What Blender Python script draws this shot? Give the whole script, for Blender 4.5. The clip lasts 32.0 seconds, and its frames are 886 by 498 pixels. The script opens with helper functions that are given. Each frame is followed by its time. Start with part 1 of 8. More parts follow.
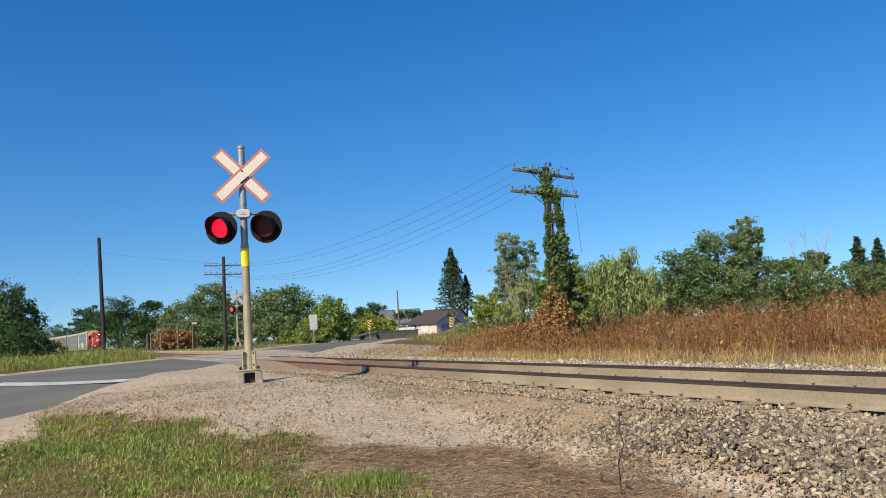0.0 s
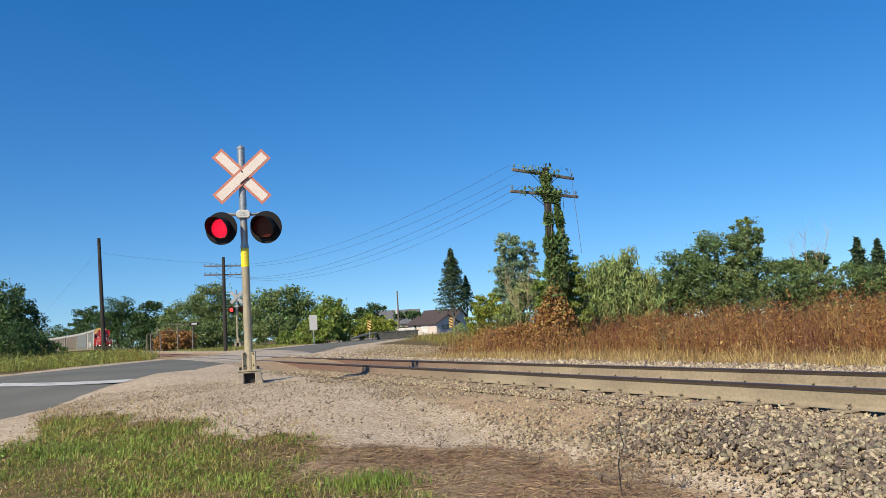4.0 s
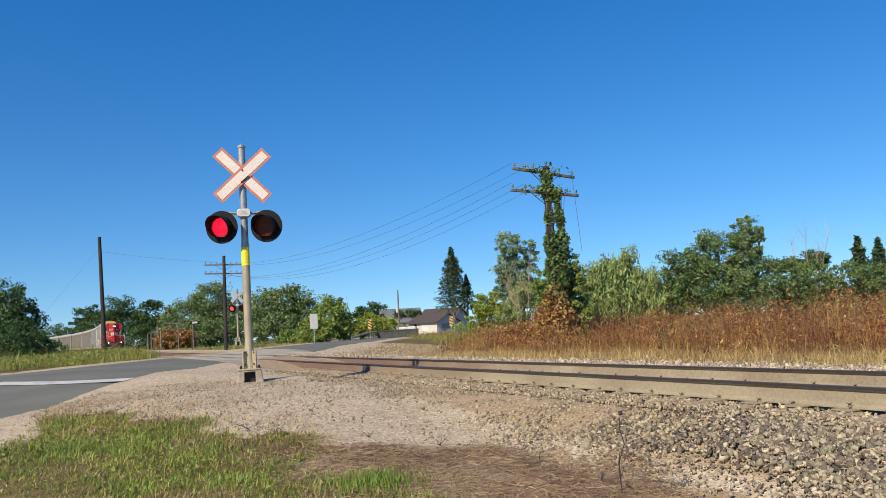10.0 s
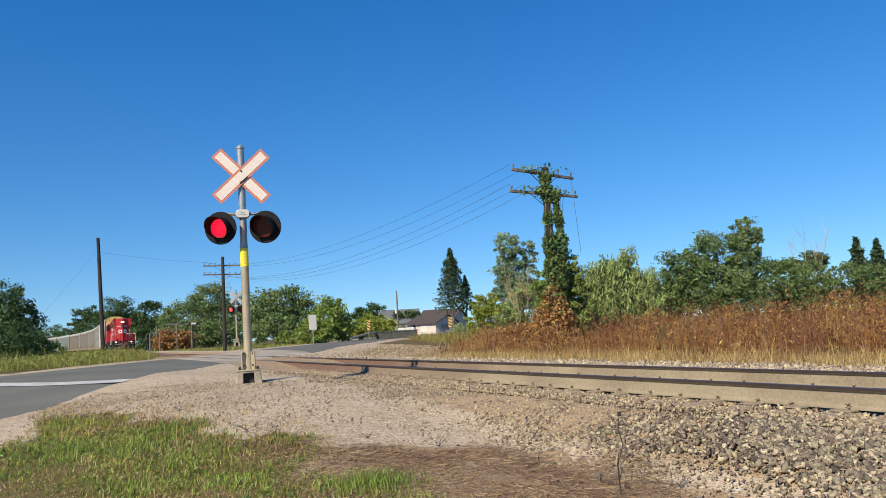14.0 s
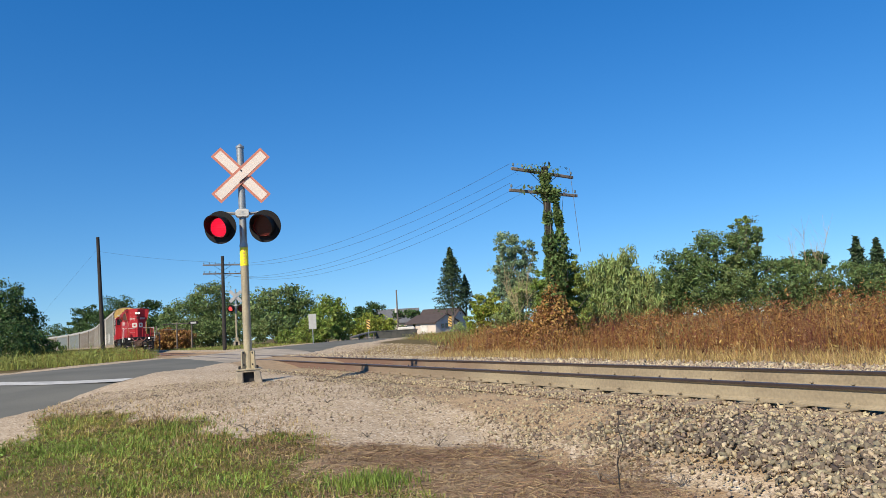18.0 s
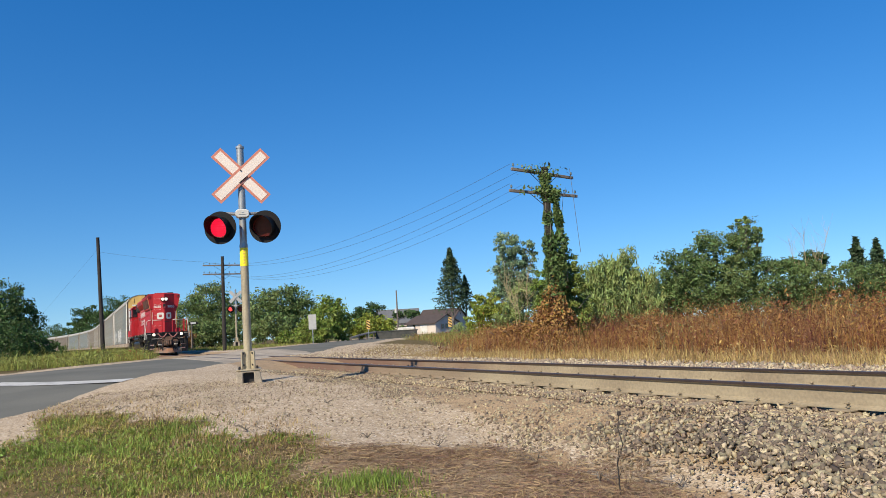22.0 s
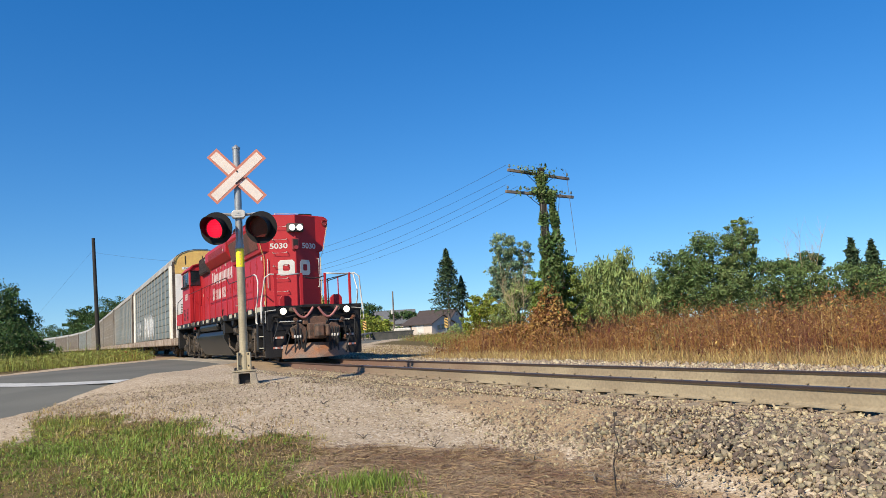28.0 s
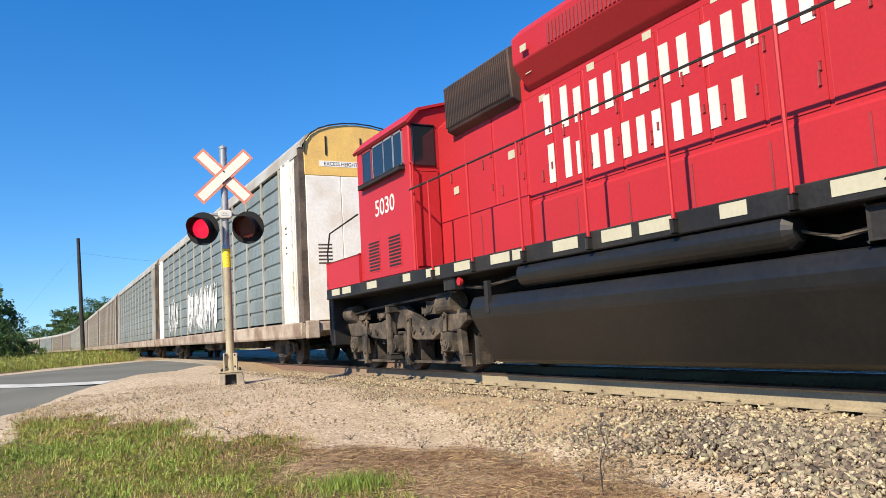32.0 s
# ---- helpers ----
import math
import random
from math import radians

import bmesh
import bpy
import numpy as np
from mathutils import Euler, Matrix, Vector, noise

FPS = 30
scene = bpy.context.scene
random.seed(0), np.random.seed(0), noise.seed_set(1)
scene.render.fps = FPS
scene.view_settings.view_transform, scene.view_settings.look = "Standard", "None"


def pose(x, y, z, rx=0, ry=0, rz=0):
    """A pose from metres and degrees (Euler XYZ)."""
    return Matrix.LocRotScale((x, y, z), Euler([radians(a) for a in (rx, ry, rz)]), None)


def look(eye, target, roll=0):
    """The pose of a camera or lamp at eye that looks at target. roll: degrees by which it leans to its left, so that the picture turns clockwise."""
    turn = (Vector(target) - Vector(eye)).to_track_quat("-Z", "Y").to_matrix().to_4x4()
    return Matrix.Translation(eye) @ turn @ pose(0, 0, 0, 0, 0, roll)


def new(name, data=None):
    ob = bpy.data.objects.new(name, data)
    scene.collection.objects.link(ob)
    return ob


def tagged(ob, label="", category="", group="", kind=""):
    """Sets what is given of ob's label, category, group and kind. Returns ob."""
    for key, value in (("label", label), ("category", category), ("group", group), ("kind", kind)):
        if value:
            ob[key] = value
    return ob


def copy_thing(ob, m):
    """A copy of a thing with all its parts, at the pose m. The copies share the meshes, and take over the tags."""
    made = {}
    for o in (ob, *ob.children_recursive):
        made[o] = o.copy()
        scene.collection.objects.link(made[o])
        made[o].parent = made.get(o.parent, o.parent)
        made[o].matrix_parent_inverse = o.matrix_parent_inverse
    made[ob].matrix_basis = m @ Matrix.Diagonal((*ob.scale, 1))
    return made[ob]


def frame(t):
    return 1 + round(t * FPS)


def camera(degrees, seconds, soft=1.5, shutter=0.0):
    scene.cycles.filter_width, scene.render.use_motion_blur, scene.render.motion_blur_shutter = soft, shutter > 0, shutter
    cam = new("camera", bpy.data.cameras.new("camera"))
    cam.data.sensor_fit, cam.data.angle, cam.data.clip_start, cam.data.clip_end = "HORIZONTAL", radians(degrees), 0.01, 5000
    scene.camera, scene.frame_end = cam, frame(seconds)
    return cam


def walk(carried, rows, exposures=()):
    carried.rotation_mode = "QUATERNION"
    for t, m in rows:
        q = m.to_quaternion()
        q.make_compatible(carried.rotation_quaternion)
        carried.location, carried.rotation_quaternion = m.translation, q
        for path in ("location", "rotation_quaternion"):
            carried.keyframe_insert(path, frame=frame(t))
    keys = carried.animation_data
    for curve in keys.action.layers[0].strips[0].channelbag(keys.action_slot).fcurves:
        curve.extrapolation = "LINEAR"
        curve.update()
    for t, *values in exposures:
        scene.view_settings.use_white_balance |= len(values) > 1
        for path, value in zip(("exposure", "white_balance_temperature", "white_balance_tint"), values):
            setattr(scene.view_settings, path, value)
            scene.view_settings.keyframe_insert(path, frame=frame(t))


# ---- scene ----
# The camera is hand-held on one spot beside the track: x runs along the track,
# y across it away from the camera, z = 0 is the top of the rails.
EYE = (0.0, -6.9, 0.697)


def aim(yaw, pitch, roll):
    a, b = radians(yaw), radians(pitch)
    way = Vector((-math.sin(a) * math.cos(b), math.cos(a) * math.cos(b), math.sin(b)))
    return look(EYE, Vector(EYE) + way, roll)


cam = camera(60.53, 32.0, soft=0.75)
walk(cam, [(t, aim(a, b, c)) for t, a, b, c in (
    (0.0, 63.623, 6.069, -3.210),
    (0.5, 63.615, 6.078, -3.210),
    (1.0, 63.618, 6.069, -3.210),
    (1.5, 63.606, 6.047, -3.210),
    (2.0, 63.606, 6.064, -3.210),
    (2.5, 63.604, 6.074, -3.210),
    (3.0, 63.604, 6.069, -3.210),
    (3.5, 63.605, 6.129, -3.210),
    (5.5, 63.662, 5.964, -3.210),
    (6.0, 63.647, 5.983, -3.210),
    (6.5, 63.739, 6.011, -3.210),
    (7.0, 63.683, 6.029, -3.210),
    (7.5, 63.733, 6.016, -3.210),
    (8.0, 63.733, 6.016, -3.210),
    (8.5, 63.733, 6.016, -3.210),
    (9.0, 63.675, 6.012, -3.210),
    (9.5, 63.673, 6.070, -3.210),
    (10.0, 63.655, 6.014, -3.210),
    (10.5, 63.659, 6.081, -3.210),
    (11.0, 63.556, 6.044, -3.210),
    (11.5, 63.579, 6.082, -3.210),
    (12.0, 63.605, 6.078, -3.210),
    (12.5, 63.618, 6.138, -3.210),
    (13.0, 63.556, 6.108, -3.210),
    (13.5, 63.578, 6.076, -3.210),
    (14.0, 63.567, 6.080, -3.210),
    (14.5, 63.560, 6.006, -3.210),
    (16.5, 63.504, 5.923, -3.210),
    (17.0, 63.523, 6.003, -3.210),
    (17.5, 63.516, 6.013, -3.210),
    (18.0, 63.555, 6.022, -3.210),
    (18.5, 63.559, 6.017, -3.210),
    (19.0, 63.608, 6.099, -3.210),
    (19.5, 63.563, 6.081, -3.210),
    (20.0, 63.558, 6.086, -3.210),
    (20.5, 63.555, 6.081, -3.210),
    (21.0, 63.546, 6.092, -3.210),
    (21.5, 63.548, 6.075, -3.210),
    (22.0, 63.550, 6.051, -3.210),
    (22.5, 63.537, 6.127, -3.210),
    (23.0, 63.486, 6.089, -3.210),
    (23.5, 63.429, 6.091, -3.210),
    (24.0, 63.415, 6.079, -3.210),
    (24.5, 63.414, 6.126, -3.210),
    (25.0, 63.374, 6.124, -3.210),
    (25.5, 63.419, 6.127, -3.210),
    (27.5, 63.309, 6.120, -3.210),
    (28.0, 63.268, 6.101, -3.210),
    (28.5, 63.176, 6.043, -3.210),
    (29.0, 63.071, 6.038, -3.210),
    (29.5, 62.961, 6.071, -3.210),
    (30.0, 62.968, 6.062, -3.210),
    (30.5, 62.914, 6.066, -3.210),
    (31.0, 62.701, 6.054, -3.210),
    (31.5, 62.394, 6.010, -3.210),
    (32.0, 62.324, 6.102, -3.210),
)], exposures=((0.0, 0.33), (6.0, 0.36), (17.0, 0.38), (28.0, 0.42), (30.0, 0.5), (31.0, 0.62), (31.6, 0.72), (32.0, 0.77)))

# ---- sky and sun ----
SUN_UP = radians(39.0)
SUN_WAY = Vector((0.495, -0.869, 0)).normalized() * math.cos(SUN_UP) + Vector((0, 0, math.sin(SUN_UP)))
world = bpy.data.worlds.new("sky")
scene.world = world
world.use_nodes = True
wn = world.node_tree.nodes
sky = wn.new("ShaderNodeTexSky")
sky.sky_type, sky.sun_disc = "NISHITA", False
sky.sun_elevation = SUN_UP
sky.sun_rotation = math.atan2(SUN_WAY.x, SUN_WAY.y)
sky.air_density, sky.dust_density, sky.ozone_density = 1.0, 0.0, 6.0
# a clear day with little haze: the band of pale air sits below the skyline
gaze, raise_it = wn.new("ShaderNodeTexCoord"), wn.new("ShaderNodeVectorMath")
raise_it.operation, raise_it.inputs[1].default_value = "ADD", (0, 0, 0.05)
world.node_tree.links.new(gaze.outputs["Generated"], raise_it.inputs[0])
world.node_tree.links.new(raise_it.outputs[0], sky.inputs[0])
wn["Background"].inputs["Strength"].default_value = 0.101
deep = wn.new("ShaderNodeHueSaturation")
deep.inputs["Saturation"].default_value = 1.17
world.node_tree.links.new(sky.outputs[0], deep.inputs["Color"])
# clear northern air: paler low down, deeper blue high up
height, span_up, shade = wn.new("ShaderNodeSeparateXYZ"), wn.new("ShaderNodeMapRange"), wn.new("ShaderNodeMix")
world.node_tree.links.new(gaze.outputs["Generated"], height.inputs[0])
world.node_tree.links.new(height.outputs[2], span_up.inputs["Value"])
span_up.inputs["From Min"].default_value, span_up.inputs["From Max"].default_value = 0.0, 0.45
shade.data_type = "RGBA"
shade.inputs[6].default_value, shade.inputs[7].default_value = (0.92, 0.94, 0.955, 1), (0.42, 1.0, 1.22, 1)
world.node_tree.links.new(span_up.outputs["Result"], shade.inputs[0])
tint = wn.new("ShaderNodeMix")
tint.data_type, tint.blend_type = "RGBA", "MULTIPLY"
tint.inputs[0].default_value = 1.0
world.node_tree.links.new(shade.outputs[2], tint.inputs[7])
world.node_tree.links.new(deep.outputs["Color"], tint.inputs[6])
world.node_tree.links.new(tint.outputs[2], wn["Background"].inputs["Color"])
sun = new("sun", bpy.data.lights.new("sun", "SUN"))
sun.data.energy, sun.data.angle, sun.data.color = 5.0, radians(0.53), (1.0, 0.87, 0.67)
sun.matrix_world = look(SUN_WAY * 50, (0, 0, 0))


# ---- materials ----
def material(name, base, rough=0.6, metal=0.0, vary=0.25, scale=3.0, fine=40.0, bump=0.15, second=None, mix=0.5, spec=0.5, island=0.0, glow=None, reach=0.02):
    """A surface with large patches and fine grain in its colour and relief; second: a stain colour that covers the share mix."""
    m = bpy.data.materials.new(name)
    m.use_nodes = True
    n, l = m.node_tree.nodes, m.node_tree.links
    b = n["Principled BSDF"]
    b.inputs["Roughness"].default_value, b.inputs["Metallic"].default_value = rough, metal
    b.inputs["Specular IOR Level"].default_value = spec
    co = n.new("ShaderNodeTexCoord")
    big, small = n.new("ShaderNodeTexNoise"), n.new("ShaderNodeTexNoise")
    for t, s, d in ((big, scale, 5), (small, fine, 3)):
        t.inputs["Scale"].default_value, t.inputs["Detail"].default_value = s, d
        l.new(co.outputs["Object"], t.inputs["Vector"])
    ramp = n.new("ShaderNodeMapRange")
    ramp.inputs["From Min"].default_value, ramp.inputs["From Max"].default_value = 0.5 + 0.25 * (0.5 - mix) * 2 - 0.12, 0.5 + 0.25 * (0.5 - mix) * 2 + 0.12
    l.new(big.outputs["Fac"], ramp.inputs["Value"])
    mixer = n.new("ShaderNodeMix")
    mixer.data_type = "RGBA"
    mixer.inputs[6].default_value = (*base, 1)
    mixer.inputs[7].default_value = (*(second or [min(1, c * (1 + vary)) for c in base]), 1)
    l.new(ramp.outputs["Result"], mixer.inputs[0])
    light = n.new("ShaderNodeMapRange")
    light.inputs["From Min"].default_value, light.inputs["From Max"].default_value = 0.25, 0.75
    light.inputs["To Min"].default_value, light.inputs["To Max"].default_value = 1 - vary, 1 + vary
    l.new(small.outputs["Fac"], light.inputs["Value"])
    hsv = n.new("ShaderNodeHueSaturation")
    l.new(mixer.outputs[2], hsv.inputs["Color"])
    value = light.outputs["Result"]
    if island:
        geo = n.new("ShaderNodeNewGeometry")
        rnd = n.new("ShaderNodeMapRange")
        rnd.inputs["To Min"].default_value, rnd.inputs["To Max"].default_value = 1 - island, 1 + island
        l.new(geo.outputs["Random Per Island"], rnd.inputs["Value"])
        mul = n.new("ShaderNodeMath")
        mul.operation = "MULTIPLY"
        l.new(rnd.outputs["Result"], mul.inputs[0])
        l.new(value, mul.inputs[1])
        value = mul.outputs[0]
        hue = n.new("ShaderNodeMapRange")
        hue.inputs["To Min"].default_value, hue.inputs["To Max"].default_value = 0.5 - island * 0.06, 0.5 + island * 0.06
        l.new(geo.outputs["Random Per Island"], hue.inputs["Value"])
        l.new(hue.outputs["Result"], hsv.inputs["Hue"])
    l.new(value, hsv.inputs["Value"])
    l.new(hsv.outputs["Color"], b.inputs["Base Color"])
    if bump:
        bp = n.new("ShaderNodeBump")
        bp.inputs["Strength"].default_value, bp.inputs["Distance"].default_value = bump, reach
        l.new(small.outputs["Fac"], bp.inputs["Height"])
        l.new(bp.outputs["Normal"], b.inputs["Normal"])
    if glow:
        b.inputs["Emission Color"].default_value = (*glow[0], 1)
        b.inputs["Emission Strength"].default_value = glow[1]
    return m


def leafy(name, base, second, island=0.45, passing=0.22, rough=0.55):
    """Leaves: each leaf its own tone, with some light passing through."""
    m = material(name, base, rough, vary=0.2, scale=0.35, fine=2.0, bump=0, second=second, mix=0.45, island=island, spec=0.3)
    n, l = m.node_tree.nodes, m.node_tree.links
    b = n["Principled BSDF"]
    col = b.inputs["Base Color"].links[0].from_socket
    tr = n.new("ShaderNodeBsdfTranslucent")
    mx = n.new("ShaderNodeMixShader")
    mx.inputs[0].default_value = passing
    l.new(col, tr.inputs["Color"])
    l.new(b.outputs[0], mx.inputs[1])
    l.new(tr.outputs[0], mx.inputs[2])
    l.new(mx.outputs[0], n["Material Output"].inputs["Surface"])
    return m


M = {}
M["red"] = material("red_paint", (0.405, 0.021, 0.027), 0.48, vary=0.08, scale=0.7, fine=22, bump=0.04, second=(0.375, 0.021, 0.026), mix=0.45, spec=0.3)
M["red_dull"] = material("weathered_red_paint", (0.29, 0.028, 0.034), 0.6, vary=0.15, scale=1.2, fine=25, bump=0.05, second=(0.2, 0.027, 0.03))
M["black"] = material("black_underframe_paint", (0.012, 0.012, 0.013), 0.6, vary=0.3, scale=1.5, fine=25, bump=0.1, second=(0.026, 0.024, 0.022), mix=0.4, spec=0.3)
# near-black colour that puts the deep shade below the deck into the paint
M["under_shade"] = material("underframe_shade_black", (0.005, 0.005, 0.005), 0.75, vary=0.3, scale=1.5, fine=25, bump=0.1, second=(0.009, 0.008, 0.007), mix=0.4, spec=0.15)
M["truck"] = material("dusty_cast_steel", (0.113, 0.0868, 0.0624), 0.8, vary=0.4, scale=2.6, fine=25, bump=0.3, second=(0.026, 0.0225, 0.019))
M["tank"] = material("oily_black_tank_paint", (0.0085, 0.009, 0.01), 0.42, vary=0.3, scale=1.0, fine=18, bump=0.04, second=(0.014, 0.0135, 0.013), mix=0.4, spec=0.45)
M["rust"] = material("rusty_steel", (0.225, 0.0975, 0.0525), 0.85, vary=0.35, scale=3.5, fine=30, bump=0.35, second=(0.075, 0.048, 0.039))
M["plough"] = material("scraped_plough_steel", (0.19, 0.15, 0.12), 0.7, vary=0.3, scale=2.0, fine=30, bump=0.2, second=(0.3, 0.13, 0.06), mix=0.4)
M["coupler"] = material("dark_grimy_coupler", (0.15, 0.0798, 0.051), 0.8, vary=0.35, scale=4, fine=25, bump=0.35, second=(0.06, 0.0437, 0.034))
M["grille"] = material("sooty_radiator_grille", (0.03, 0.022, 0.02), 0.75, vary=0.3, scale=1.5, fine=30, bump=0.1, second=(0.085, 0.05, 0.038))
M["grille_slat"] = material("rusty_grille_slats", (0.1, 0.037, 0.03), 0.8, vary=0.3, scale=1.2, fine=20, bump=0.1, second=(0.04, 0.025, 0.021))
M["white"] = material("white_paint", (0.61, 0.602, 0.571), 0.5, vary=0.06, scale=2, fine=25, bump=0.04, second=(0.532, 0.516, 0.469))
M["cream"] = material("cream_reflective_stripe", (0.425, 0.402, 0.295), 0.5, vary=0.06, scale=4, fine=25, bump=0.0)
M["yellow"] = material("yellow_paint", (0.76, 0.5, 0.14), 0.5, vary=0.1, scale=2, fine=20, bump=0.05, second=(0.66, 0.42, 0.13))
M["bright_yellow"] = material("bright_yellow_tape", (0.85, 0.72, 0.02), 0.45, vary=0.05, bump=0.0)
M["glass"] = material("dark_window_glass", (0.012, 0.018, 0.022), 0.04, vary=0.1, bump=0, spec=0.8)
M["headlamp"] = material("lit_headlamp", (0.9, 0.88, 0.8), 0.2, vary=0.02, bump=0, glow=((1.0, 0.87, 0.68), 1.7))
M["galv"] = material("galvanised_steel", (0.42, 0.43, 0.43), 0.45, metal=0.6, vary=0.12, scale=1.2, fine=20, bump=0.05, second=(0.33, 0.34, 0.33))
M["rack"] = material("galvanised_rack_panel", (0.195, 0.23, 0.225), 0.5, metal=0.1, vary=0.12, scale=0.5, fine=12, bump=0.03, second=(0.15, 0.175, 0.17))
M["rack_brown"] = material("rust_stained_rack_panel", (0.17, 0.14, 0.106), 0.6, metal=0.1, vary=0.15, scale=0.4, fine=12, bump=0.03, second=(0.153, 0.111, 0.0765))
M["rack_post"] = material("pale_rack_post", (0.374, 0.374, 0.348), 0.65, metal=0.05, vary=0.12, scale=1, fine=20, bump=0.04, second=(0.281, 0.255, 0.212))
M["rack_white"] = material("white_rack_end_paint", (0.798, 0.779, 0.722), 0.55, vary=0.07, scale=0.8, fine=15, bump=0.03, second=(0.646, 0.58, 0.475), mix=0.3)
M["rack_frame"] = material("grimy_buff_car_frame", (0.4, 0.33, 0.26), 0.75, vary=0.2, scale=1.5, fine=20, bump=0.15, second=(0.2, 0.14, 0.1))
M["parapet"] = material("dark_weathered_parapet", (0.04, 0.0448, 0.0424), 0.85, vary=0.15, scale=1.5, fine=15, bump=0.1, second=(0.064, 0.064, 0.0584))
# dark brown that paints in the shade of a recessed gap at the car corners
M["corner_recess_dark"] = material("dark_brown_corner_recess", (0.06, 0.045, 0.036), 0.8, vary=0.3, scale=1.2, fine=15, bump=0.1, second=(0.16, 0.12, 0.09), mix=0.35)
M["paint_scrawl"] = material("pale_spray_paint", (0.7, 0.71, 0.7), 0.6, vary=0.1, bump=0)
M["mast"] = material("weathered_aluminium_mast", (0.43, 0.37, 0.245), 0.5, metal=0.25, vary=0.15, scale=2.2, fine=30, bump=0.08, second=(0.33, 0.28, 0.19))
M["sign_white"] = material("white_reflective_sheeting", (0.72, 0.63, 0.55), 0.45, vary=0.06, scale=5, fine=50, bump=0.02)
M["sign_red"] = material("faded_red_border", (0.5, 0.19, 0.13), 0.5, vary=0.1, scale=6, fine=40, bump=0.02)
M["sign_grey"] = material("bare_aluminium_sign_back", (0.42, 0.42, 0.4), 0.55, metal=0.1, vary=0.1, bump=0.03)
M["lamp_black"] = material("matt_black_lamp_housing", (0.008, 0.008, 0.009), 0.6, vary=0.2, scale=6, fine=30, bump=0.05, spec=0.2)
M["lens_dark"] = material("unlit_lens_slat", (0.07, 0.012, 0.01), 0.2, vary=0.2, scale=20, fine=60, bump=0.2)
M["lens_lit"] = material("lit_red_lens", (0.5, 0.01, 0.03), 0.3, vary=0.1, scale=20, fine=60, bump=0.1, glow=((1.0, 0.012, 0.05), 0.8))
M["lens_hot"] = material("brightly_lit_red_lens", (0.5, 0.03, 0.03), 0.3, vary=0.1, scale=20, fine=60, bump=0.1, glow=((1.0, 0.1, 0.09), 1.0))
M["rim"] = material("pale_lens_rim", (0.4, 0.3, 0.27), 0.5, vary=0.1, bump=0)
M["concrete"] = material("weathered_concrete", (0.425, 0.357, 0.264), 0.85, vary=0.2, scale=5, fine=45, bump=0.25, second=(0.272, 0.238, 0.187))
M["dark"] = material("black_iron", (0.012, 0.011, 0.011), 0.7, vary=0.3, scale=5, fine=30, bump=0.15)
M["wood_pole"] = material("creosoted_pole_wood", (0.0192, 0.0162, 0.0138), 0.85, vary=0.3, scale=1.5, fine=22, bump=0.4, second=(0.036, 0.03, 0.0252))
M["wood_grey"] = material("weathered_grey_wood", (0.2, 0.17, 0.14), 0.85, vary=0.25, scale=2, fine=25, bump=0.35, second=(0.12, 0.1, 0.085))
M["insulator"] = material("glass_insulator", (0.12, 0.15, 0.15), 0.15, vary=0.1, bump=0)
M["wire"] = material("grey_wire", (0.06, 0.065, 0.07), 0.6, vary=0.1, bump=0)
M["rail_side"] = material("dusty_rail_steel", (0.3, 0.25, 0.165), 0.85, vary=0.2, scale=0.9, fine=30, bump=0.15, second=(0.235, 0.19, 0.125))
M["rail_head"] = material("worn_rail_head", (0.075, 0.052, 0.043), 0.4, metal=0.5, vary=0.15, scale=3, fine=20, bump=0.03)
M["tie"] = material("weathered_tie_wood", (0.287, 0.227, 0.151), 0.9, vary=0.25, scale=2, fine=25, bump=0.4, second=(0.151, 0.121, 0.0909))
M["bark"] = material("tree_bark", (0.11, 0.09, 0.07), 0.9, vary=0.3, scale=2, fine=18, bump=0.5, second=(0.2, 0.18, 0.15))
M["bark_pale"] = material("bare_pale_branch", (0.34, 0.27, 0.16), 0.9, vary=0.2, scale=3, fine=25, bump=0.3)
M["leaf_dark"] = leafy("dark_green_leaves", (0.05, 0.095, 0.028), (0.08, 0.135, 0.042))
M["leaf_mid"] = leafy("olive_green_leaves", (0.125, 0.185, 0.062), (0.195, 0.25, 0.09))
M["leaf_light"] = leafy("light_green_leaves", (0.171, 0.239, 0.045), (0.243, 0.297, 0.0675))
M["leaf_willow"] = leafy("grey_green_willow_leaves", (0.243, 0.306, 0.104), (0.315, 0.369, 0.135))
M["leaf_poplar"] = leafy("blue_green_poplar_leaves", (0.18, 0.265, 0.15), (0.26, 0.34, 0.19))
M["leaf_vine"] = leafy("vine_leaves", (0.162, 0.23, 0.0495), (0.261, 0.297, 0.0765))
M["leaf_ivy"] = leafy("ivy_leaves", (0.1, 0.16, 0.05), (0.165, 0.225, 0.07))
M["leaf_yellow"] = leafy("yellow_green_leaves", (0.23, 0.281, 0.0425), (0.297, 0.315, 0.0595))
M["leaf_brown"] = leafy("withered_brown_leaves", (0.289, 0.145, 0.051), (0.391, 0.23, 0.085))
M["needle"] = leafy("spruce_needles", (0.05, 0.085, 0.042), (0.075, 0.115, 0.055), passing=0.25)
M["weed"] = leafy("rust_brown_weeds", (0.23, 0.1, 0.04), (0.33, 0.175, 0.065), island=0.5)
M["weed_maroon"] = leafy("dark_maroon_weeds", (0.13, 0.05, 0.03), (0.2, 0.09, 0.045), island=0.5)
M["dry_grass"] = leafy("straw_coloured_grass", (0.338, 0.245, 0.101), (0.403, 0.317, 0.144), island=0.35)
M["dry_turf"] = leafy("dry_tan_turf", (0.36, 0.25, 0.1), (0.45, 0.33, 0.15), island=0.4)
M["grass"] = leafy("lawn_grass", (0.253, 0.248, 0.0506), (0.334, 0.293, 0.0759), island=0.5)
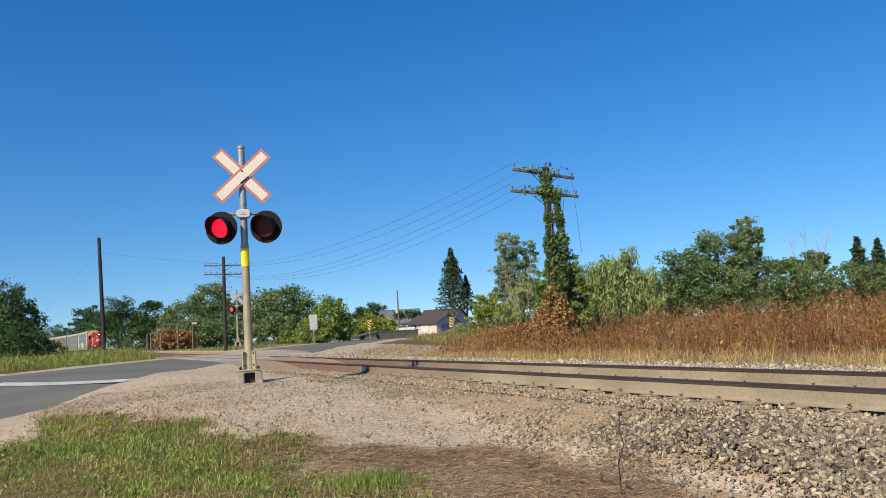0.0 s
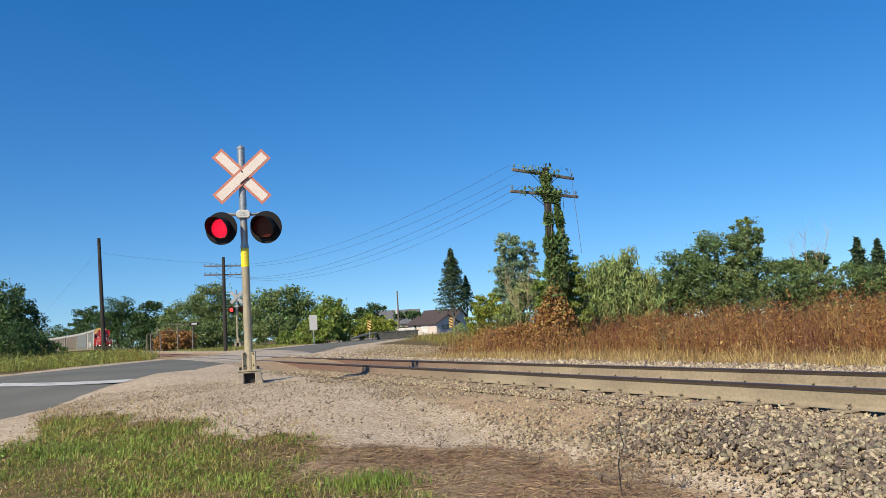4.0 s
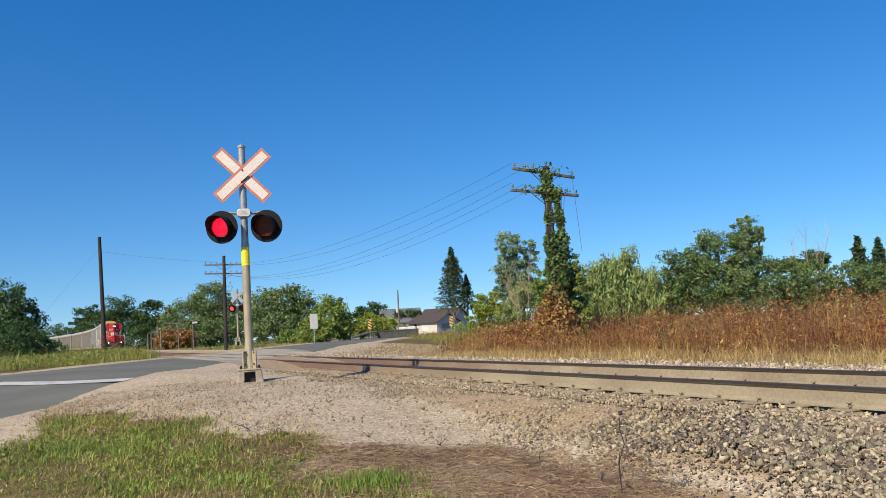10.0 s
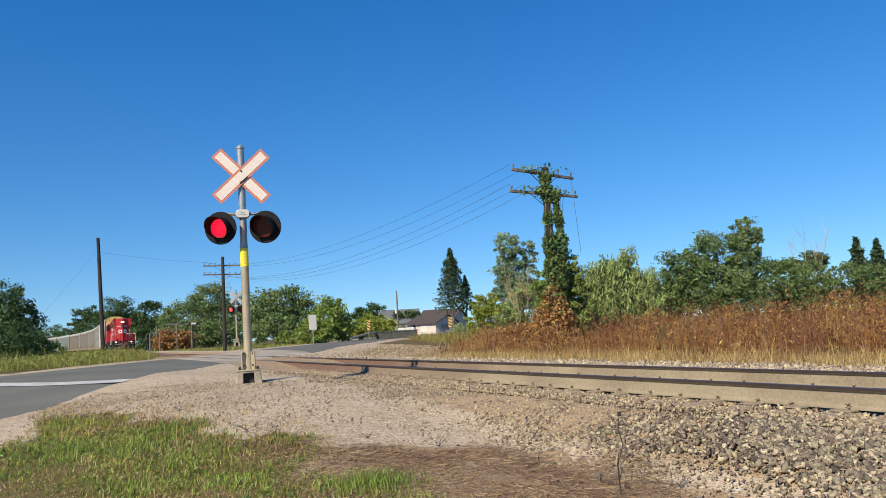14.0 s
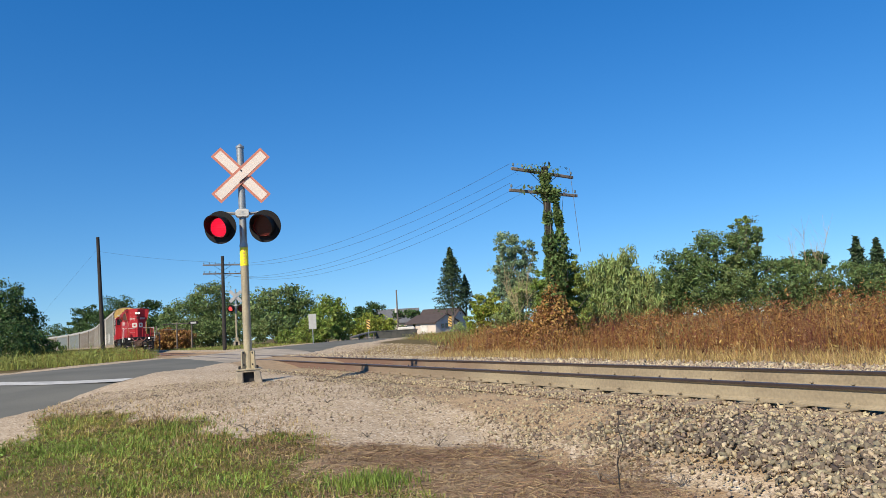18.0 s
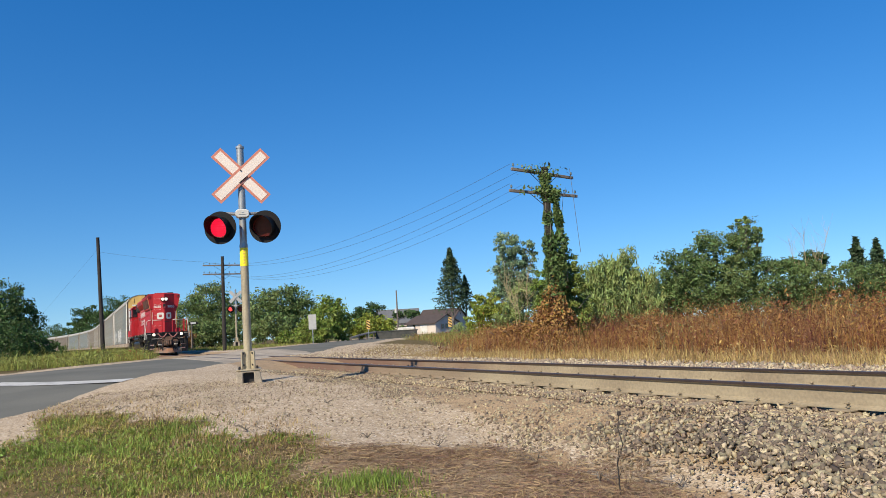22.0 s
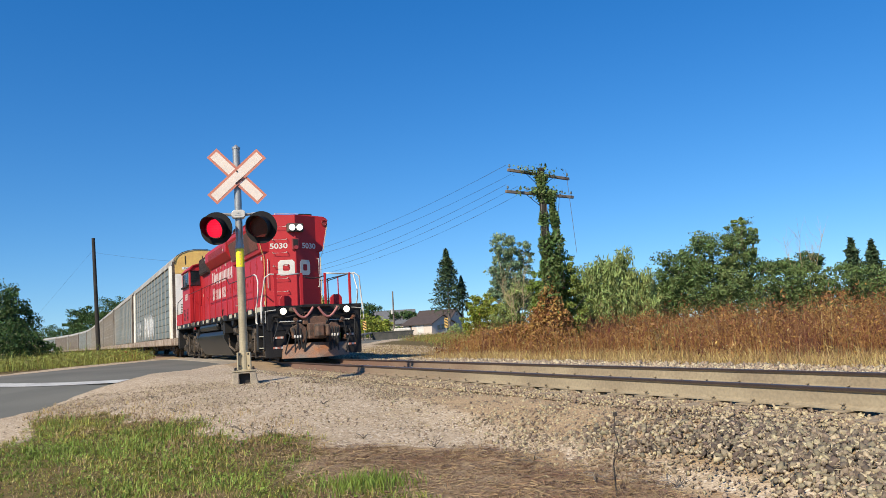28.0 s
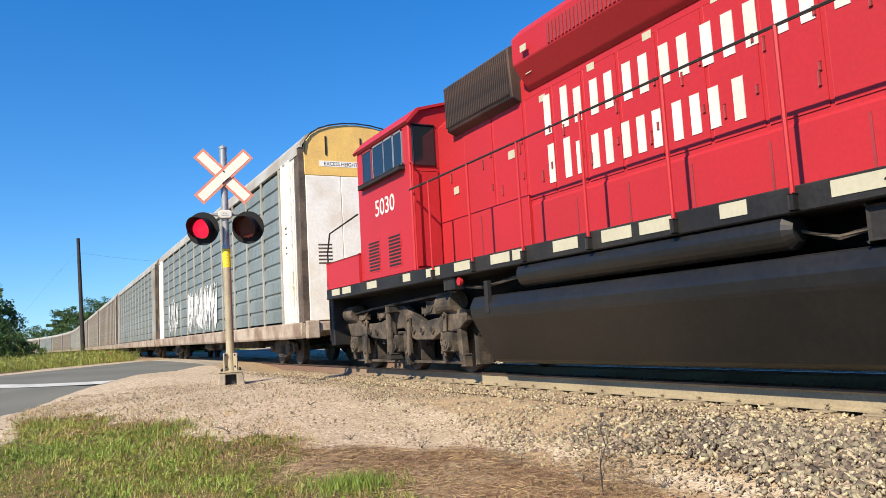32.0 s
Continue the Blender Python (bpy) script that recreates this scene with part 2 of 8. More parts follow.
M["grass_green"] = leafy("fresh_green_grass", (0.162, 0.243, 0.0405), (0.228, 0.299, 0.0587), island=0.4)
M["grass_tall"] = leafy("tall_roadside_grass", (0.2, 0.235, 0.05), (0.29, 0.29, 0.075), island=0.45)
M["straw"] = leafy("brown_straw_litter", (0.27, 0.175, 0.1), (0.37, 0.27, 0.16), island=0.5, passing=0.05)
M["stone"] = material("limestone_ballast", (0.333, 0.259, 0.17), 0.9, vary=0.2, scale=5, fine=40, bump=0.3, second=(0.255, 0.201, 0.132), island=0.5)
M["stone_dark"] = material("grey_slag_ballast", (0.179, 0.146, 0.103), 0.85, vary=0.2, scale=5, fine=40, bump=0.3, second=(0.255, 0.206, 0.144), island=0.6)
M["stone_black"] = material("dark_slag_ballast", (0.108, 0.0894, 0.0646), 0.85, vary=0.2, scale=5, fine=40, bump=0.3, second=(0.158, 0.13, 0.0929), island=0.5)
M["stone_pale"] = material("pale_clean_ballast", (0.383, 0.311, 0.22), 0.9, vary=0.2, scale=5, fine=40, bump=0.3, second=(0.294, 0.237, 0.167), island=0.4)
M["asphalt"] = material("worn_grey_asphalt", (0.117, 0.119, 0.106), 0.95, spec=0.12, vary=0.12, scale=0.35, fine=60, bump=0.15, second=(0.145, 0.146, 0.128))
M["crossing"] = material("dusty_crossing_planks", (0.398, 0.349, 0.28), 0.95, spec=0.1, vary=0.14, scale=0.8, fine=30, bump=0.2, second=(0.258, 0.231, 0.188))
M["road_paint"] = material("worn_white_road_paint", (0.466, 0.466, 0.437), 0.7, vary=0.15, scale=2.5, fine=20, bump=0.05, second=(0.316, 0.316, 0.301), mix=0.35)
M["siding"] = material("pale_house_siding", (0.52, 0.46, 0.4), 0.8, vary=0.06, scale=1, fine=15, bump=0.05)
M["brick"] = material("brown_house_brick", (0.3, 0.2, 0.15), 0.85, vary=0.15, scale=2, fine=20, bump=0.1)
M["shingle"] = material("brown_roof_shingles", (0.056, 0.0424, 0.0384), 0.9, vary=0.2, scale=1.5, fine=12, bump=0.2)
M["shingle_grey"] = material("grey_roof_shingles", (0.1, 0.105, 0.115), 0.9, vary=0.2, scale=1.5, fine=12, bump=0.2)
M["hose"] = material("pink_rubber_hose", (0.33, 0.13, 0.12), 0.7, vary=0.15, bump=0.05)
M["rubber"] = material("black_rubber_hose", (0.02, 0.02, 0.02), 0.6, vary=0.2, bump=0.05)



def rust_towards(m, colour, x0, x1):
    """Lets a metal turn to rust along x, with a ragged passage from one to the other."""
    n, l = m.node_tree.nodes, m.node_tree.links
    b = n["Principled BSDF"]
    was = b.inputs["Base Color"].links[0].from_socket
    co, sep, add, mr, mx, nz = (n.new("ShaderNode" + k) for k in ("TexCoord", "SeparateXYZ", "Math", "MapRange", "Mix", "TexNoise"))
    nz.inputs["Scale"].default_value = 0.8
    l.new(co.outputs["Object"], sep.inputs[0])
    l.new(co.outputs["Object"], nz.inputs["Vector"])
    add.operation, add.inputs[1].default_value = "MULTIPLY_ADD", 6.0
    l.new(nz.outputs["Fac"], add.inputs[0])
    l.new(sep.outputs[0], add.inputs[2])
    mr.inputs["From Min"].default_value, mr.inputs["From Max"].default_value = x0 + 3, x1 + 3
    l.new(add.outputs[0], mr.inputs["Value"])
    mx.data_type = "RGBA"
    mx.inputs[6].default_value = (*colour, 1)
    l.new(mr.outputs["Result"], mx.inputs[0])
    l.new(was, mx.inputs[7])
    l.new(mx.outputs[2], b.inputs["Base Color"])


rust_towards(M["rail_side"], (0.16, 0.095, 0.065), -19.0, -11.0)

# ---- building helpers ----
rng = np.random.default_rng(7)


def mesh_object(name, bm, mats, parent=None, label="", smooth=False):
    me = bpy.data.meshes.new(name)
    bm.normal_update()
    bm.to_mesh(me)
    bm.free()
    for m in mats if isinstance(mats, (list, tuple)) else [mats]:
        me.materials.append(m)
    if smooth:
        me.polygons.foreach_set("use_smooth", [True] * len(me.polygons))
    ob = new(name, me)
    if parent:
        ob.parent = parent
    return tagged(ob, label)


def part(name, bm, mat, parent, label="", smooth=False):
    return mesh_object(name, bm, mat, parent, label, smooth)


def share(name, ob, parent, m, label=""):
    """Another object on the mesh of ob."""
    o = new(name, ob.data)
    o.parent, o.matrix_basis = parent, m
    return tagged(o, label)


def raw(name, verts, faces, mat, parent=None, smooth=False):
    me = bpy.data.meshes.new(name)
    me.from_pydata(verts, [], faces)
    me.materials.append(mat)
    if smooth:
        me.polygons.foreach_set("use_smooth", [True] * len(me.polygons))
    ob = new(name, me)
    ob.parent = parent
    return ob


def polys(name, verts, corners, mat, parent=None, smooth=False):
    """A mesh from arrays: verts (n, 3), corners (m, k) with the same number of corners on each face."""
    me = bpy.data.meshes.new(name)
    verts, corners = np.asarray(verts, np.float32), np.asarray(corners, np.int32)
    m, k = corners.shape
    me.vertices.add(len(verts))
    me.vertices.foreach_set("co", verts.ravel())
    me.loops.add(m * k)
    me.loops.foreach_set("vertex_index", corners.ravel())
    me.polygons.add(m)
    me.polygons.foreach_set("loop_start", np.arange(0, m * k, k, dtype=np.int32))
    me.polygons.foreach_set("loop_total", np.full(m, k, np.int32))
    if smooth:
        me.polygons.foreach_set("use_smooth", np.ones(m, bool))
    me.update(calc_edges=True)
    me.validate()
    me.materials.append(mat)
    ob = new(name, me)
    ob.parent = parent
    return ob


def box(bm, x0, x1, y0, y1, z0, z1, bevel=0.0, m=None):
    r = bmesh.ops.create_cube(bm, size=1)
    vs = r["verts"]
    for v in vs:
        v.co = Vector((x0 + (x1 - x0) * (v.co.x + 0.5), y0 + (y1 - y0) * (v.co.y + 0.5), z0 + (z1 - z0) * (v.co.z + 0.5)))
    if m:
        bmesh.ops.transform(bm, matrix=m, verts=vs)
    if bevel:
        es = list({e for v in vs for e in v.link_edges})
        bmesh.ops.bevel(bm, geom=es, offset=bevel, segments=1, affect="EDGES")


def cyl(bm, p0, p1, r0, r1=None, n=12, caps=True):
    p0, p1 = Vector(p0), Vector(p1)
    d = p1 - p0
    m = Matrix.Translation((p0 + p1) / 2) @ d.to_track_quat("Z", "Y").to_matrix().to_4x4()
    bmesh.ops.create_cone(bm, cap_ends=caps, segments=n, radius1=r0, radius2=r0 if r1 is None else r1, depth=d.length, matrix=m)


def tube(bm, pts, r, n=6, r1=None):
    """A round bar through the points, with mitred bends."""
    pts = [Vector(p) for p in pts]
    rings = []
    up = Vector((0, 0, 1))
    for i, p in enumerate(pts):
        d = ((pts[i + 1] - p).normalized() if i + 1 < len(pts) else Vector()) + ((p - pts[i - 1]).normalized() if i else Vector())
        d.normalize()
        a = d.cross(up if abs(d.z) < 0.9 else Vector((1, 0, 0.01))).normalized()
        b = d.cross(a)
        rr = r if r1 is None else r + (r1 - r) * i / (len(pts) - 1)
        rings.append([bm.verts.new(p + (a * math.cos(t) + b * math.sin(t)) * rr) for t in (2 * math.pi * k / n for k in range(n))])
    for ra, rb in zip(rings, rings[1:]):
        best = min(range(n), key=lambda s: (ra[0].co - rb[s].co).length)
        for k in range(n):
            bm.faces.new((ra[k], ra[(k + 1) % n], rb[(k + 1 + best) % n], rb[(k + best) % n]))
    bm.faces.new(rings[0][::-1])
    bm.faces.new(rings[-1])


def prism(bm, outline, a, b, axis="x", bevel=0.0):
    """An outline of (u, v) pairs drawn out from a to b: along x it lies in (y, z), along y in (x, z), along z in (x, y)."""
    put = {"x": lambda u, v, w: (w, u, v), "y": lambda u, v, w: (u, w, v), "z": lambda u, v, w: (u, v, w)}[axis]
    va = [bm.verts.new(put(u, v, a)) for u, v in outline]
    vb = [bm.verts.new(put(u, v, b)) for u, v in outline]
    k = len(outline)
    fs = [bm.faces.new(va), bm.faces.new(vb)]
    fs += [bm.faces.new((va[i], va[(i + 1) % k], vb[(i + 1) % k], vb[i])) for i in range(k)]
    bmesh.ops.recalc_face_normals(bm, faces=fs)
    if bevel:
        bmesh.ops.bevel(bm, geom=list({e for f in fs for e in f.edges}), offset=bevel, segments=1, affect="EDGES")


def disc(bm, c, way, r, thick, n=24):
    way = Vector(way).normalized()
    cyl(bm, Vector(c) - way * thick / 2, Vector(c) + way * thick / 2, r, n=n)


def thing(name, m, label, category, group="", kind=""):
    e = new(name)
    e.empty_display_size = 0.2
    e.matrix_basis = m
    return tagged(e, label, category, group, kind)


def ease(a, b, x):
    t = np.clip((np.asarray(x, float) - a) / (b - a), 0, 1)
    return t * t * (3 - 2 * t)


def terrain(x, y):
    """Height of the ground: a gravel pad that rises to the road, the ballast bed, flat land beyond."""
    x, y = np.asarray(x, float), np.asarray(y, float)
    pad = -0.62 + 0.53 * ease(-5, -14, x) + 0.09 * ease(-15.6, -19, x) - 0.09 * np.clip(-5 - y, 0, 4) * ease(-27, -17, x)
    far = -0.28 + 0.28 * ease(-30, -45, x)
    bed = -0.235 + 0.205 * ease(-20, -25, x) * ease(-60, -50, x)
    c = y - track_y(x)
    w1, w2 = ease(-2.9, -1.5, c), ease(3.4, 1.7, c)
    return np.where(c < 0, pad * (1 - w1) + bed * w1, far * (1 - w2) + bed * w2)


# The track is straight up to CURVE, then bends towards the camera's side.
CURVE, RADIUS = -190.0, 700.0


def track_y(x):
    u = np.clip(CURVE - np.asarray(x, float), 0, 400)
    return np.sqrt(RADIUS * RADIUS - u * u) - RADIUS


def along(s):
    """Place and heading (radians) on the track at s metres along it."""
    if s >= CURVE:
        return s, 0.0, 0.0
    a = (CURVE - s) / RADIUS
    return CURVE - RADIUS * math.sin(a), RADIUS * (math.cos(a) - 1), a


# The road crosses the track on a skew: ROAD_D points along it, away from the camera, ROAD_N across it.
ROAD_A = radians(27.5)
ROAD_D, ROAD_N = Vector((-math.cos(ROAD_A), math.sin(ROAD_A), 0)), Vector((-math.sin(ROAD_A), -math.cos(ROAD_A), 0))
ROAD_O = Vector((-25.0, -2.4, 0))


def road_uv(x, y):
    dx, dy = np.asarray(x, float) - ROAD_O.x, np.asarray(y, float) - ROAD_O.y
    return dx * ROAD_D.x + dy * ROAD_D.y, dx * ROAD_N.x + dy * ROAD_N.y


ROAD_W = 8.2


# ---- ground ----
def steps(*spans):
    out = []
    for a, b, d in spans:
        out.extend(np.arange(a, b, d))
    return np.array(out + [spans[-1][1]])


def ground_sheet():
    xs = steps((-3000, -400, 200), (-400, -100, 6), (-100, -40, 1.0), (-40, -20, 0.35), (-20, 1, 0.11), (1, 30, 2), (30, 2030, 200))
    ys = steps((-2000, -100, 190), (-100, -14, 4), (-14, -9, 0.4), (-9, -1.2, 0.11), (-1.2, 4, 0.3), (4, 20, 0.5), (20, 100, 4), (100, 3000, 290))
    X, Y = np.meshgrid(xs, ys)
    Z = terrain(X, Y)
    lump = np.zeros_like(X)
    for f, a in ((0.35, 0.03), (1.3, 0.015), (4.7, 0.008)):
        ph = rng.uniform(0, 6, 4)
        lump += a * (np.sin(f * X + ph[0] + 1.3 * np.sin(f * 0.7 * Y + ph[1])) * np.sin(f * 1.1 * Y + ph[2] + 1.1 * np.sin(f * 0.6 * X + ph[3])))
    u, v = road_uv(X, Y)
    on_road = ease(0.1, 0.5, v) * ease(ROAD_W - 0.1, ROAD_W - 0.5, v)
    Z = Z + lump * (1 - on_road) * ease(160, 60, np.abs(X) + np.abs(Y)) - 0.05 * on_road
    rise = ease(60, 400, np.hypot(X + 40, Y))
    Z = Z - 0.6 * rise
    n, m = X.shape
    verts = np.stack([X, Y, Z], -1).reshape(-1, 3)
    i = np.arange(n * m).reshape(n, m)
    quads = np.stack([i[:-1, :-1], i[:-1, 1:], i[1:, 1:], i[1:, :-1]], -1).reshape(-1, 4)
    ob = polys("ground", verts, quads, M["ground"], smooth=True)
    x, y = verts[:, 0], verts[:, 1]
    u, v = u.ravel(), v.ravel()
    wob = 0.35 * np.sin(2.1 * x + np.sin(1.3 * y)) * np.sin(1.7 * y + 0.5) + 0.15 * np.sin(6 * x + 2 * np.sin(5 * y))
    edge = np.interp(x, (-17, -13, -11, -9.3, -8.1, -5, 0), (-8.4, -6.75, -5.85, -5.0, -4.65, -4.55, -4.5))
    g = ease(0.35, -0.25, y - edge + wob) * (1 - ease(-10.6, -11.8, x) * ease(-7.0, -7.6, y))
    far_green = ease(ROAD_W + 0.6, ROAD_W + 2.0, v) * ease(-1.9, -3.0, y - track_y(x)) + ease(9, 12, y) * ease(-0.5, -3, v) + ease(ROAD_W + 1, ROAD_W + 3, v) * ease(3.5, 6, y)
    grass = np.clip(np.maximum(g * ease(-22, -17, x), far_green), 0, 1)
    top = np.interp(x, (-8.1, -7.7, -7.0, -6.3, -4, 0), (-4.6, -3.8, -3.1, -2.65, -2.75, -2.8))
    straw = ease(0.2, -0.15, y - top + 0.6 * wob) * ease(-8.4, -7.9, x) * (1 - 0.75 * g)
    dry = ease(4.1, 4.7, y) * ease(-1.0, -4.0, v) * (1 - ease(9, 13, y))
    bed = ease(-2.7, -2.0, y - track_y(x)) * ease(3.4, 2.6, y - track_y(x))
    for name, w in (("grass", grass), ("straw", straw), ("dry", dry), ("bed", bed)):
        at = ob.data.attributes.new(name, "FLOAT", "POINT")
        at.data.foreach_set("value", np.asarray(w, np.float32))
    return tagged(ob, "gravel, grass and dry soil beside a railway", "ground", kind="structure")


def ground_material():
    m = bpy.data.materials.new("ground_soil")
    m.use_nodes = True
    n, l = m.node_tree.nodes, m.node_tree.links
    b = n["Principled BSDF"]
    b.inputs["Roughness"].default_value = 0.95
    b.inputs["Specular IOR Level"].default_value = 0.2
    co = n.new("ShaderNodeTexCoord")

    def noise_tex(scale, detail=4):
        t = n.new("ShaderNodeTexNoise")
        t.inputs["Scale"].default_value, t.inputs["Detail"].default_value = scale, detail
        l.new(co.outputs["Object"], t.inputs["Vector"])
        return t.outputs["Fac"]

    def blend(fac, a, c):
        x = n.new("ShaderNodeMix")
        x.data_type = "RGBA"
        for sock, val in ((0, fac), (6, a), (7, c)):
            if isinstance(val, tuple):
                x.inputs[sock].default_value = (*val, 1)
            else:
                l.new(val, x.inputs[sock])
        return x.outputs[2]

    def span(fac, a, c):
        r = n.new("ShaderNodeMapRange")
        r.inputs["From Min"].default_value, r.inputs["From Max"].default_value = a, c
        l.new(fac, r.inputs["Value"])
        return r.outputs["Result"]

    def weight(name, noise_out):
        a = n.new("ShaderNodeAttribute")
        a.attribute_name = name
        s = n.new("ShaderNodeMath")
        s.operation = "MULTIPLY_ADD"
        l.new(noise_out, s.inputs[0])
        s.inputs[1].default_value = 0.7
        l.new(a.outputs["Fac"], s.inputs[2])
        return span(s.outputs[0], 0.7, 1.0)

    big, mid, small = noise_tex(0.5), noise_tex(6, 5), noise_tex(55, 4)
    vor = n.new("ShaderNodeTexVoronoi")
    vor.inputs["Scale"].default_value = 42
    l.new(co.outputs["Object"], vor.inputs["Vector"])
    grit = n.new("ShaderNodeMapRange")
    sep = n.new("ShaderNodeSeparateColor")
    l.new(vor.outputs["Color"], sep.inputs[0])
    l.new(sep.outputs[0], grit.inputs["Value"])
    gravel = blend(span(big, 0.35, 0.65), (0.462, 0.374, 0.268), (0.394, 0.316, 0.22))
    gravel = blend(span(mid, 0.45, 0.75), gravel, (0.31, 0.24, 0.155))
    gravel = blend(span(sep.outputs[0], 0.78, 0.95), gravel, (0.573, 0.502, 0.402))
    gravel = blend(span(sep.outputs[1], 0.82, 0.97), gravel, (0.195, 0.153, 0.11))
    soil = blend(span(mid, 0.4, 0.65), (0.0903, 0.0731, 0.0277), (0.153, 0.112, 0.0475))
    straw = blend(span(mid, 0.4, 0.65), (0.26, 0.18, 0.105), (0.36, 0.275, 0.175))
    dry = blend(span(mid, 0.4, 0.65), (0.273, 0.194, 0.0799), (0.212, 0.158, 0.0663))
    bed = blend(span(mid, 0.4, 0.65), (0.349, 0.255, 0.155), (0.273, 0.202, 0.126))
    col = blend(weight("grass", mid), gravel, soil)
    col = blend(weight("straw", mid), col, straw)
    col = blend(weight("dry", mid), col, dry)
    col = blend(weight("bed", mid), col, bed)
    hsv = n.new("ShaderNodeHueSaturation")
    mr = n.new("ShaderNodeMapRange")
    mr.inputs["From Min"].default_value, mr.inputs["From Max"].default_value = 0.3, 0.7
    mr.inputs["To Min"].default_value, mr.inputs["To Max"].default_value = 0.75, 1.2
    l.new(small, mr.inputs["Value"])
    l.new(mr.outputs["Result"], hsv.inputs["Value"])
    l.new(col, hsv.inputs["Color"])
    l.new(hsv.outputs["Color"], b.inputs["Base Color"])
    bp = n.new("ShaderNodeBump")
    bp.inputs["Strength"].default_value, bp.inputs["Distance"].default_value = 0.55, 0.015
    l.new(vor.outputs["Distance"], bp.inputs["Height"])
    bp2 = n.new("ShaderNodeBump")
    bp2.inputs["Strength"].default_value, bp2.inputs["Distance"].default_value = 0.4, 0.02
    l.new(small, bp2.inputs["Height"])
    l.new(bp.outputs["Normal"], bp2.inputs["Normal"])
    l.new(bp2.outputs["Normal"], b.inputs["Normal"])
    return m


M["ground"] = ground_material()
ground_sheet()


def road_strip(name, u0, u1, v0, v1, lift, mat, nu=80, nv=8, jag=0.0, skew=0.0):
    """A strip of road surface between stations u0, u1 and offsets v0, v1, with a ragged edge."""
    us, vs = np.linspace(u0, u1, nu), np.linspace(v0, v1, nv)
    verts, faces = [], []
    for i, u in enumerate(us):
        for j, v in enumerate(vs):
            vv = v + (jag * (rng.random() - 0.5) if j in (0, nv - 1) else 0)
            p = ROAD_O + ROAD_D * (u + skew * vv) + ROAD_N * vv
            z = float(terrain(p.x, p.y))
            if abs(p.y) < 3.2:
                z = -0.03 + (z + 0.03) * float(ease(1.6, 3.2, abs(p.y)))
            crown = 0.05 * (1 - (2 * (vv / ROAD_W) - 1) ** 2) * float(ease(1.2, 2.6, abs(p.y)))
            verts.append((p.x, p.y, z + lift + crown - (0.03 if lift == 0 and j in (0, nv - 1) else 0)))
    for i in range(nu - 1):
        for j in range(nv - 1):
            a = i * nv + j
            faces.append((a, a + nv, a + nv + 1, a + 1))
    return raw(name, verts, faces, mat, smooth=True)


road = tagged(road_strip("road", -45, 190, 0, ROAD_W, 0.0, M["asphalt"], 240, 8, 0.25), "worn grey asphalt road across the tracks", "road", kind="structure")
stop_line = tagged(road_strip("stop_line", -7.3, -6.6, 0.1, 4.6, 0.012, M["road_paint"], 6, 24, 0.0, 0.5), "worn white stop line painted on the asphalt", "road marking", kind="structure")
tagged(road_strip("centre_line", -45, -9.0, ROAD_W / 2 - 0.08, ROAD_W / 2 + 0.08, 0.012, M["road_paint"], 90, 3, 0.0), "worn pale centre line on the asphalt", "road marking", kind="structure")


def crossing_surface():
    """Dusty planked surface where the road meets the rails."""
    ys = np.linspace(-2.2, 4.6, 47)
    vs = np.linspace(0.15, ROAD_W - 0.15, 14)
    verts, faces = [], []
    for y in ys:
        for v in vs:
            u = (y - ROAD_O.y - ROAD_N.y * v) / ROAD_D.y
            p = ROAD_O + ROAD_D * u + ROAD_N * v
            z = float(terrain(p.x, p.y))
            z = -0.03 + (z + 0.03) * float(ease(1.6, 3.2, abs(p.y)))
            skirt = 0.05 if y > 4.55 or y < -2.18 or v in (vs[0], vs[-1]) else 0
            verts.append((p.x, y, z + 0.016 - skirt + 0.05 * (1 - (2 * (v / ROAD_W) - 1) ** 2) * float(ease(1.2, 2.6, abs(y)))))
    n = len(vs)
    for i in range(len(ys) - 1):
        for j in range(n - 1):
            a = i * n + j
            faces.append((a, a + n, a + n + 1, a + 1))
    tagged(raw("crossing_surface", verts, faces, M["crossing"], smooth=True), "dusty pale planked crossing surface", "road", kind="structure")


crossing_surface()

# ---- railway track ----
track = thing("railway_track", pose(0, 0, 0), "dusty steel railway track on wooden ties and stone ballast", "railway track", kind="structure")
GAUGE = 0.7555
RAIL = ((-0.076, -0.185), (0.076, -0.185), (0.076, -0.172), (0.014, -0.15), (0.009, -0.043), (0.037, -0.024), (0.037, -0.006), (0.03, 0), (-0.03, 0), (-0.037, -0.006), (-0.037, -0.024), (-0.009, -0.043), (-0.014, -0.15), (-0.076, -0.172))


def rail(side):
    st = np.concatenate([np.arange(-620, -190, 6), np.arange(-190, -20, 10), np.arange(-20, -10, 0.5), np.arange(-10, 60.1, 10)])
    verts, faces, kinds = [], [], []
    k = len(RAIL)
    for s in st:
        x, y, a = along(s)
        for u, z in RAIL:
            verts.append((x + math.sin(a) * (side + u), y + math.cos(a) * (side + u), z))
    for i in range(len(st) - 1):
        for j in range(k):
            faces.append((i * k + j, i * k + (j + 1) % k, (i + 1) * k + (j + 1) % k, (i + 1) * k + j))
            kinds.append(1 if j in (5, 6, 7, 8, 9) else 0)
    faces.append(tuple(range(k)))
    kinds.append(0)
    faces.append(tuple((len(st) - 1) * k + j for j in range(k))[::-1])
    kinds.append(0)
    ob = raw("rail", verts, faces, M["rail_side"], track)
    ob.data.materials.append(M["rail_head"])
    ob.data.polygons.foreach_set("material_index", kinds)
    return ob


for side in (-GAUGE, GAUGE):
    rail(side)


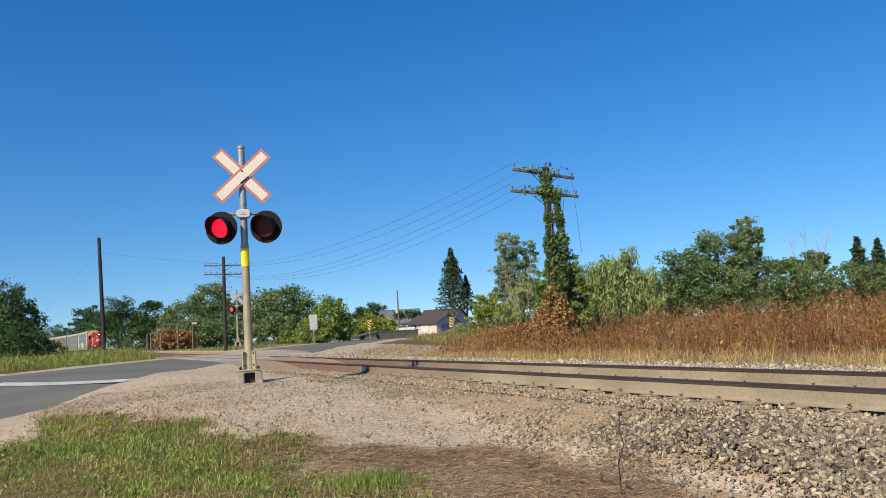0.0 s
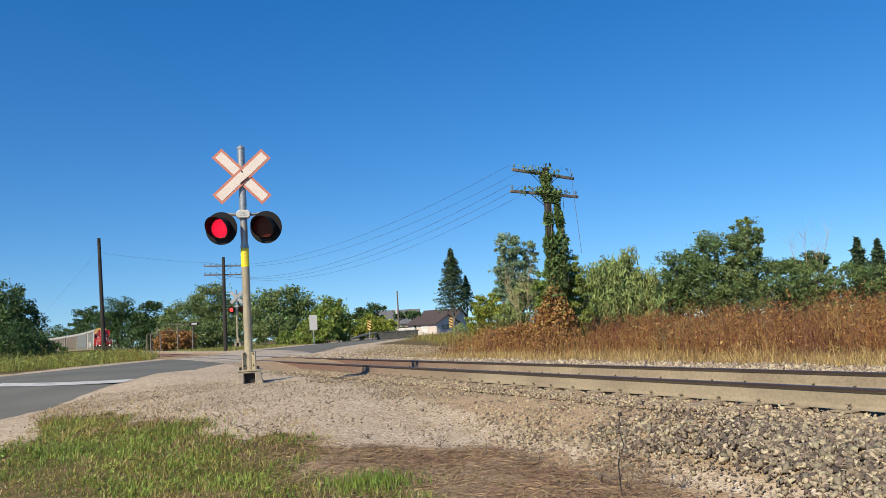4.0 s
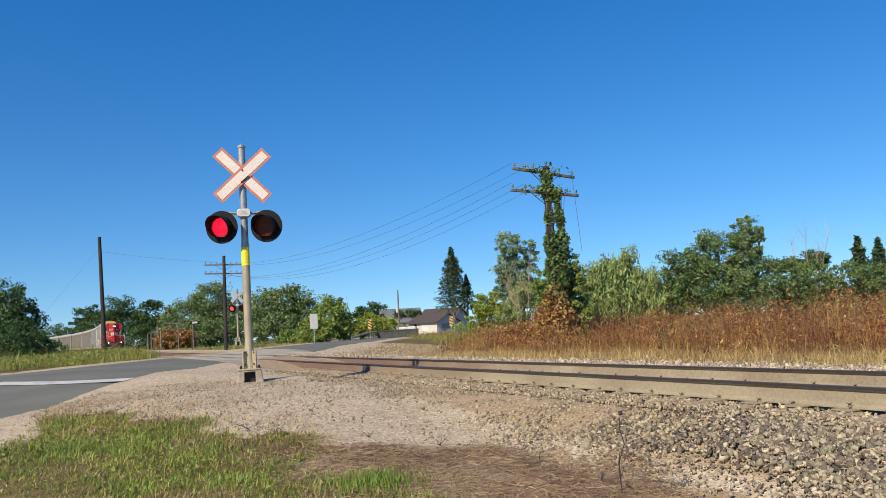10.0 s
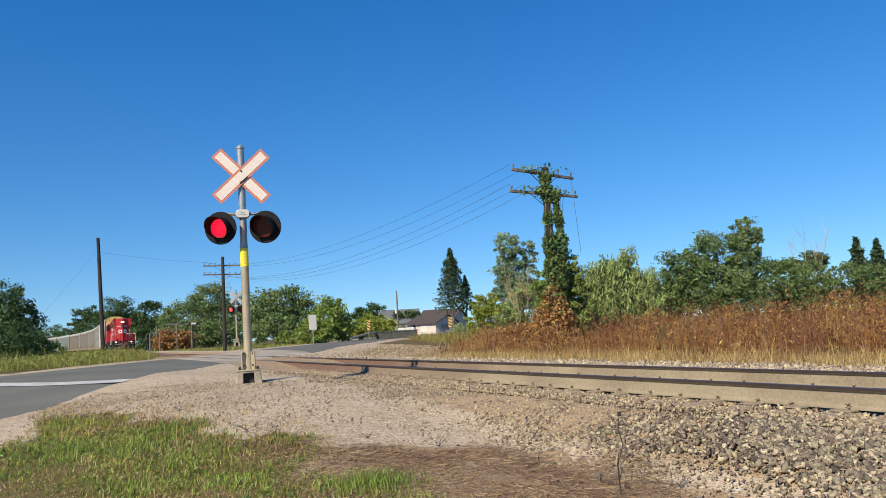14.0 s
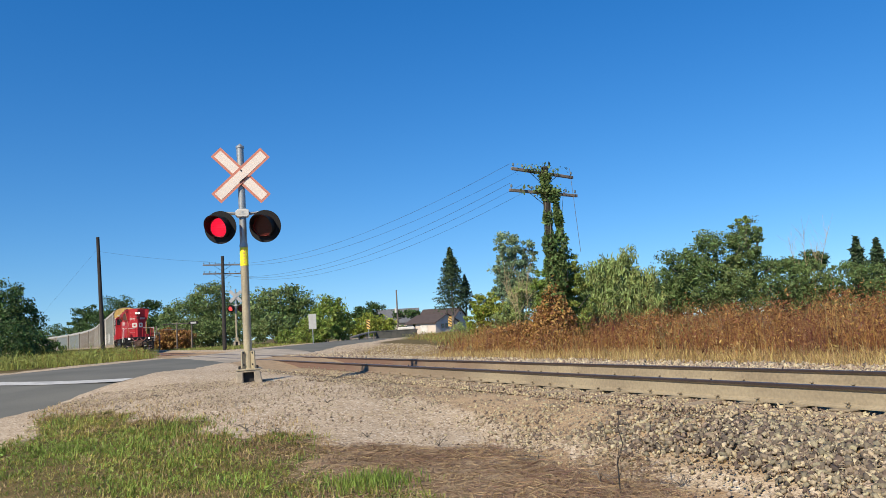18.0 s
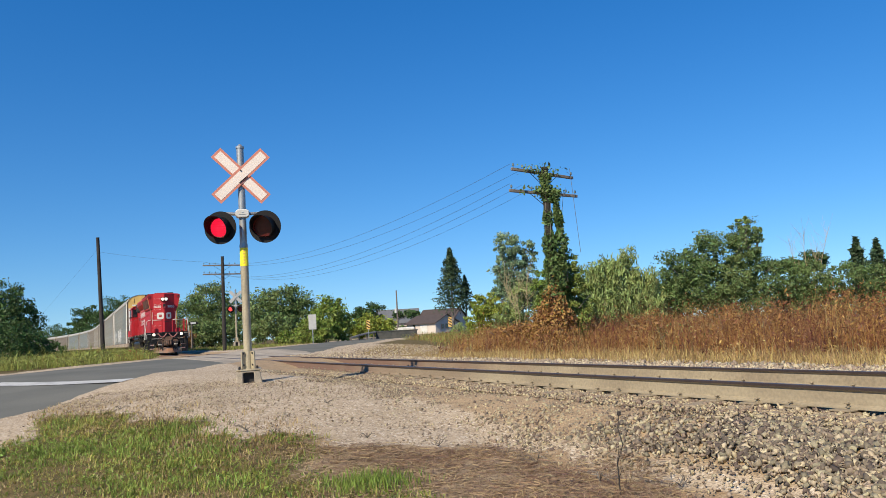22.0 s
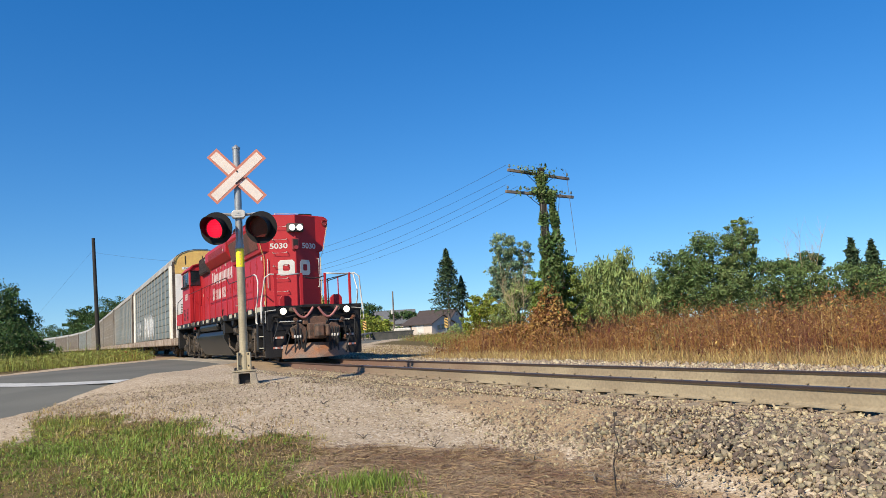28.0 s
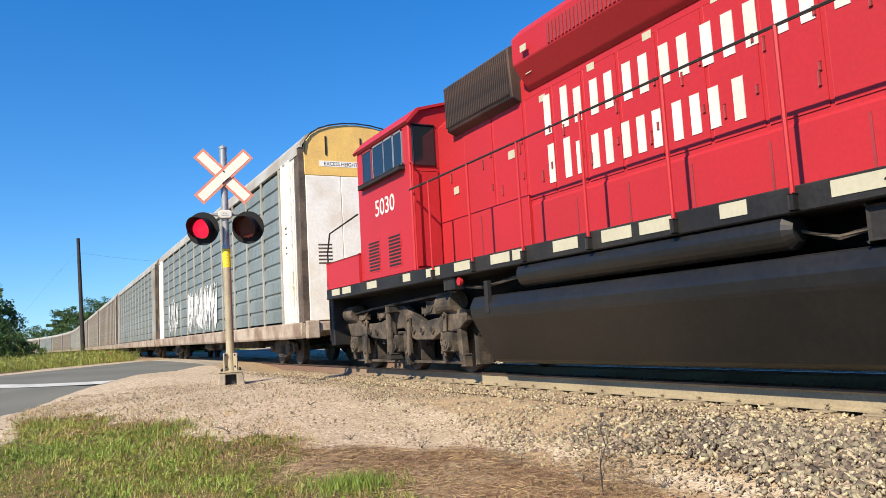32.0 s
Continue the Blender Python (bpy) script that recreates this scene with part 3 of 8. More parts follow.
def ties():
    bm = bmesh.new()
    box(bm, -0.115, 0.115, -1.3, 1.3, -0.37, -0.2, 0.012)
    first = part("tie", bm, M["tie"], track, "weathered wooden tie")
    bm = bmesh.new()
    box(bm, -0.1, 0.1, -0.18, 0.18, -0.2, -0.183, 0.004)
    plate = part("tie_plate", bm, M["rail_side"], track, "dusty steel tie plate")
    bm = bmesh.new()
    box(bm, -0.009, 0.009, -0.009, 0.009, -0.19, -0.15)
    box(bm, -0.018, 0.018, -0.03, 0.012, -0.158, -0.142, 0.004)
    spike = part("spike", bm, M["rail_side"], track, "rail spike")
    xs = np.arange(-2.0, -60, -0.5)
    first_spike = True
    for i, x in enumerate(xs):
        skew = rng.normal(0, 0.012)
        if i == 0:
            first.matrix_basis = pose(x, 0, 0)
        else:
            share("tie", first, track, pose(x + rng.normal(0, 0.015), rng.normal(0, 0.03), rng.normal(0, 0.004), 0, 0, math.degrees(skew)))
        if x < -30:
            continue
        for k, side in enumerate((-GAUGE, GAUGE)):
            m = pose(x, side, 0)
            if i == 0 and k == 0:
                plate.matrix_basis = m
            else:
                share("tie_plate", plate, track, m)
            for e, turn in ((-0.088, 0), (0.088, 180)):
                mm = pose(x + rng.uniform(-0.06, 0.06), side + e, rng.uniform(-0.005, 0.02), 0, 0, turn)
                if first_spike:
                    spike.matrix_basis = mm
                    first_spike = False
                elif x > -22:
                    share("spike", spike, track, mm)


def stones(name, spots, sizes, mat, label, group_kind="stuff", flat=0.62):
    """Broken stones: each a split angular lump, joined into one mesh."""
    base = np.array([(-.85, -.7, -.6), (.85, -.7, -.6), (.85, .7, -.6), (-.85, .7, -.6), (-.75, -.6, .6), (.75, -.6, .6), (.75, .6, .6), (-.75, .6, .6)], float)
    tri = [(0, 2, 1), (0, 3, 2), (4, 5, 6), (4, 6, 7), (0, 1, 5), (0, 5, 4), (1, 2, 6), (1, 6, 5), (2, 3, 7), (2, 7, 6), (3, 0, 4), (3, 4, 7)]
    n = len(spots)
    sizes = np.minimum(sizes, 1.9 * np.median(sizes))
    v = (base[None] + rng.normal(0, 0.24, (n, 8, 3))) * np.asarray(sizes)[:, None, None] * 0.5
    v *= rng.uniform(0.7, 1.3, (n, 1, 3))
    v[:, :, 2] *= flat
    q = rng.normal(size=(n, 4))
    q[:, 1:3] *= 0.6
    q /= np.linalg.norm(q, axis=1)[:, None]
    w, x, y, z = q.T
    R = np.stack([1 - 2 * (y * y + z * z), 2 * (x * y - z * w), 2 * (x * z + y * w), 2 * (x * y + z * w), 1 - 2 * (x * x + z * z), 2 * (y * z - x * w), 2 * (x * z - y * w), 2 * (y * z + x * w), 1 - 2 * (x * x + y * y)], -1).reshape(n, 3, 3)
    v = np.einsum("nij,nkj->nki", R, v) + np.asarray(spots)[:, None, :]
    f = np.array(tri)[None] + (np.arange(n) * 8)[:, None, None]
    ob = polys(name, v.reshape(-1, 3), f.reshape(-1, 3), mat)
    return tagged(ob, label, "ballast", kind=group_kind)


def scatter(n, x0, x1, y0, y1, sink=0.0, keep=None):
    x, y = rng.uniform(x0, x1, n), rng.uniform(y0, y1, n)
    if keep is not None:
        k = rng.random(n) < keep(x, y)
        x, y = x[k], y[k]
    return np.stack([x, y, terrain(x, y) + sink], -1)


def patch(x, y, k, seed):
    return 0.5 + 0.5 * np.sin(k * x + seed + 1.7 * np.sin(0.8 * k * y + seed)) * np.sin(0.9 * k * y + 2 * seed + 1.3 * np.sin(1.1 * k * x))


def lay_ballast():
    def pad(x, y):
        return np.where(y > np.interp(x, (-17, -13, -11, -9.3, -8.1, -5, 0), (-8.4, -6.7, -5.8, -4.9, -4.5, -3.2, -2.6)), 1.0, 0.05) * np.where(road_uv(x, y)[1] < -0.1, 1, 0) * (0.2 + 0.8 * patch(x, y, 2.2, 0.7) * (0.4 + 0.6 * patch(x, y, 6.1, 2.3)))

    def coarse(x, y):
        return ease(-6.5, -4.7, x - 0.7 * (y + 2) + 0.4 * np.sin(2.3 * y + 3 * x)) * ease(-2.5, -2.12, y + 0.12 * np.sin(1.7 * x)) * ease(-1.15, -1.6, y)
    p = scatter(26000, -9, -2.0, -3.1, -1.1, 0.003, coarse)
    k = rng.random(len(p))
    stones("ballast", p[k < 0.36], rng.lognormal(math.log(0.036), 0.4, (k < 0.36).sum()), M["stone_black"], "coarse dark slag ballast on the shoulder")
    mid = (k >= 0.36) & (k < 0.74)
    stones("ballast", p[mid], rng.lognormal(math.log(0.037), 0.42, mid.sum()), M["stone_dark"], "coarse grey ballast on the shoulder")
    stones("ballast", p[k >= 0.74], rng.lognormal(math.log(0.032), 0.45, (k >= 0.74).sum()), M["stone_pale"], "broken pale limestone ballast on the shoulder")
    p = scatter(36000, -20.5, -2.5, -3.3, -0.95, -0.002, lambda x, y: (1 - 0.8 * coarse(x, y)) * ease(-2.95, -2.2, y + 0.25 * np.sin(1.7 * x)) * np.where(road_uv(x, y)[1] < -0.1, 1, 0) * np.clip(9.5 / np.hypot(x, y + 6.9), 0.4, 1))
    k = rng.random(len(p)) < 0.55
    stones("ballast", p[k], rng.lognormal(math.log(0.025), 0.42, k.sum()), M["stone"], "dusty broken ballast beside the rails")
    stones("ballast", p[~k], rng.lognormal(math.log(0.026), 0.42, (~k).sum()), M["stone_dark"], "grey broken ballast beside the rails")
    p = scatter(7000, -20.5, -2.5, -1.6, -0.84, 0.026, lambda x, y: np.where(road_uv(x, y)[1] < -0.1, 1, 0))
    stones("ballast", p, rng.lognormal(math.log(0.03), 0.4, len(p)), M["stone"], "dusty stones heaped over the tie ends")
    p = scatter(5000, -13, -2, -0.7, 0.7, -0.01)
    stones("ballast", p, rng.lognormal(math.log(0.045), 0.3, len(p)), M["stone"], "dusty ballast between the rails")
    p = scatter(16000, -30, -3, 1.0, 5.0, 0.01, lambda x, y: ease(5.1, 4.3, y + 0.2 * np.sin(2 * x)))
    stones("ballast", p, rng.lognormal(math.log(0.06), 0.35, len(p)), M["stone_pale"], "pale clean ballast beyond the rails")
    p = scatter(5000, -45, -26, 3.0, 11, 0.0, lambda x, y: ease(-0.3, -1.5, road_uv(x, y)[1]))
    stones("gravel", p, rng.lognormal(math.log(0.05), 0.3, len(p)), M["stone_pale"], "pale gravel of the far lane")
    # loose pebbles on the pad
    p = scatter(26000, -20, -2.5, -8.0, -2.1, -0.004, pad)
    stones("gravel", p, rng.lognormal(math.log(0.016), 0.5, len(p)), M["stone_pale"], "loose pale gravel on the pad")
    p = scatter(26000, -20, -2.5, -8.0, -2.1, -0.004, pad)
    stones("gravel", p, rng.lognormal(math.log(0.015), 0.45, len(p)), M["stone"], "loose tan gravel on the pad")
    p = scatter(900, -20, -2.5, -8.0, -2.4, -0.004, pad)
    stones("gravel", p, rng.lognormal(math.log(0.02), 0.45, len(p)), M["stone_dark"], "loose grey gravel on the pad")
    p = scatter(24, -8, -3, -3.4, -2.2, 0.0, pad)
    stones("gravel", p, rng.lognormal(math.log(0.055), 0.3, len(p)), M["stone_pale"], "scattered larger pale stones")


lay_ballast()

# ---- crossing signals ----
SLATS = []


def crossing_signal(m, label, front=True, size=1.0):
    """A mast with crossbuck and two hooded lamps. It faces -y in its own space."""
    t = thing("crossing_signal", m, label, "crossing signal", "signals at the crossing")
    t.scale = (size, size, size)
    bm = bmesh.new()
    cyl(bm, (0, 0, 0.5), (0, 0, 2.38), 0.07, 0.069, 20)
    mast = part("mast", bm, M["mast"], t, "cream painted lower mast")
    bm = bmesh.new()
    cyl(bm, (0, 0, 2.38), (0, 0, 4.13), 0.063, 0.063, 20)
    cyl(bm, (0, 0, 2.36), (0, 0, 2.42), 0.076, 0.066, 20)
    part("upper_mast", bm, M["galv"], t, "bare grey upper mast")
    bm = bmesh.new()
    cyl(bm, (0, 0, 4.13), (0, 0, 4.165), 0.073, n=16)
    cyl(bm, (0, 0, 4.165), (0, 0, 4.21), 0.06, 0.015, 16)
    part("cap", bm, M["galv"], mast)
    # concrete block with an arch and a cast bolted foot
    bm = bmesh.new()
    prism(bm, ((-0.245, -0.1), (-0.1, -0.1), (-0.09, 0.17), (0.09, 0.17), (0.1, -0.1), (0.245, -0.1), (0.19, 0.2), (-0.19, 0.2)), -0.2, 0.2, "y", 0.012)
    base = part("base", bm, M["concrete"], t, "tapered concrete base")
    bm = bmesh.new()
    box(bm, -0.09, 0.09, -0.1, 0.1, -0.1, 0.165)
    part("recess", bm, M["dark"], base)
    bm = bmesh.new()
    box(bm, -0.21, 0.21, -0.21, 0.21, 0.202, 0.23, 0.006)
    cyl(bm, (0, 0, 0.23), (0, 0, 0.56), 0.085, 0.078, 16)
    for a in range(4):
        w = pose(0, 0, 0, 0, 0, 45 + 90 * a)
        box(bm, 0.07, 0.16, -0.014, 0.014, 0.23, 0.53, 0.004, w)
    foot = part("foot", bm, M["mast"], t, "cast mast foot")
    for sx in (-1, 1):
        for sy in (-1, 1):
            bm = bmesh.new()
            cyl(bm, (0.15 * sx, 0.15 * sy, 0.23), (0.15 * sx, 0.15 * sy, 0.27), 0.022, n=6)
            part("bolt", bm, M["dark"], foot)
    for sx, z in ((-0.085, 0.3), (0.085, 0.3), (-0.085, 0.5), (0.085, 0.5)):
        bm = bmesh.new()
        cyl(bm, (sx * 0.9, -0.07, z), (sx * 0.9, -0.105, z), 0.02, n=6)
        part("bolt", bm, M["dark"], foot)
    # crossbuck
    for k, a in enumerate((45.5, -43.5)):
        w = pose(0, -0.085 - 0.012 * k, 3.62, 0, a, 0)
        bm = bmesh.new()
        box(bm, -0.595, 0.595, -0.003, 0.003, -0.118, 0.118, 0, w)
        blade = part("blade", bm, M["sign_red"] if front else M["sign_grey"], t, "red-bordered crossbuck blade" if front else "pale crossbuck blade")
        bm = bmesh.new()
        w2 = w @ pose(0, -0.005, 0)
        box(bm, -0.553, 0.553, -0.001, 0.001, -0.076, 0.076, 0, w2)
        part("face", bm, M["sign_white"] if front else M["sign_grey"], blade, "white face")
    bm = bmesh.new()
    cyl(bm, (-0.03, -0.11, 3.49), (0.11, -0.115, 3.61), 0.008, n=6)
    part("bracket", bm, M["dark"], t)
    bm = bmesh.new()
    cyl(bm, (0, -0.06, 3.71), (0, -0.115, 3.71), 0.014, n=8)
    part("bolt", bm, M["dark"], t)
    # cross arm with junction box
    bm = bmesh.new()
    tube(bm, ((-0.42, 0, 2.9), (-0.36, 0, 2.97), (-0.1, 0, 2.95), (0.1, 0, 2.95), (0.36, 0, 2.97), (0.42, 0, 2.9)), 0.03, 8)
    box(bm, -0.43, -0.3, -0.035, 0.035, 2.945, 2.985, 0.006)
    box(bm, 0.3, 0.43, -0.035, 0.035, 2.945, 2.985, 0.006)
    arm = part("cross_arm", bm, M["galv"], t)
    bm = bmesh.new()
    prism(bm, [(0.14 * math.cos(a) * (1 if abs(math.cos(a)) < 0.8 else 0.95), 2.95 + 0.085 * math.sin(a)) for a in (0.5, 1.0, 2.14, 2.64, 3.64, 4.14, 5.28, 5.78)], -0.1, 0.09, "y", 0.01)
    jb = part("junction_box", bm, M["white"], arm, "white cast junction box")
    for a, b, c, d in [(-0.03 + 0.024 * i, -0.018 + 0.024 * i, 2.955, 2.975) for i in range(3)] + [(-0.06, 0.06, 2.925, 2.933)]:
        bm = bmesh.new()
        box(bm, a, b, -0.103, -0.1, c, d)
        part("mark", bm, M["galv"], jb, "small unreadable raised mark")
    for k, sx in enumerate((-0.38, 0.38)):
        aim_m = pose(sx, -0.1, 2.7, 4, 0, -20)
        bm = bmesh.new()
        disc(bm, aim_m @ Vector((0, 0, 0)), aim_m.to_3x3() @ Vector((0, 1, 0)), 0.288, 0.012, 32)
        lamp = part("lamp", bm, M["lamp_black"], t, "round black lamp background")
        bm = bmesh.new()
        # visor: the upper part of a tube, longer at the top
        n = 28
        inner, outer = [], []
        for i in range(n + 1):
            a = radians(-62 + 304 * i / n)
            depth = 0.07 + 0.29 * max(0, math.sin(a) * 0.5 + 0.5) ** 0.8
            for ring, r in ((inner, 0.185), (outer, 0.195)):
                ring.append([bm.verts.new(aim_m @ Vector((r * math.cos(a), y, r * math.sin(a)))) for y in (0, -depth)])
        for ring, r2 in ((inner, outer),):
            for i in range(n):
                bm.faces.new((ring[i][0], ring[i + 1][0], ring[i + 1][1], ring[i][1]))
                bm.faces.new((r2[i][0], r2[i][1], r2[i + 1][1], r2[i + 1][0]))
                bm.faces.new((ring[i][1], ring[i + 1][1], r2[i + 1][1], r2[i][1]))
        bmesh.ops.recalc_face_normals(bm, faces=bm.faces)
        part("visor", bm, M["lamp_black"], lamp)
        bm = bmesh.new()
        bmesh.ops.create_uvsphere(bm, u_segments=28, v_segments=10, radius=1, matrix=aim_m @ pose(0, -0.012, 0) @ Matrix.Diagonal((0.172, 0.035, 0.172, 1)))
        part("lens", bm, M["lens_hot"] if k or not front else M["lens_lit"], lamp, "glowing red lens", smooth=True)
        bm = bmesh.new()
        tube(bm, [aim_m @ Vector((0.168 * math.cos(a), -0.05, 0.168 * math.sin(a))) for a in (2 * math.pi * i / 28 for i in range(29))], 0.006, 5)
        part("lens_rim", bm, M["rim"], lamp, "pale rim round the lens")
        # added slats turn before the ever-glowing lens, imitating lamps that flash in turn
        count = 8 if front else 4
        chord = 0.344 / count
        for i in range(count):
            z = (i + 0.5) * chord - 0.172
            half = math.sqrt(0.172 ** 2 - max(0.0, abs(z) - chord * 0.35) ** 2)
            bm = bmesh.new()
            box(bm, -half, half, -0.001, 0.001, -0.52 * chord, 0.52 * chord)
            SLATS.append((part("slat", bm, M["lens_dark"], lamp, "added dark red slat imitating the unlit lens"), aim_m @ pose(0, -0.055 - 0.5 * chord, z), k))
        bm = bmesh.new()
        bmesh.ops.create_uvsphere(bm, u_segments=20, v_segments=8, radius=1, matrix=aim_m @ pose(0, 0.075, 0) @ Matrix.Diagonal((0.17, 0.065, 0.17, 1)))
        part("housing", bm, M["lamp_black"], lamp, smooth=True)
    bm = bmesh.new()
    cyl(bm, (0, 0, 2.02), (0, 0, 2.34), 0.0715, n=20, caps=False)
    tape = part("tape", bm, M["bright_yellow"] if front else M["mast"], mast, "yellow reflective tape" if front else "")
    for i in range(5):
        bm = bmesh.new()
        box(bm, -0.012, 0.012, -0.0735, -0.0722, 2.06 + 0.055 * i, 2.09 + 0.055 * i)
        part("mark", bm, M["yellow"], tape, "unreadable mark")
    return t


crossing_signal(pose(-14.83, -3.81, -0.092, 0.4, -0.6, 90 - 12), "grey crossing mast with red-bordered white crossbuck and two flashing lamps", size=1.1)
crossing_signal(pose(-59.2, 4.6, 0.45, 0, 0, 90 - 8), "distant crossing mast with pale crossbuck and flashing red lamps", False)


def utility_pole(m, height, r, arms, label, turn=90.0, lean=(0, 0), mat="wood_pole", slope=(0, 0)):
    t = thing("utility_pole", m, label, "utility pole", "poles along the track")
    bm = bmesh.new()
    cyl(bm, (0, 0, -0.4), (lean[0], lean[1], height), r, r * 0.72, 12)
    part("pole", bm, M[mat], t)
    for (z, half), tip in zip(arms, slope):
        w = pose(lean[0] * z / height, lean[1] * z / height, z, 0, 0, turn) @ pose(0, 0, 0, 0, tip) @ pose(0, 0.14, 0)
        bm = bmesh.new()
        box(bm, -half, half, -0.045, 0.045, -0.05, 0.05, 0.008, w)
        a = part("cross_arm", bm, M["wood_grey"], t)
        for k in (-1, 1):
            bm = bmesh.new()
            tube(bm, (w @ Vector((k * half * 0.45, -0.06, -0.05)), w @ Vector((0, -0.1, -0.5))), 0.012, 5)
            part("brace", bm, M["dark"], a)
        for k in (-0.94, -0.66, -0.36, 0.36, 0.66, 0.94):
            if rng.random() < 0.2:
                continue
            bm = bmesh.new()
            c = w @ Vector((k * half, 0, 0.06))
            cyl(bm, c, c + Vector((0, 0, 0.1)), 0.012, n=6)
            cyl(bm, c + Vector((0, 0, 0.06)), c + Vector((0, 0, 0.15)), 0.045, 0.03, 8)
            part("insulator", bm, M["insulator"], a, "glass insulator")
    return t


utility_pole(pose(-61.5, 4.1, 0.0), 7.45, 0.165, ((6.75, 1.5), (6.05, 1.5)), "dark wooden pole with two crossarms of insulators")
utility_pole(pose(-63.6, -4.5, 0.0), 9.2, 0.17, (), "bare dark leaning wooden pole", lean=(0.1, -0.35))
utility_pole(pose(-22.4, 8.5, -0.25), 6.55, 0.17, ((6.35, 1.32), (5.62, 1.45)), "old wooden pole with crossarms overgrown by vines", slope=(5, 2.5))


def wires():
    t = thing("overhead_wires", pose(0, 0, 0), "sagging grey line wires between the poles", "wires")
    for k, (y0, z0, z1, dy) in enumerate(((7.05, 6.35, 7.0, -1.4), (7.9, 6.35, 6.95, -0.9), (7.0, 5.65, 6.25, -1.4), (7.5, 5.62, 6.25, -1.0), (8.1, 5.6, 6.2, -0.5))):
        bm = bmesh.new()
        a, b = Vector((-22.4, y0, z0)), Vector((-61.5, 4.1 + dy, z1))
        tube(bm, [a.lerp(b, i / 24) - Vector((0, 0, (1.3 + 0.1 * k) * 4 * (i / 24) * (1 - i / 24))) for i in range(25)], 0.006, 4)
        part("wire", bm, M["wire"], t)
    bm = bmesh.new()
    a, b = Vector((-63.5, -4.85, 8.1)), Vector((-61.5, 3.0, 7.0))
    tube(bm, [a.lerp(b, i / 12) - Vector((0, 0, 0.12 * 4 * (i / 12) * (1 - i / 12))) for i in range(13)], 0.006, 4)
    part("wire", bm, M["wire"], t)
    bm = bmesh.new()
    tube(bm, ((-63.5, -4.85, 8.3), (-66.5, -11.5, 0.0)), 0.004, 4)
    part("guy_wire", bm, M["wire"], t)
    bm = bmesh.new()
    tube(bm, ((-22.4, 9.6, 6.3), (-22.3, 9.75, 3.2)), 0.01, 4)
    part("wire", bm, M["wire"], t)


wires()

# ---- locomotive ----
def lettering(name, text, size, m, mat, parent, label="", squeeze=1.0, bold=0.0):
    """Raised painted characters in the built-in font, each a part, upright on the plane y = 0 of m, read from -y."""
    cu = bpy.data.curves.new("characters", "FONT")
    cu.body, cu.size, cu.extrude, cu.offset, cu.align_x, cu.align_y = text, size, 0.002, bold, "CENTER", "CENTER"
    tmp = bpy.data.objects.new("characters", cu)
    me = bpy.data.meshes.new_from_object(tmp)
    bpy.data.objects.remove(tmp)
    pts = [v.co.copy() for v in me.vertices]
    spans = sorted((min(pts[i].x for i in f.vertices), max(pts[i].x for i in f.vertices)) for f in me.polygons)
    cuts = []
    for lo, hi in spans:
        if cuts and lo <= cuts[-1][1] + size * 0.012:
            cuts[-1][1] = max(cuts[-1][1], hi)
        else:
            cuts.append([lo, hi])
    w = m @ pose(0, 0, 0, 90) @ Matrix.Diagonal((squeeze, 1, 1, 1))
    for lo, hi in cuts:
        faces = [tuple(f.vertices) for f in me.polygons if lo - 1e-5 <= pts[f.vertices[0]].x <= hi + 1e-5]
        used = sorted({i for f in faces for i in f})
        slot = {i: k for k, i in enumerate(used)}
        ob = raw(name, [w @ pts[i] for i in used], [tuple(slot[i] for i in f) for f in faces], mat, parent)
        tagged(ob, label)


def wheelset(parent, x, wheel_r=0.508, mat="truck"):
    """Two flanged wheels on an axle, turning about y."""
    bm = bmesh.new()
    for k in (-1, 1):
        y = 0.76 * k
        cyl(bm, (0, y - 0.06, 0), (0, y + 0.06, 0), wheel_r, n=32)
        cyl(bm, (0, y - 0.085 * k - 0.012, 0), (0, y - 0.085 * k + 0.012, 0), wheel_r + 0.028, n=32)
        for i in range(5):
            a = 2 * math.pi * i / 5
            cyl(bm, (math.cos(a) * wheel_r * 0.6, y + 0.05 * k, math.sin(a) * wheel_r * 0.6), (math.cos(a) * wheel_r * 0.6, y + 0.075 * k, math.sin(a) * wheel_r * 0.6), wheel_r * 0.14, n=8)
    cyl(bm, (0, -1.0, 0), (0, 1.0, 0), 0.085, n=12)
    w = part("wheelset", bm, M[mat], parent, "steel wheels on an axle")
    w.matrix_basis = pose(x, 0, wheel_r)
    return w


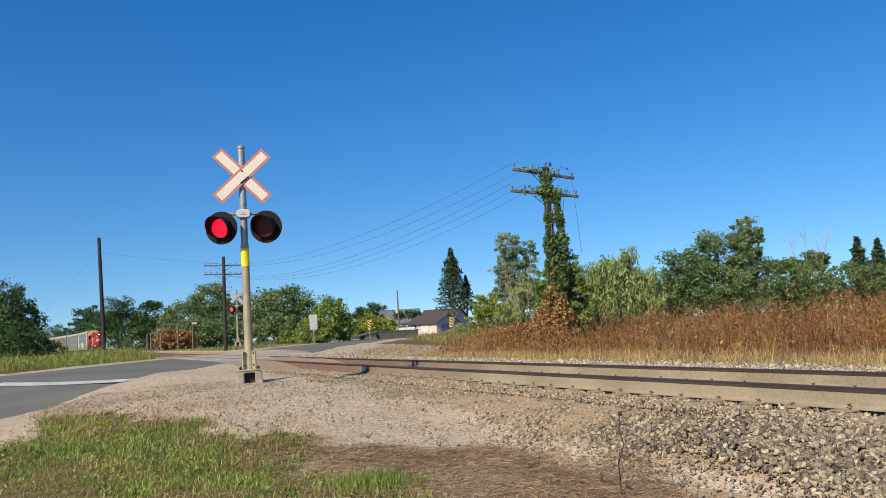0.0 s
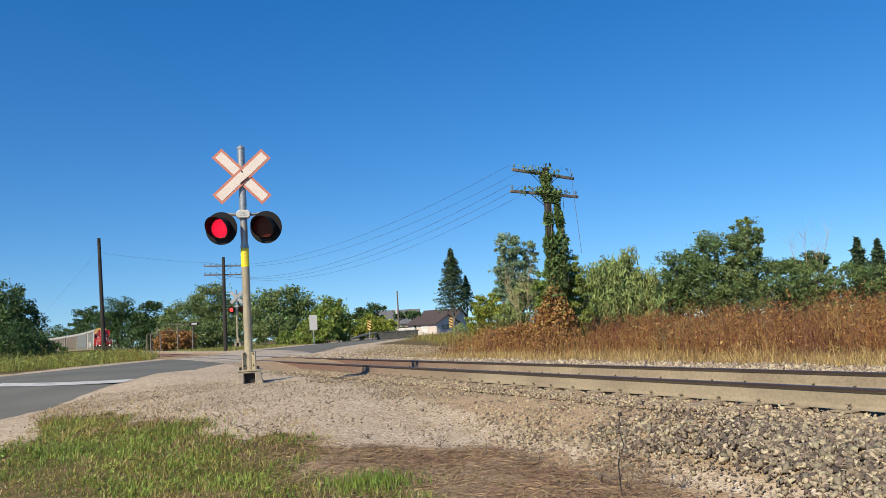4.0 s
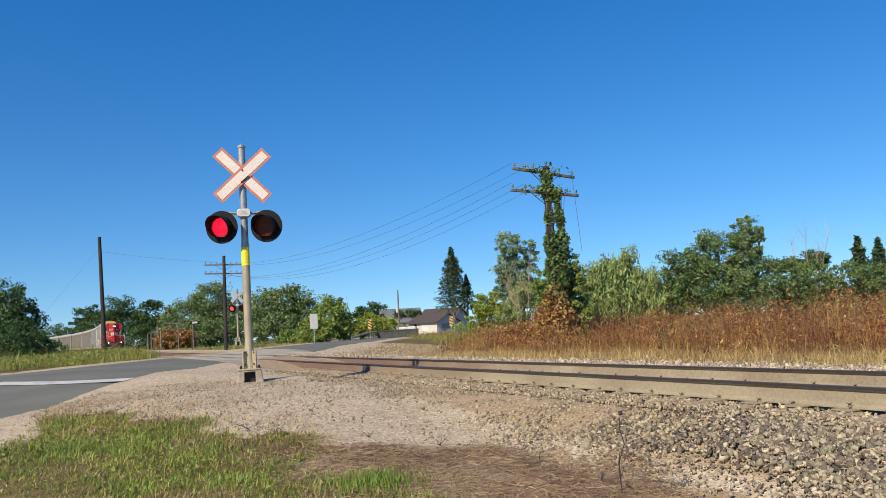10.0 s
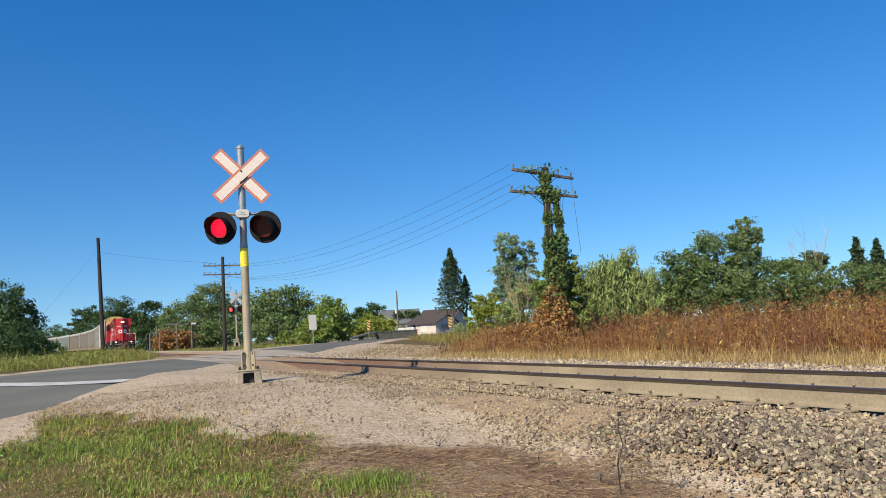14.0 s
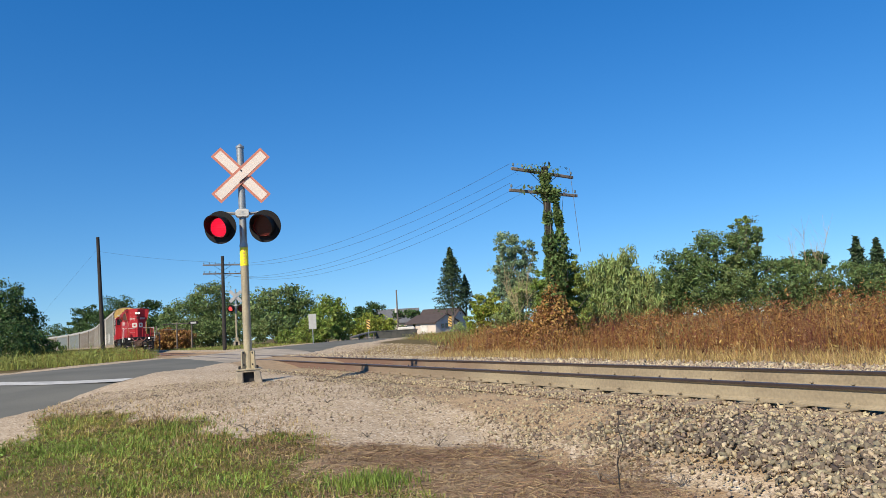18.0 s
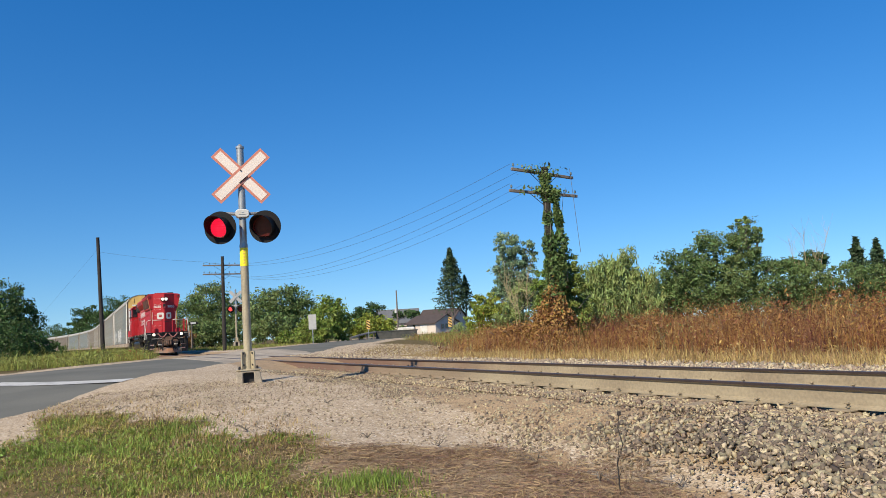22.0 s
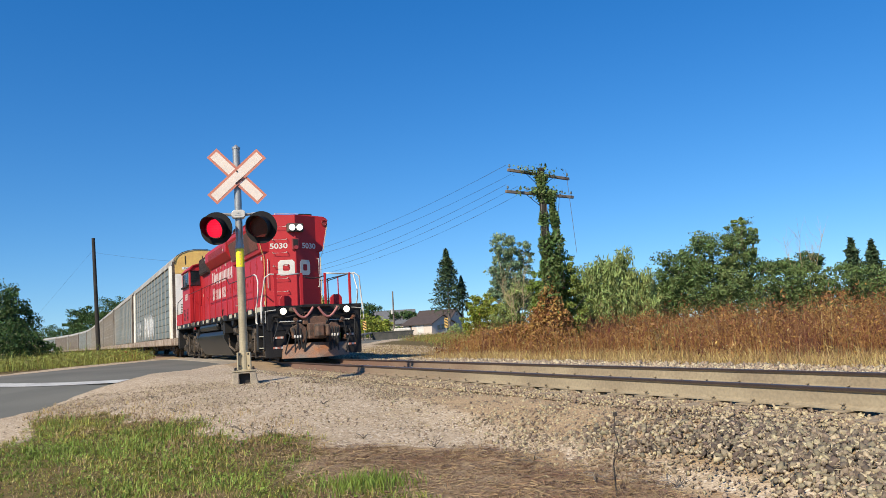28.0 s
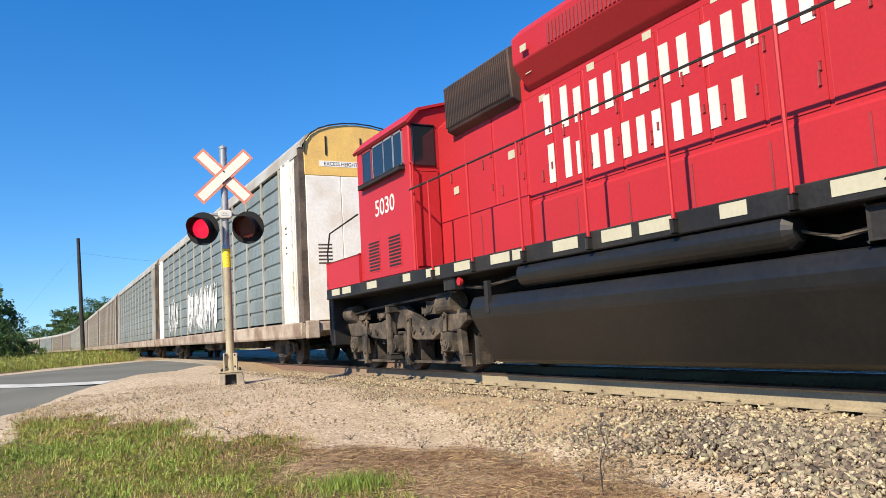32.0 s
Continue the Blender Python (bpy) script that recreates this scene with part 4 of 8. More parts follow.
def six_wheel_truck(loco, x0):
    """A three-axle truck; x0 is its middle axle."""
    bm = bmesh.new()
    box(bm, -2.5, 2.5, -0.55, 0.55, 0.55, 0.85, 0.03)
    box(bm, -0.5, 0.5, -1.0, 1.0, 0.6, 0.95, 0.03)
    truck = part("truck", bm, M["under_shade"], loco, "dusty three-axle truck")
    truck.matrix_basis = pose(x0, 0, 0)
    # added solid mass, coloured near-black for the shade inside the truck
    bm = bmesh.new()
    box(bm, -2.7, 2.7, -0.86, 0.86, 0.8, 1.22, 0.02)
    part("dark_core", bm, M["under_shade"], truck, "near-black filler mass inside the truck")
    for ax in (-1.5, 0.55, 1.5):
        bm = bmesh.new()
        cyl(bm, (ax, -0.6, 0.55), (ax, 0.6, 0.55), 0.36, n=14)
        part("traction_motor", bm, M["under_shade"], truck)
    for k in (-1, 1):
        out = [(-2.65, 0.95), (-2.5, 0.72), (-2.3, 0.66), (-1.85, 0.66), (-1.6, 0.74), (-1.25, 0.62), (-0.6, 0.58), (-0.3, 0.75), (0.25, 0.78), (0.5, 0.62), (0.75, 0.55), (1.4, 0.55), (1.7, 0.66), (2.35, 0.7), (2.6, 0.82), (2.62, 1.0), (2.2, 1.02), (1.9, 0.92), (1.5, 0.9), (1.1, 0.86), (0.75, 0.98), (0.3, 1.18), (-0.15, 1.22), (-0.35, 1.02), (-0.8, 0.92), (-1.5, 0.9), (-2.0, 0.98), (-2.4, 1.06)]
        bm = bmesh.new()
        prism(bm, out, 1.0 * k, 1.14 * k, "y", 0.012)
        for x, z in ((1.45, 0.72), (1.05, 0.72), (0.7, 0.74), (-1.0, 0.74), (-1.35, 0.76)):
            cyl(bm, (x, 1.13 * k, z), (x, 1.175 * k, z), 0.075, 0.065, 10)
        box(bm, -0.28, -0.12, 1.1 * k, 1.24 * k, 0.35, 1.2, 0.015)
        fr = part("side_frame", bm, M["truck"], truck, "cast side frame")
        for x, z in ((1.45, 0.72), (1.05, 0.72), (0.7, 0.74), (-1.0, 0.74), (-1.35, 0.76)):
            bm = bmesh.new()
            cyl(bm, (x, 1.172 * k, z), (x, 1.181 * k, z), 0.045, n=10)
            part("recess", bm, M["dark"], fr)
        # upright damper, hanger links, sand pipes and brake levers
        bm = bmesh.new()
        cyl(bm, (0.02, 1.3 * k, 0.3), (0.02, 1.3 * k, 0.72), 0.055, n=10)
        cyl(bm, (0.02, 1.3 * k, 0.72), (0.02, 1.3 * k, 1.12), 0.035, n=10)
        box(bm, -0.06, 0.1, 1.12 * k, 1.34 * k, 1.08, 1.2, 0.015)
        box(bm, -0.06, 0.1, 1.12 * k, 1.34 * k, 0.22, 0.32, 0.015)
        part("damper", bm, M["truck"], truck, "upright damper")
        for x in (-2.55, -0.55, 1.62):
            bm = bmesh.new()
            tube(bm, ((x, 1.05 * k, 1.15), (x + 0.03, 1.12 * k, 0.75), (x + 0.1, 0.98 * k, 0.42), (x + 0.16, 0.8 * k, 0.08)), 0.022, 6)
            part("sand_pipe", bm, M["truck"], truck)
        for x in (-1.55, 0.5, 1.9):
            bm = bmesh.new()
            prism(bm, ((x - 0.05, 0.3), (x + 0.05, 0.28), (x + 0.14, 0.95), (x + 0.06, 1.0)), 1.16 * k, 1.2 * k, "y", 0.006)
            cyl(bm, (x + 0.09, 1.14 * k, 0.93), (x + 0.09, 1.23 * k, 0.93), 0.035, n=8)
            cyl(bm, (x, 1.14 * k, 0.34), (x, 1.23 * k, 0.34), 0.03, n=8)
            part("brake_lever", bm, M["truck"], truck)
        for x in (-1.75, -0.75, 1.25):
            bm = bmesh.new()
            box(bm, x - 0.16, x + 0.16, 1.04 * k, 1.15 * k, 1.0, 1.1, 0.012)
            tube(bm, ((x - 0.14, 1.13 * k, 1.06), (x, 1.18 * k, 0.96), (x + 0.2, 1.18 * k, 1.02), (x + 0.34, 1.14 * k, 1.18)), 0.016, 6)
            part("brake_pipe", bm, M["truck"], truck)
        for ax in (-2.07, 0.0, 2.07):
            bm = bmesh.new()
            prism(bm, ((ax - 0.36, 0.2), (ax - 0.24, 0.18), (ax - 0.2, 0.36), (ax + 0.2, 0.36), (ax + 0.24, 0.18), (ax + 0.36, 0.2), (ax + 0.3, 0.72), (ax - 0.3, 0.72)), 1.0 * k, 1.13 * k, "y", 0.012)
            box(bm, ax - 0.2, ax + 0.2, 1.06 * k, 1.2 * k, 0.36, 0.68, 0.02)
            cyl(bm, (ax, 1.18 * k, 0.51), (ax, 1.26 * k, 0.51), 0.165, 0.15, 20)
            jb = part("journal_box", bm, M["truck"], truck)
            bm = bmesh.new()
            cyl(bm, (ax, 1.26 * k, 0.51), (ax, 1.275 * k, 0.51), 0.11, n=18)
            for i in range(5):
                a = 2 * math.pi * i / 5
                cyl(bm, (ax + 0.07 * math.cos(a), 1.27 * k, 0.51 + 0.07 * math.sin(a)), (ax + 0.07 * math.cos(a), 1.295 * k, 0.51 + 0.07 * math.sin(a)), 0.016, n=6)
            part("bearing_cap", bm, M["truck"], jb)
            bm = bmesh.new()
            box(bm, ax + 0.38, ax + 0.5, 0.68 * k, 0.9 * k, 0.14, 0.6, 0.02)
            box(bm, ax + 0.3, ax + 0.42, 1.02 * k, 1.12 * k, 0.12, 0.3, 0.015)
            part("brake_shoe", bm, M["truck"], truck)
        bm = bmesh.new()
        box(bm, -2.4, 2.3, 1.0 * k, 1.06 * k, 0.15, 0.19)
        tube(bm, ((-2.5, 1.17 * k, 1.12), (-1.0, 1.17 * k, 1.2), (0.6, 1.17 * k, 1.25), (2.4, 1.17 * k, 1.3)), 0.022, 6)
        part("brake_rod", bm, M["truck"], truck)
        for cx in (-2.35, 2.05):
            bm = bmesh.new()
            cyl(bm, (cx - 0.25, 1.1 * k, 1.14), (cx + 0.28, 1.1 * k, 1.14), 0.17, n=16)
            cyl(bm, (cx - 0.45, 1.1 * k, 1.12), (cx - 0.25, 1.1 * k, 1.14), 0.09, n=12)
            box(bm, cx - 0.75, cx - 0.4, 1.02 * k, 1.16 * k, 0.98, 1.2, 0.02)
            part("brake_cylinder", bm, M["truck"], truck)
        for sx in (-0.95, 0.95):
            bm = bmesh.new()
            for i in range(5):
                cyl(bm, (sx, 0.94 * k, 0.5 + 0.06 * i), (sx, 0.94 * k, 0.56 + 0.06 * i), 0.12, 0.1, 12)
            part("spring", bm, M["dark"], truck)
    return truck, [wheelset(truck, ax) for ax in (-2.07, 0.0, 2.07)]


def build_locomotive():
    L = thing("locomotive", pose(0, 0, 0), "red diesel locomotive with white numbers, running long hood first", "locomotive")
    # frame and deck
    bm = bmesh.new()
    box(bm, -18.1, 1.42, -1.55, 1.55, 1.48, 1.70, 0.012)
    deck = part("deck", bm, M["black"], L, "black painted deck and side sill")
    # the shade under the deck is in this box's colour
    bm = bmesh.new()
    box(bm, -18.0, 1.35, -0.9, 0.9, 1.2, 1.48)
    part("underframe", bm, M["under_shade"], L, "underframe darkened to near-black shade")
    for k in (-1, 1):
        x, step = -17.9, 0
        xs = (-17.75, -17.1, -15.75, -14.1, -13.2, -12.25, -11.2, -10.65, -9.75, -8.85, -8.25, -7.2, -6.1, -5.5, -3.85, -2.95, -2.3, -1.5, -0.68)
        for i, x in enumerate(xs):
            bm = bmesh.new()
            w = 0.3 if i % 4 == 3 else 0.48
            box(bm, x, x + w, 1.552 * k, 1.556 * k, 1.545, 1.675)
            part("stripe", bm, M["cream"], deck, "cream reflective stripe")
        bm = bmesh.new()
        box(bm, 0.3, 1.36, 1.552 * k, 1.558 * k, 1.56, 1.705)
        part("stripe", bm, M["cream"], deck, "cream corner stripe")
    # long hood
    bm = bmesh.new()
    prism(bm, ((-0.95, 1.7), (0.95, 1.7), (0.95, 4.15), (0.7, 4.38), (-0.7, 4.38), (-0.95, 4.15)), -13.7, -0.95, "x", 0.015)
    hood = part("hood", bm, M["red"], L, "red long hood")
    # pointed end of the hood, a facet to each side
    bm = bmesh.new()
    prism(bm, ((-0.95, -0.95), (-0.81, -0.95), (-0.36, 0.0), (-0.81, 0.95), (-0.95, 0.95)), 1.7, 4.81, "z", 0.012)
    end = part("hood_end", bm, M["red"], L, "red pointed hood end")
    # flared radiator section
    bm = bmesh.new()
    prism(bm, ((-0.955, 3.6), (-1.03, 3.62), (-1.05, 3.7), (-1.2, 4.46), (-1.24, 4.54), (-1.24, 4.72), (-1.12, 4.81), (-0.5, 4.86), (0.5, 4.86), (1.12, 4.81), (1.24, 4.72), (1.24, 4.54), (1.2, 4.46), (1.05, 3.7), (1.03, 3.62), (0.955, 3.6)), -5.62, -0.74, "x", 0.012)
    rad = part("radiator_housing", bm, M["red"], L, "flared red radiator housing")
    for k in (-1, 1):
        for x0, x1 in ((-3.35, -1.15), (-5.45, -3.72)):
            slope = Vector((0, (1.36 - 1.05) * k, 0.66)).normalized()
            for j in range(2):
                a, b = x0 + (x1 - x0) * j / 2 + 0.03, x0 + (x1 - x0) * (j + 1) / 2 - 0.02
                bm = bmesh.new()
                lo, hi = Vector((0, 1.06 * k, 3.75)), Vector((0, 1.195 * k, 4.42))
                vs = [bm.verts.new((x, p.y + 0.008 * k, p.z)) for x, p in ((a, lo), (b, lo), (b, hi), (a, hi))]
                bm.faces.new(vs)
                back = part("grille_backing", bm, M["dark"], rad)
                bm = bmesh.new()
                n = int((b - a) / 0.1)
                for i in range(n + 1):
                    x = a + (b - a) * i / n
                    q = [bm.verts.new((x + dx, p.y + off * k, p.z)) for p in (lo, hi) for dx, off in ((-0.028, 0.012), (0.0, 0.05), (0.028, 0.012))]
                    bm.faces.new((q[0], q[1], q[4], q[3]))
                    bm.faces.new((q[1], q[2], q[5], q[4]))
                part("radiator_grille", bm, M["grille_slat"], rad, "rusty ribbed grille")
        bm = bmesh.new()
        tube(bm, ((-0.78, 1.25 * k, 4.7), (-5.6, 1.25 * k, 4.7)), 0.02, 6)
        part("gutter", bm, M["red_dull"], rad)
        bm = bmesh.new()
        tube(bm, ((-0.74, 1.22 * k, 4.5), (-0.74, 1.06 * k, 3.66), (-0.78, 0.965 * k, 3.4), (-0.78, 0.965 * k, 1.75)), 0.012, 6)
        part("edge_strip", bm, M["yellow"], rad, "yellow edge strip")
        bm = bmesh.new()
        tube(bm, [(-0.71, (1.12 + 0.085 * math.cos(a)) * k, 4.6 + 0.1 * math.sin(a)) for a in (2 * math.pi * i / 10 for i in range(11))], 0.018, 6)
        box(bm, -0.75, -0.7, 1.06 * k, 1.18 * k, 4.5, 4.6, 0.01)
        part("lifting_ring", bm, M["red_dull"], rad)
    bm = bmesh.new()
    cyl(bm, (-5.45, 0.35, 4.8), (-5.45, 0.35, 4.92), 0.06, n=10)
    part("vent", bm, M["dark"], L)
    bm = bmesh.new()
    tube(bm, ((-5.7, -0.95, 4.96), (-5.4, -0.95, 4.96), (-5.3, -0.95, 4.96)), 0.05, 8, 0.09)
    tube(bm, ((-5.66, -0.75, 5.02), (-5.3, -0.75, 5.02), (-5.2, -0.75, 5.02)), 0.055, 8, 0.1)
    box(bm, -5.55, -5.45, -1.0, -0.7, 4.8, 4.99, 0.01)
    part("horn", bm, M["dark"], L, "dark air horn")
    # roof fans and hatches
    for x in (-1.9, -3.3, -4.7):
        bm = bmesh.new()
        cyl(bm, (x, 0, 4.85), (x, 0, 4.94), 0.62, 0.6, 28)
        part("roof_fan", bm, M["red_dull"], rad)
    bm = bmesh.new()
    tube(bm, ((-0.85, -0.55, 4.84), (-0.85, -0.55, 4.91), (-0.85, 0.25, 4.91), (-0.85, 0.25, 4.84)), 0.012, 6)
    part("roof_grab", bm, M["white"], rad, "white grab iron")
    bm = bmesh.new()
    box(bm, -1.2, -0.9, 0.3, 0.75, 4.83, 4.93, 0.015)
    part("roof_hatch", bm, M["dark"], rad)
    # dynamic brake bulge
    bm = bmesh.new()
    prism(bm, ((-0.955, 3.92), (-1.02, 3.98), (-1.22, 4.25), (-1.22, 4.62), (-1.05, 4.79), (1.05, 4.79), (1.22, 4.62), (1.22, 4.25), (1.02, 3.98), (0.955, 3.92)), -10.85, -6.05, "x", 0.012)
    dyn = part("brake_grid_housing", bm, M["red"], L, "red roof bulge with grid intakes")
    for k in (-1, 1):
        bm = bmesh.new()
        box(bm, 0, 0.04, 1.17 * k, 1.235 * k, 4.27, 4.53)
        first = part("louvre", bm, M["red_dull"], dyn)
        first.matrix_basis = pose(-10.0, 0, 0)
        for i in range(1, 44):
            share("louvre", first, dyn, pose(-10.0 + i * 0.075, 0, 0))
        for x, z in ((-10.7, 4.1), (-10.55, 4.33), (-6.5, 4.3), (-10.65, 3.7), (-9.6, 3.78), (-8.6, 3.8), (-7.6, 3.82), (-6.3, 3.85)):
            bm = bmesh.new()
            yy = 0.957 if z < 3.95 else 1.02 + (z - 3.98) * 0.74 + 0.004
            box(bm, x, x + 0.14, (yy - 0.002) * k, (yy + 0.004) * k, z, z + 0.09)
            part("data_plate", bm, M["cream"], hood, "small cream plate")
    # black intake screens behind the cab
    bm = bmesh.new()
    prism(bm, ((-0.955, 3.84), (-1.1, 3.9), (-1.14, 4.62), (-1.0, 4.7), (1.0, 4.7), (1.14, 4.62), (1.1, 3.9), (0.955, 3.84)), -13.05, -11.08, "x", 0.01)
    screen = part("intake_screen", bm, M["grille"], L, "sooty black ribbed intake screen")
    bm = bmesh.new()
    box(bm, -0.01, 0.01, 1.1, 1.15, 3.95, 4.6)
    slat = part("slat", bm, M["grille"], screen)
    slat.matrix_basis = pose(-12.99, 0, 0)
    for k in (0, 1):
        for i in range(36):
            if i or k:
                share("slat", slat, screen, pose(-12.99 + i * 0.053, 0, 0, 0, 0, 180 * k))
    # hood doors: raised leaves with latches, and the lower equipment ledge
    for k in (-1, 1):
        doors = [(-0.98 - 0.94 * i, -0.98 - 0.94 * (i + 1)) for i in range(5)] + [(-5.75 - 0.66 * i, -5.75 - 0.66 * (i + 1)) for i in range(8)] + [(-11.05, -11.9), (-11.9, -12.8)]
        for b, a in doors:
            bm = bmesh.new()
            top = 3.5 if b > -5.7 else 3.84
            box(bm, a + 0.025, b - 0.025, 0.952 * k, 0.958 * k, 2.42, top, 0.003)
            d = part("hood_door", bm, M["red"], hood, "red hood door")
            for z in (2.75, 3.25):
                bm = bmesh.new()
                box(bm, b - 0.085, b - 0.06, 0.958 * k, 0.972 * k, z, z + 0.08, 0.004)
                part("latch", bm, M["red_dull"], d)
        for a, b, top in ((-10.9, -5.1, 2.36), (-13.6, -11.0, 2.5)):
            bm = bmesh.new()
            prism(bm, ((0.95 * k, 1.7), (1.0 * k, 1.7), (1.0 * k, top - 0.03), (0.985 * k, top), (0.95 * k, top)), a, b, "x", 0.004)
            led = part("equipment_ledge", bm, M["red"], hood, "red lower equipment box")
            n = max(2, int((b - a) / 0.95))
            for i in range(1, n):
                x = a + (b - a) * i / n
                bm = bmesh.new()
                box(bm, x - 0.012, x + 0.012, 1.0 * k, 1.008 * k, 1.75, top - 0.1)
                part("seam", bm, M["red_dull"], led)
    # painted lettering as plain blocks, running numbers
    for k in (-1, 1):
        for x0, x1, z0, z1, widths in ((-10.55, -6.15, 3.22, 3.66, (1.1, 1, 1, 1, 1, 0.3, 1, 1)), (-10.52, -7.3, 2.56, 2.98, (1.1, 1, 1, 0.3, 1, 0.3, 1))):
            # a pair of upright bars for each wide sign, one for a narrow one; the first stands taller
            unit = (x1 - x0) / (sum(widths) + 0.28 * (len(widths) - 1))
            x = x0
            for i, w in enumerate(widths):
                wide, thick = w * unit, 0.3 * unit
                for a in ((x,) if w < 0.5 else (x, x + wide - thick)):
                    b = a + thick
                    p, q = (a, b) if k < 0 else (x0 + x1 - b, x0 + x1 - a)
                    bm = bmesh.new()
                    box(bm, p, q, 0.9595 * k, 0.9625 * k, z0, z1 + (0.1 if i == 0 else 0), 0.002)
                    part("painted_bar", bm, M["white"], hood, "plain white painted bar")
                x += wide + 0.28 * unit
    facet = math.degrees(math.atan2(0.45, 0.95))
    for k in (-1, 1):
        fm = pose(-0.585, 0.475 * k, 0, 0, 0, 90 + k * facet) @ pose(0, -0.006, 0)
        lettering("painted_digit", "5030", 0.25, fm @ pose(0.04 * k, 0, 3.77), M["white"], end, "white painted digit", 1.2, 0.005)
        bm = bmesh.new()
        e0, e1 = (-0.08, 0.47) if k < 0 else (-0.37, 0.06)
        # a hollow square with cut corners
        c, h = (e0 + e1) / 2, (e1 - e0) / 2
        rings = [[[bm.verts.new((c + sx * r * h, y, 3.045 + sz * r * 0.255)) for sx, sz in ((-0.7, -1), (0.7, -1), (1, -0.7), (1, 0.7), (0.7, 1), (-0.7, 1), (-1, 0.7), (-1, -0.7))] for y in (-0.006, 0.0)] for r in (1.0, 0.42)]
        for i in range(8):
            j = (i + 1) % 8
            for a, b in ((rings[0][0], rings[1][0]), (rings[1][0], rings[1][1]), (rings[1][1], rings[0][1]), (rings[0][1], rings[0][0])):
                bm.faces.new((a[i], a[j], b[j], b[i]))
        bmesh.ops.recalc_face_normals(bm, faces=bm.faces)
        bmesh.ops.transform(bm, matrix=fm, verts=bm.verts)
        part("emblem", bm, M["white"], end, "plain hollow white emblem")
    for z in (2.25, 2.68, 3.1, 3.53, 3.97, 4.4):
        bm = bmesh.new()
        fm = pose(-0.585, -0.475, 0, 0, 0, 90 - facet)
        tube(bm, [fm @ Vector(p) for p in ((-0.22, 0, z + 0.03), (-0.22, -0.1, z + 0.03), (-0.22, -0.11, z), (0.24, -0.11, z), (0.24, -0.1, z + 0.03), (0.24, 0, z + 0.03))], 0.013, 8)
        part("grab_iron", bm, M["white"], end, "white ladder rung")
    for k in (-1, 1):
        fm = pose(-0.585, 0.475 * k, 0, 0, 0, 90 + k * facet)
        bm = bmesh.new()
        tube(bm, [fm @ Vector((0.41 * k, y, z)) for y, z in ((0, 3.35), (-0.07, 3.35), (-0.07, 2.4), (0, 2.4))], 0.014, 6)
        part("grab_iron", bm, M["white"], end, "white upright grab iron")
    # headlight box and number-board recess
    bm = bmesh.new()
    box(bm, -0.55, -0.27, -0.26, 0.26, 4.22, 4.5, 0.02)
    hl = part("headlight", bm, M["truck"], end, "twin lit headlight in a box")
    for y in (-0.125, 0.125):
        bm = bmesh.new()
        disc(bm, (-0.265, y, 4.36), (1, 0, 0), 0.12, 0.02, 20)
        part("lamp_rim", bm, M["galv"], hl)
        bm = bmesh.new()
        disc(bm, (-0.253, y, 4.36), (1, 0, 0), 0.1, 0.012, 20)
        part("lamp", bm, M["headlamp"], hl, "lit headlamp")
    bm = bmesh.new()
    box(bm, -0.55, -0.33, -0.12, 0.1, 3.62, 4.0, 0.01)
    cl = part("class_lamp", bm, M["red_dull"], end)
    bm = bmesh.new()
    box(bm, -0.33, -0.322, -0.085, 0.07, 3.76, 3.97)
    part("recess", bm, M["dark"], cl)
    bm = bmesh.new()
    disc(bm, (-0.315, 0, 3.7), (1, 0, 0.2), 0.07, 0.03, 14)
    part("lens", bm, M["red_dull"], cl)
    # cab
    bm = bmesh.new()
    prism(bm, ((-1.5, 1.7), (1.5, 1.7), (1.5, 4.25), (1.32, 4.45), (0.7, 4.62), (-0.7, 4.62), (-1.32, 4.45), (-1.5, 4.25)), -16.12, -13.72, "x", 0.02)
    cab = part("cab", bm, M["red"], L, "red cab with side windows")
    bm = bmesh.new()
    prism(bm, ((-1.52, 4.2), (-1.56, 4.24), (-1.34, 4.48), (-0.7, 4.65), (0.7, 4.65), (1.34, 4.48), (1.56, 4.24), (1.52, 4.2), (1.3, 4.44), (0.7, 4.61), (-0.7, 4.61), (-1.3, 4.44)), -16.2, -13.66, "x")
    part("cab_roof", bm, M["red"], cab)
    for k in (-1, 1):
        for x0, x1 in ((-15.78, -15.36), (-15.26, -14.78), (-14.74, -14.36), (-14.3, -13.98)):
            bm = bmesh.new()
            box(bm, x0, x1, 1.498 * k, 1.508 * k, 3.58, 4.14, 0.01)
            w = part("cab_window", bm, M["glass"], cab, "dark sliding cab window")
            bm = bmesh.new()
            for a, b, c, d in ((x0 - 0.025, x0, 3.55, 4.17), (x1, x1 + 0.025, 3.55, 4.17), (x0 - 0.025, x1 + 0.025, 4.14, 4.17), (x0 - 0.025, x1 + 0.025, 3.55, 3.58)):
                box(bm, a, b, 1.5 * k, 1.52 * k, c, d)
            part("window_frame", bm, M["galv"] if x0 > -15.3 and x0 < -14 else M["red_dull"], w)
        bm = bmesh.new()
        box(bm, -15.85, -13.9, 1.5 * k, 1.6 * k, 3.46, 3.53, 0.01)
        part("arm_rest", bm, M["dark"], cab)
        lettering("painted_digit", "5030", 0.42, pose(-14.85, 1.503 * k, 2.98, 0, 0, 0 if k < 0 else 180), M["white"], cab, "white painted digit", 1.08, 0.004)
        for x0 in (-15.7, -14.75):
            bm = bmesh.new()
            box(bm, x0, x0 + 0.55, 1.5 * k, 1.506 * k, 1.84, 2.44)
            lv = part("louvre_panel", bm, M["red"], cab)
            bm = bmesh.new()
            box(bm, x0 + 0.03, x0 + 0.52, 1.506 * k, 1.514 * k, 1.87, 1.9)
            slot = part("slot", bm, M["dark"], lv, "dark louvre slot")
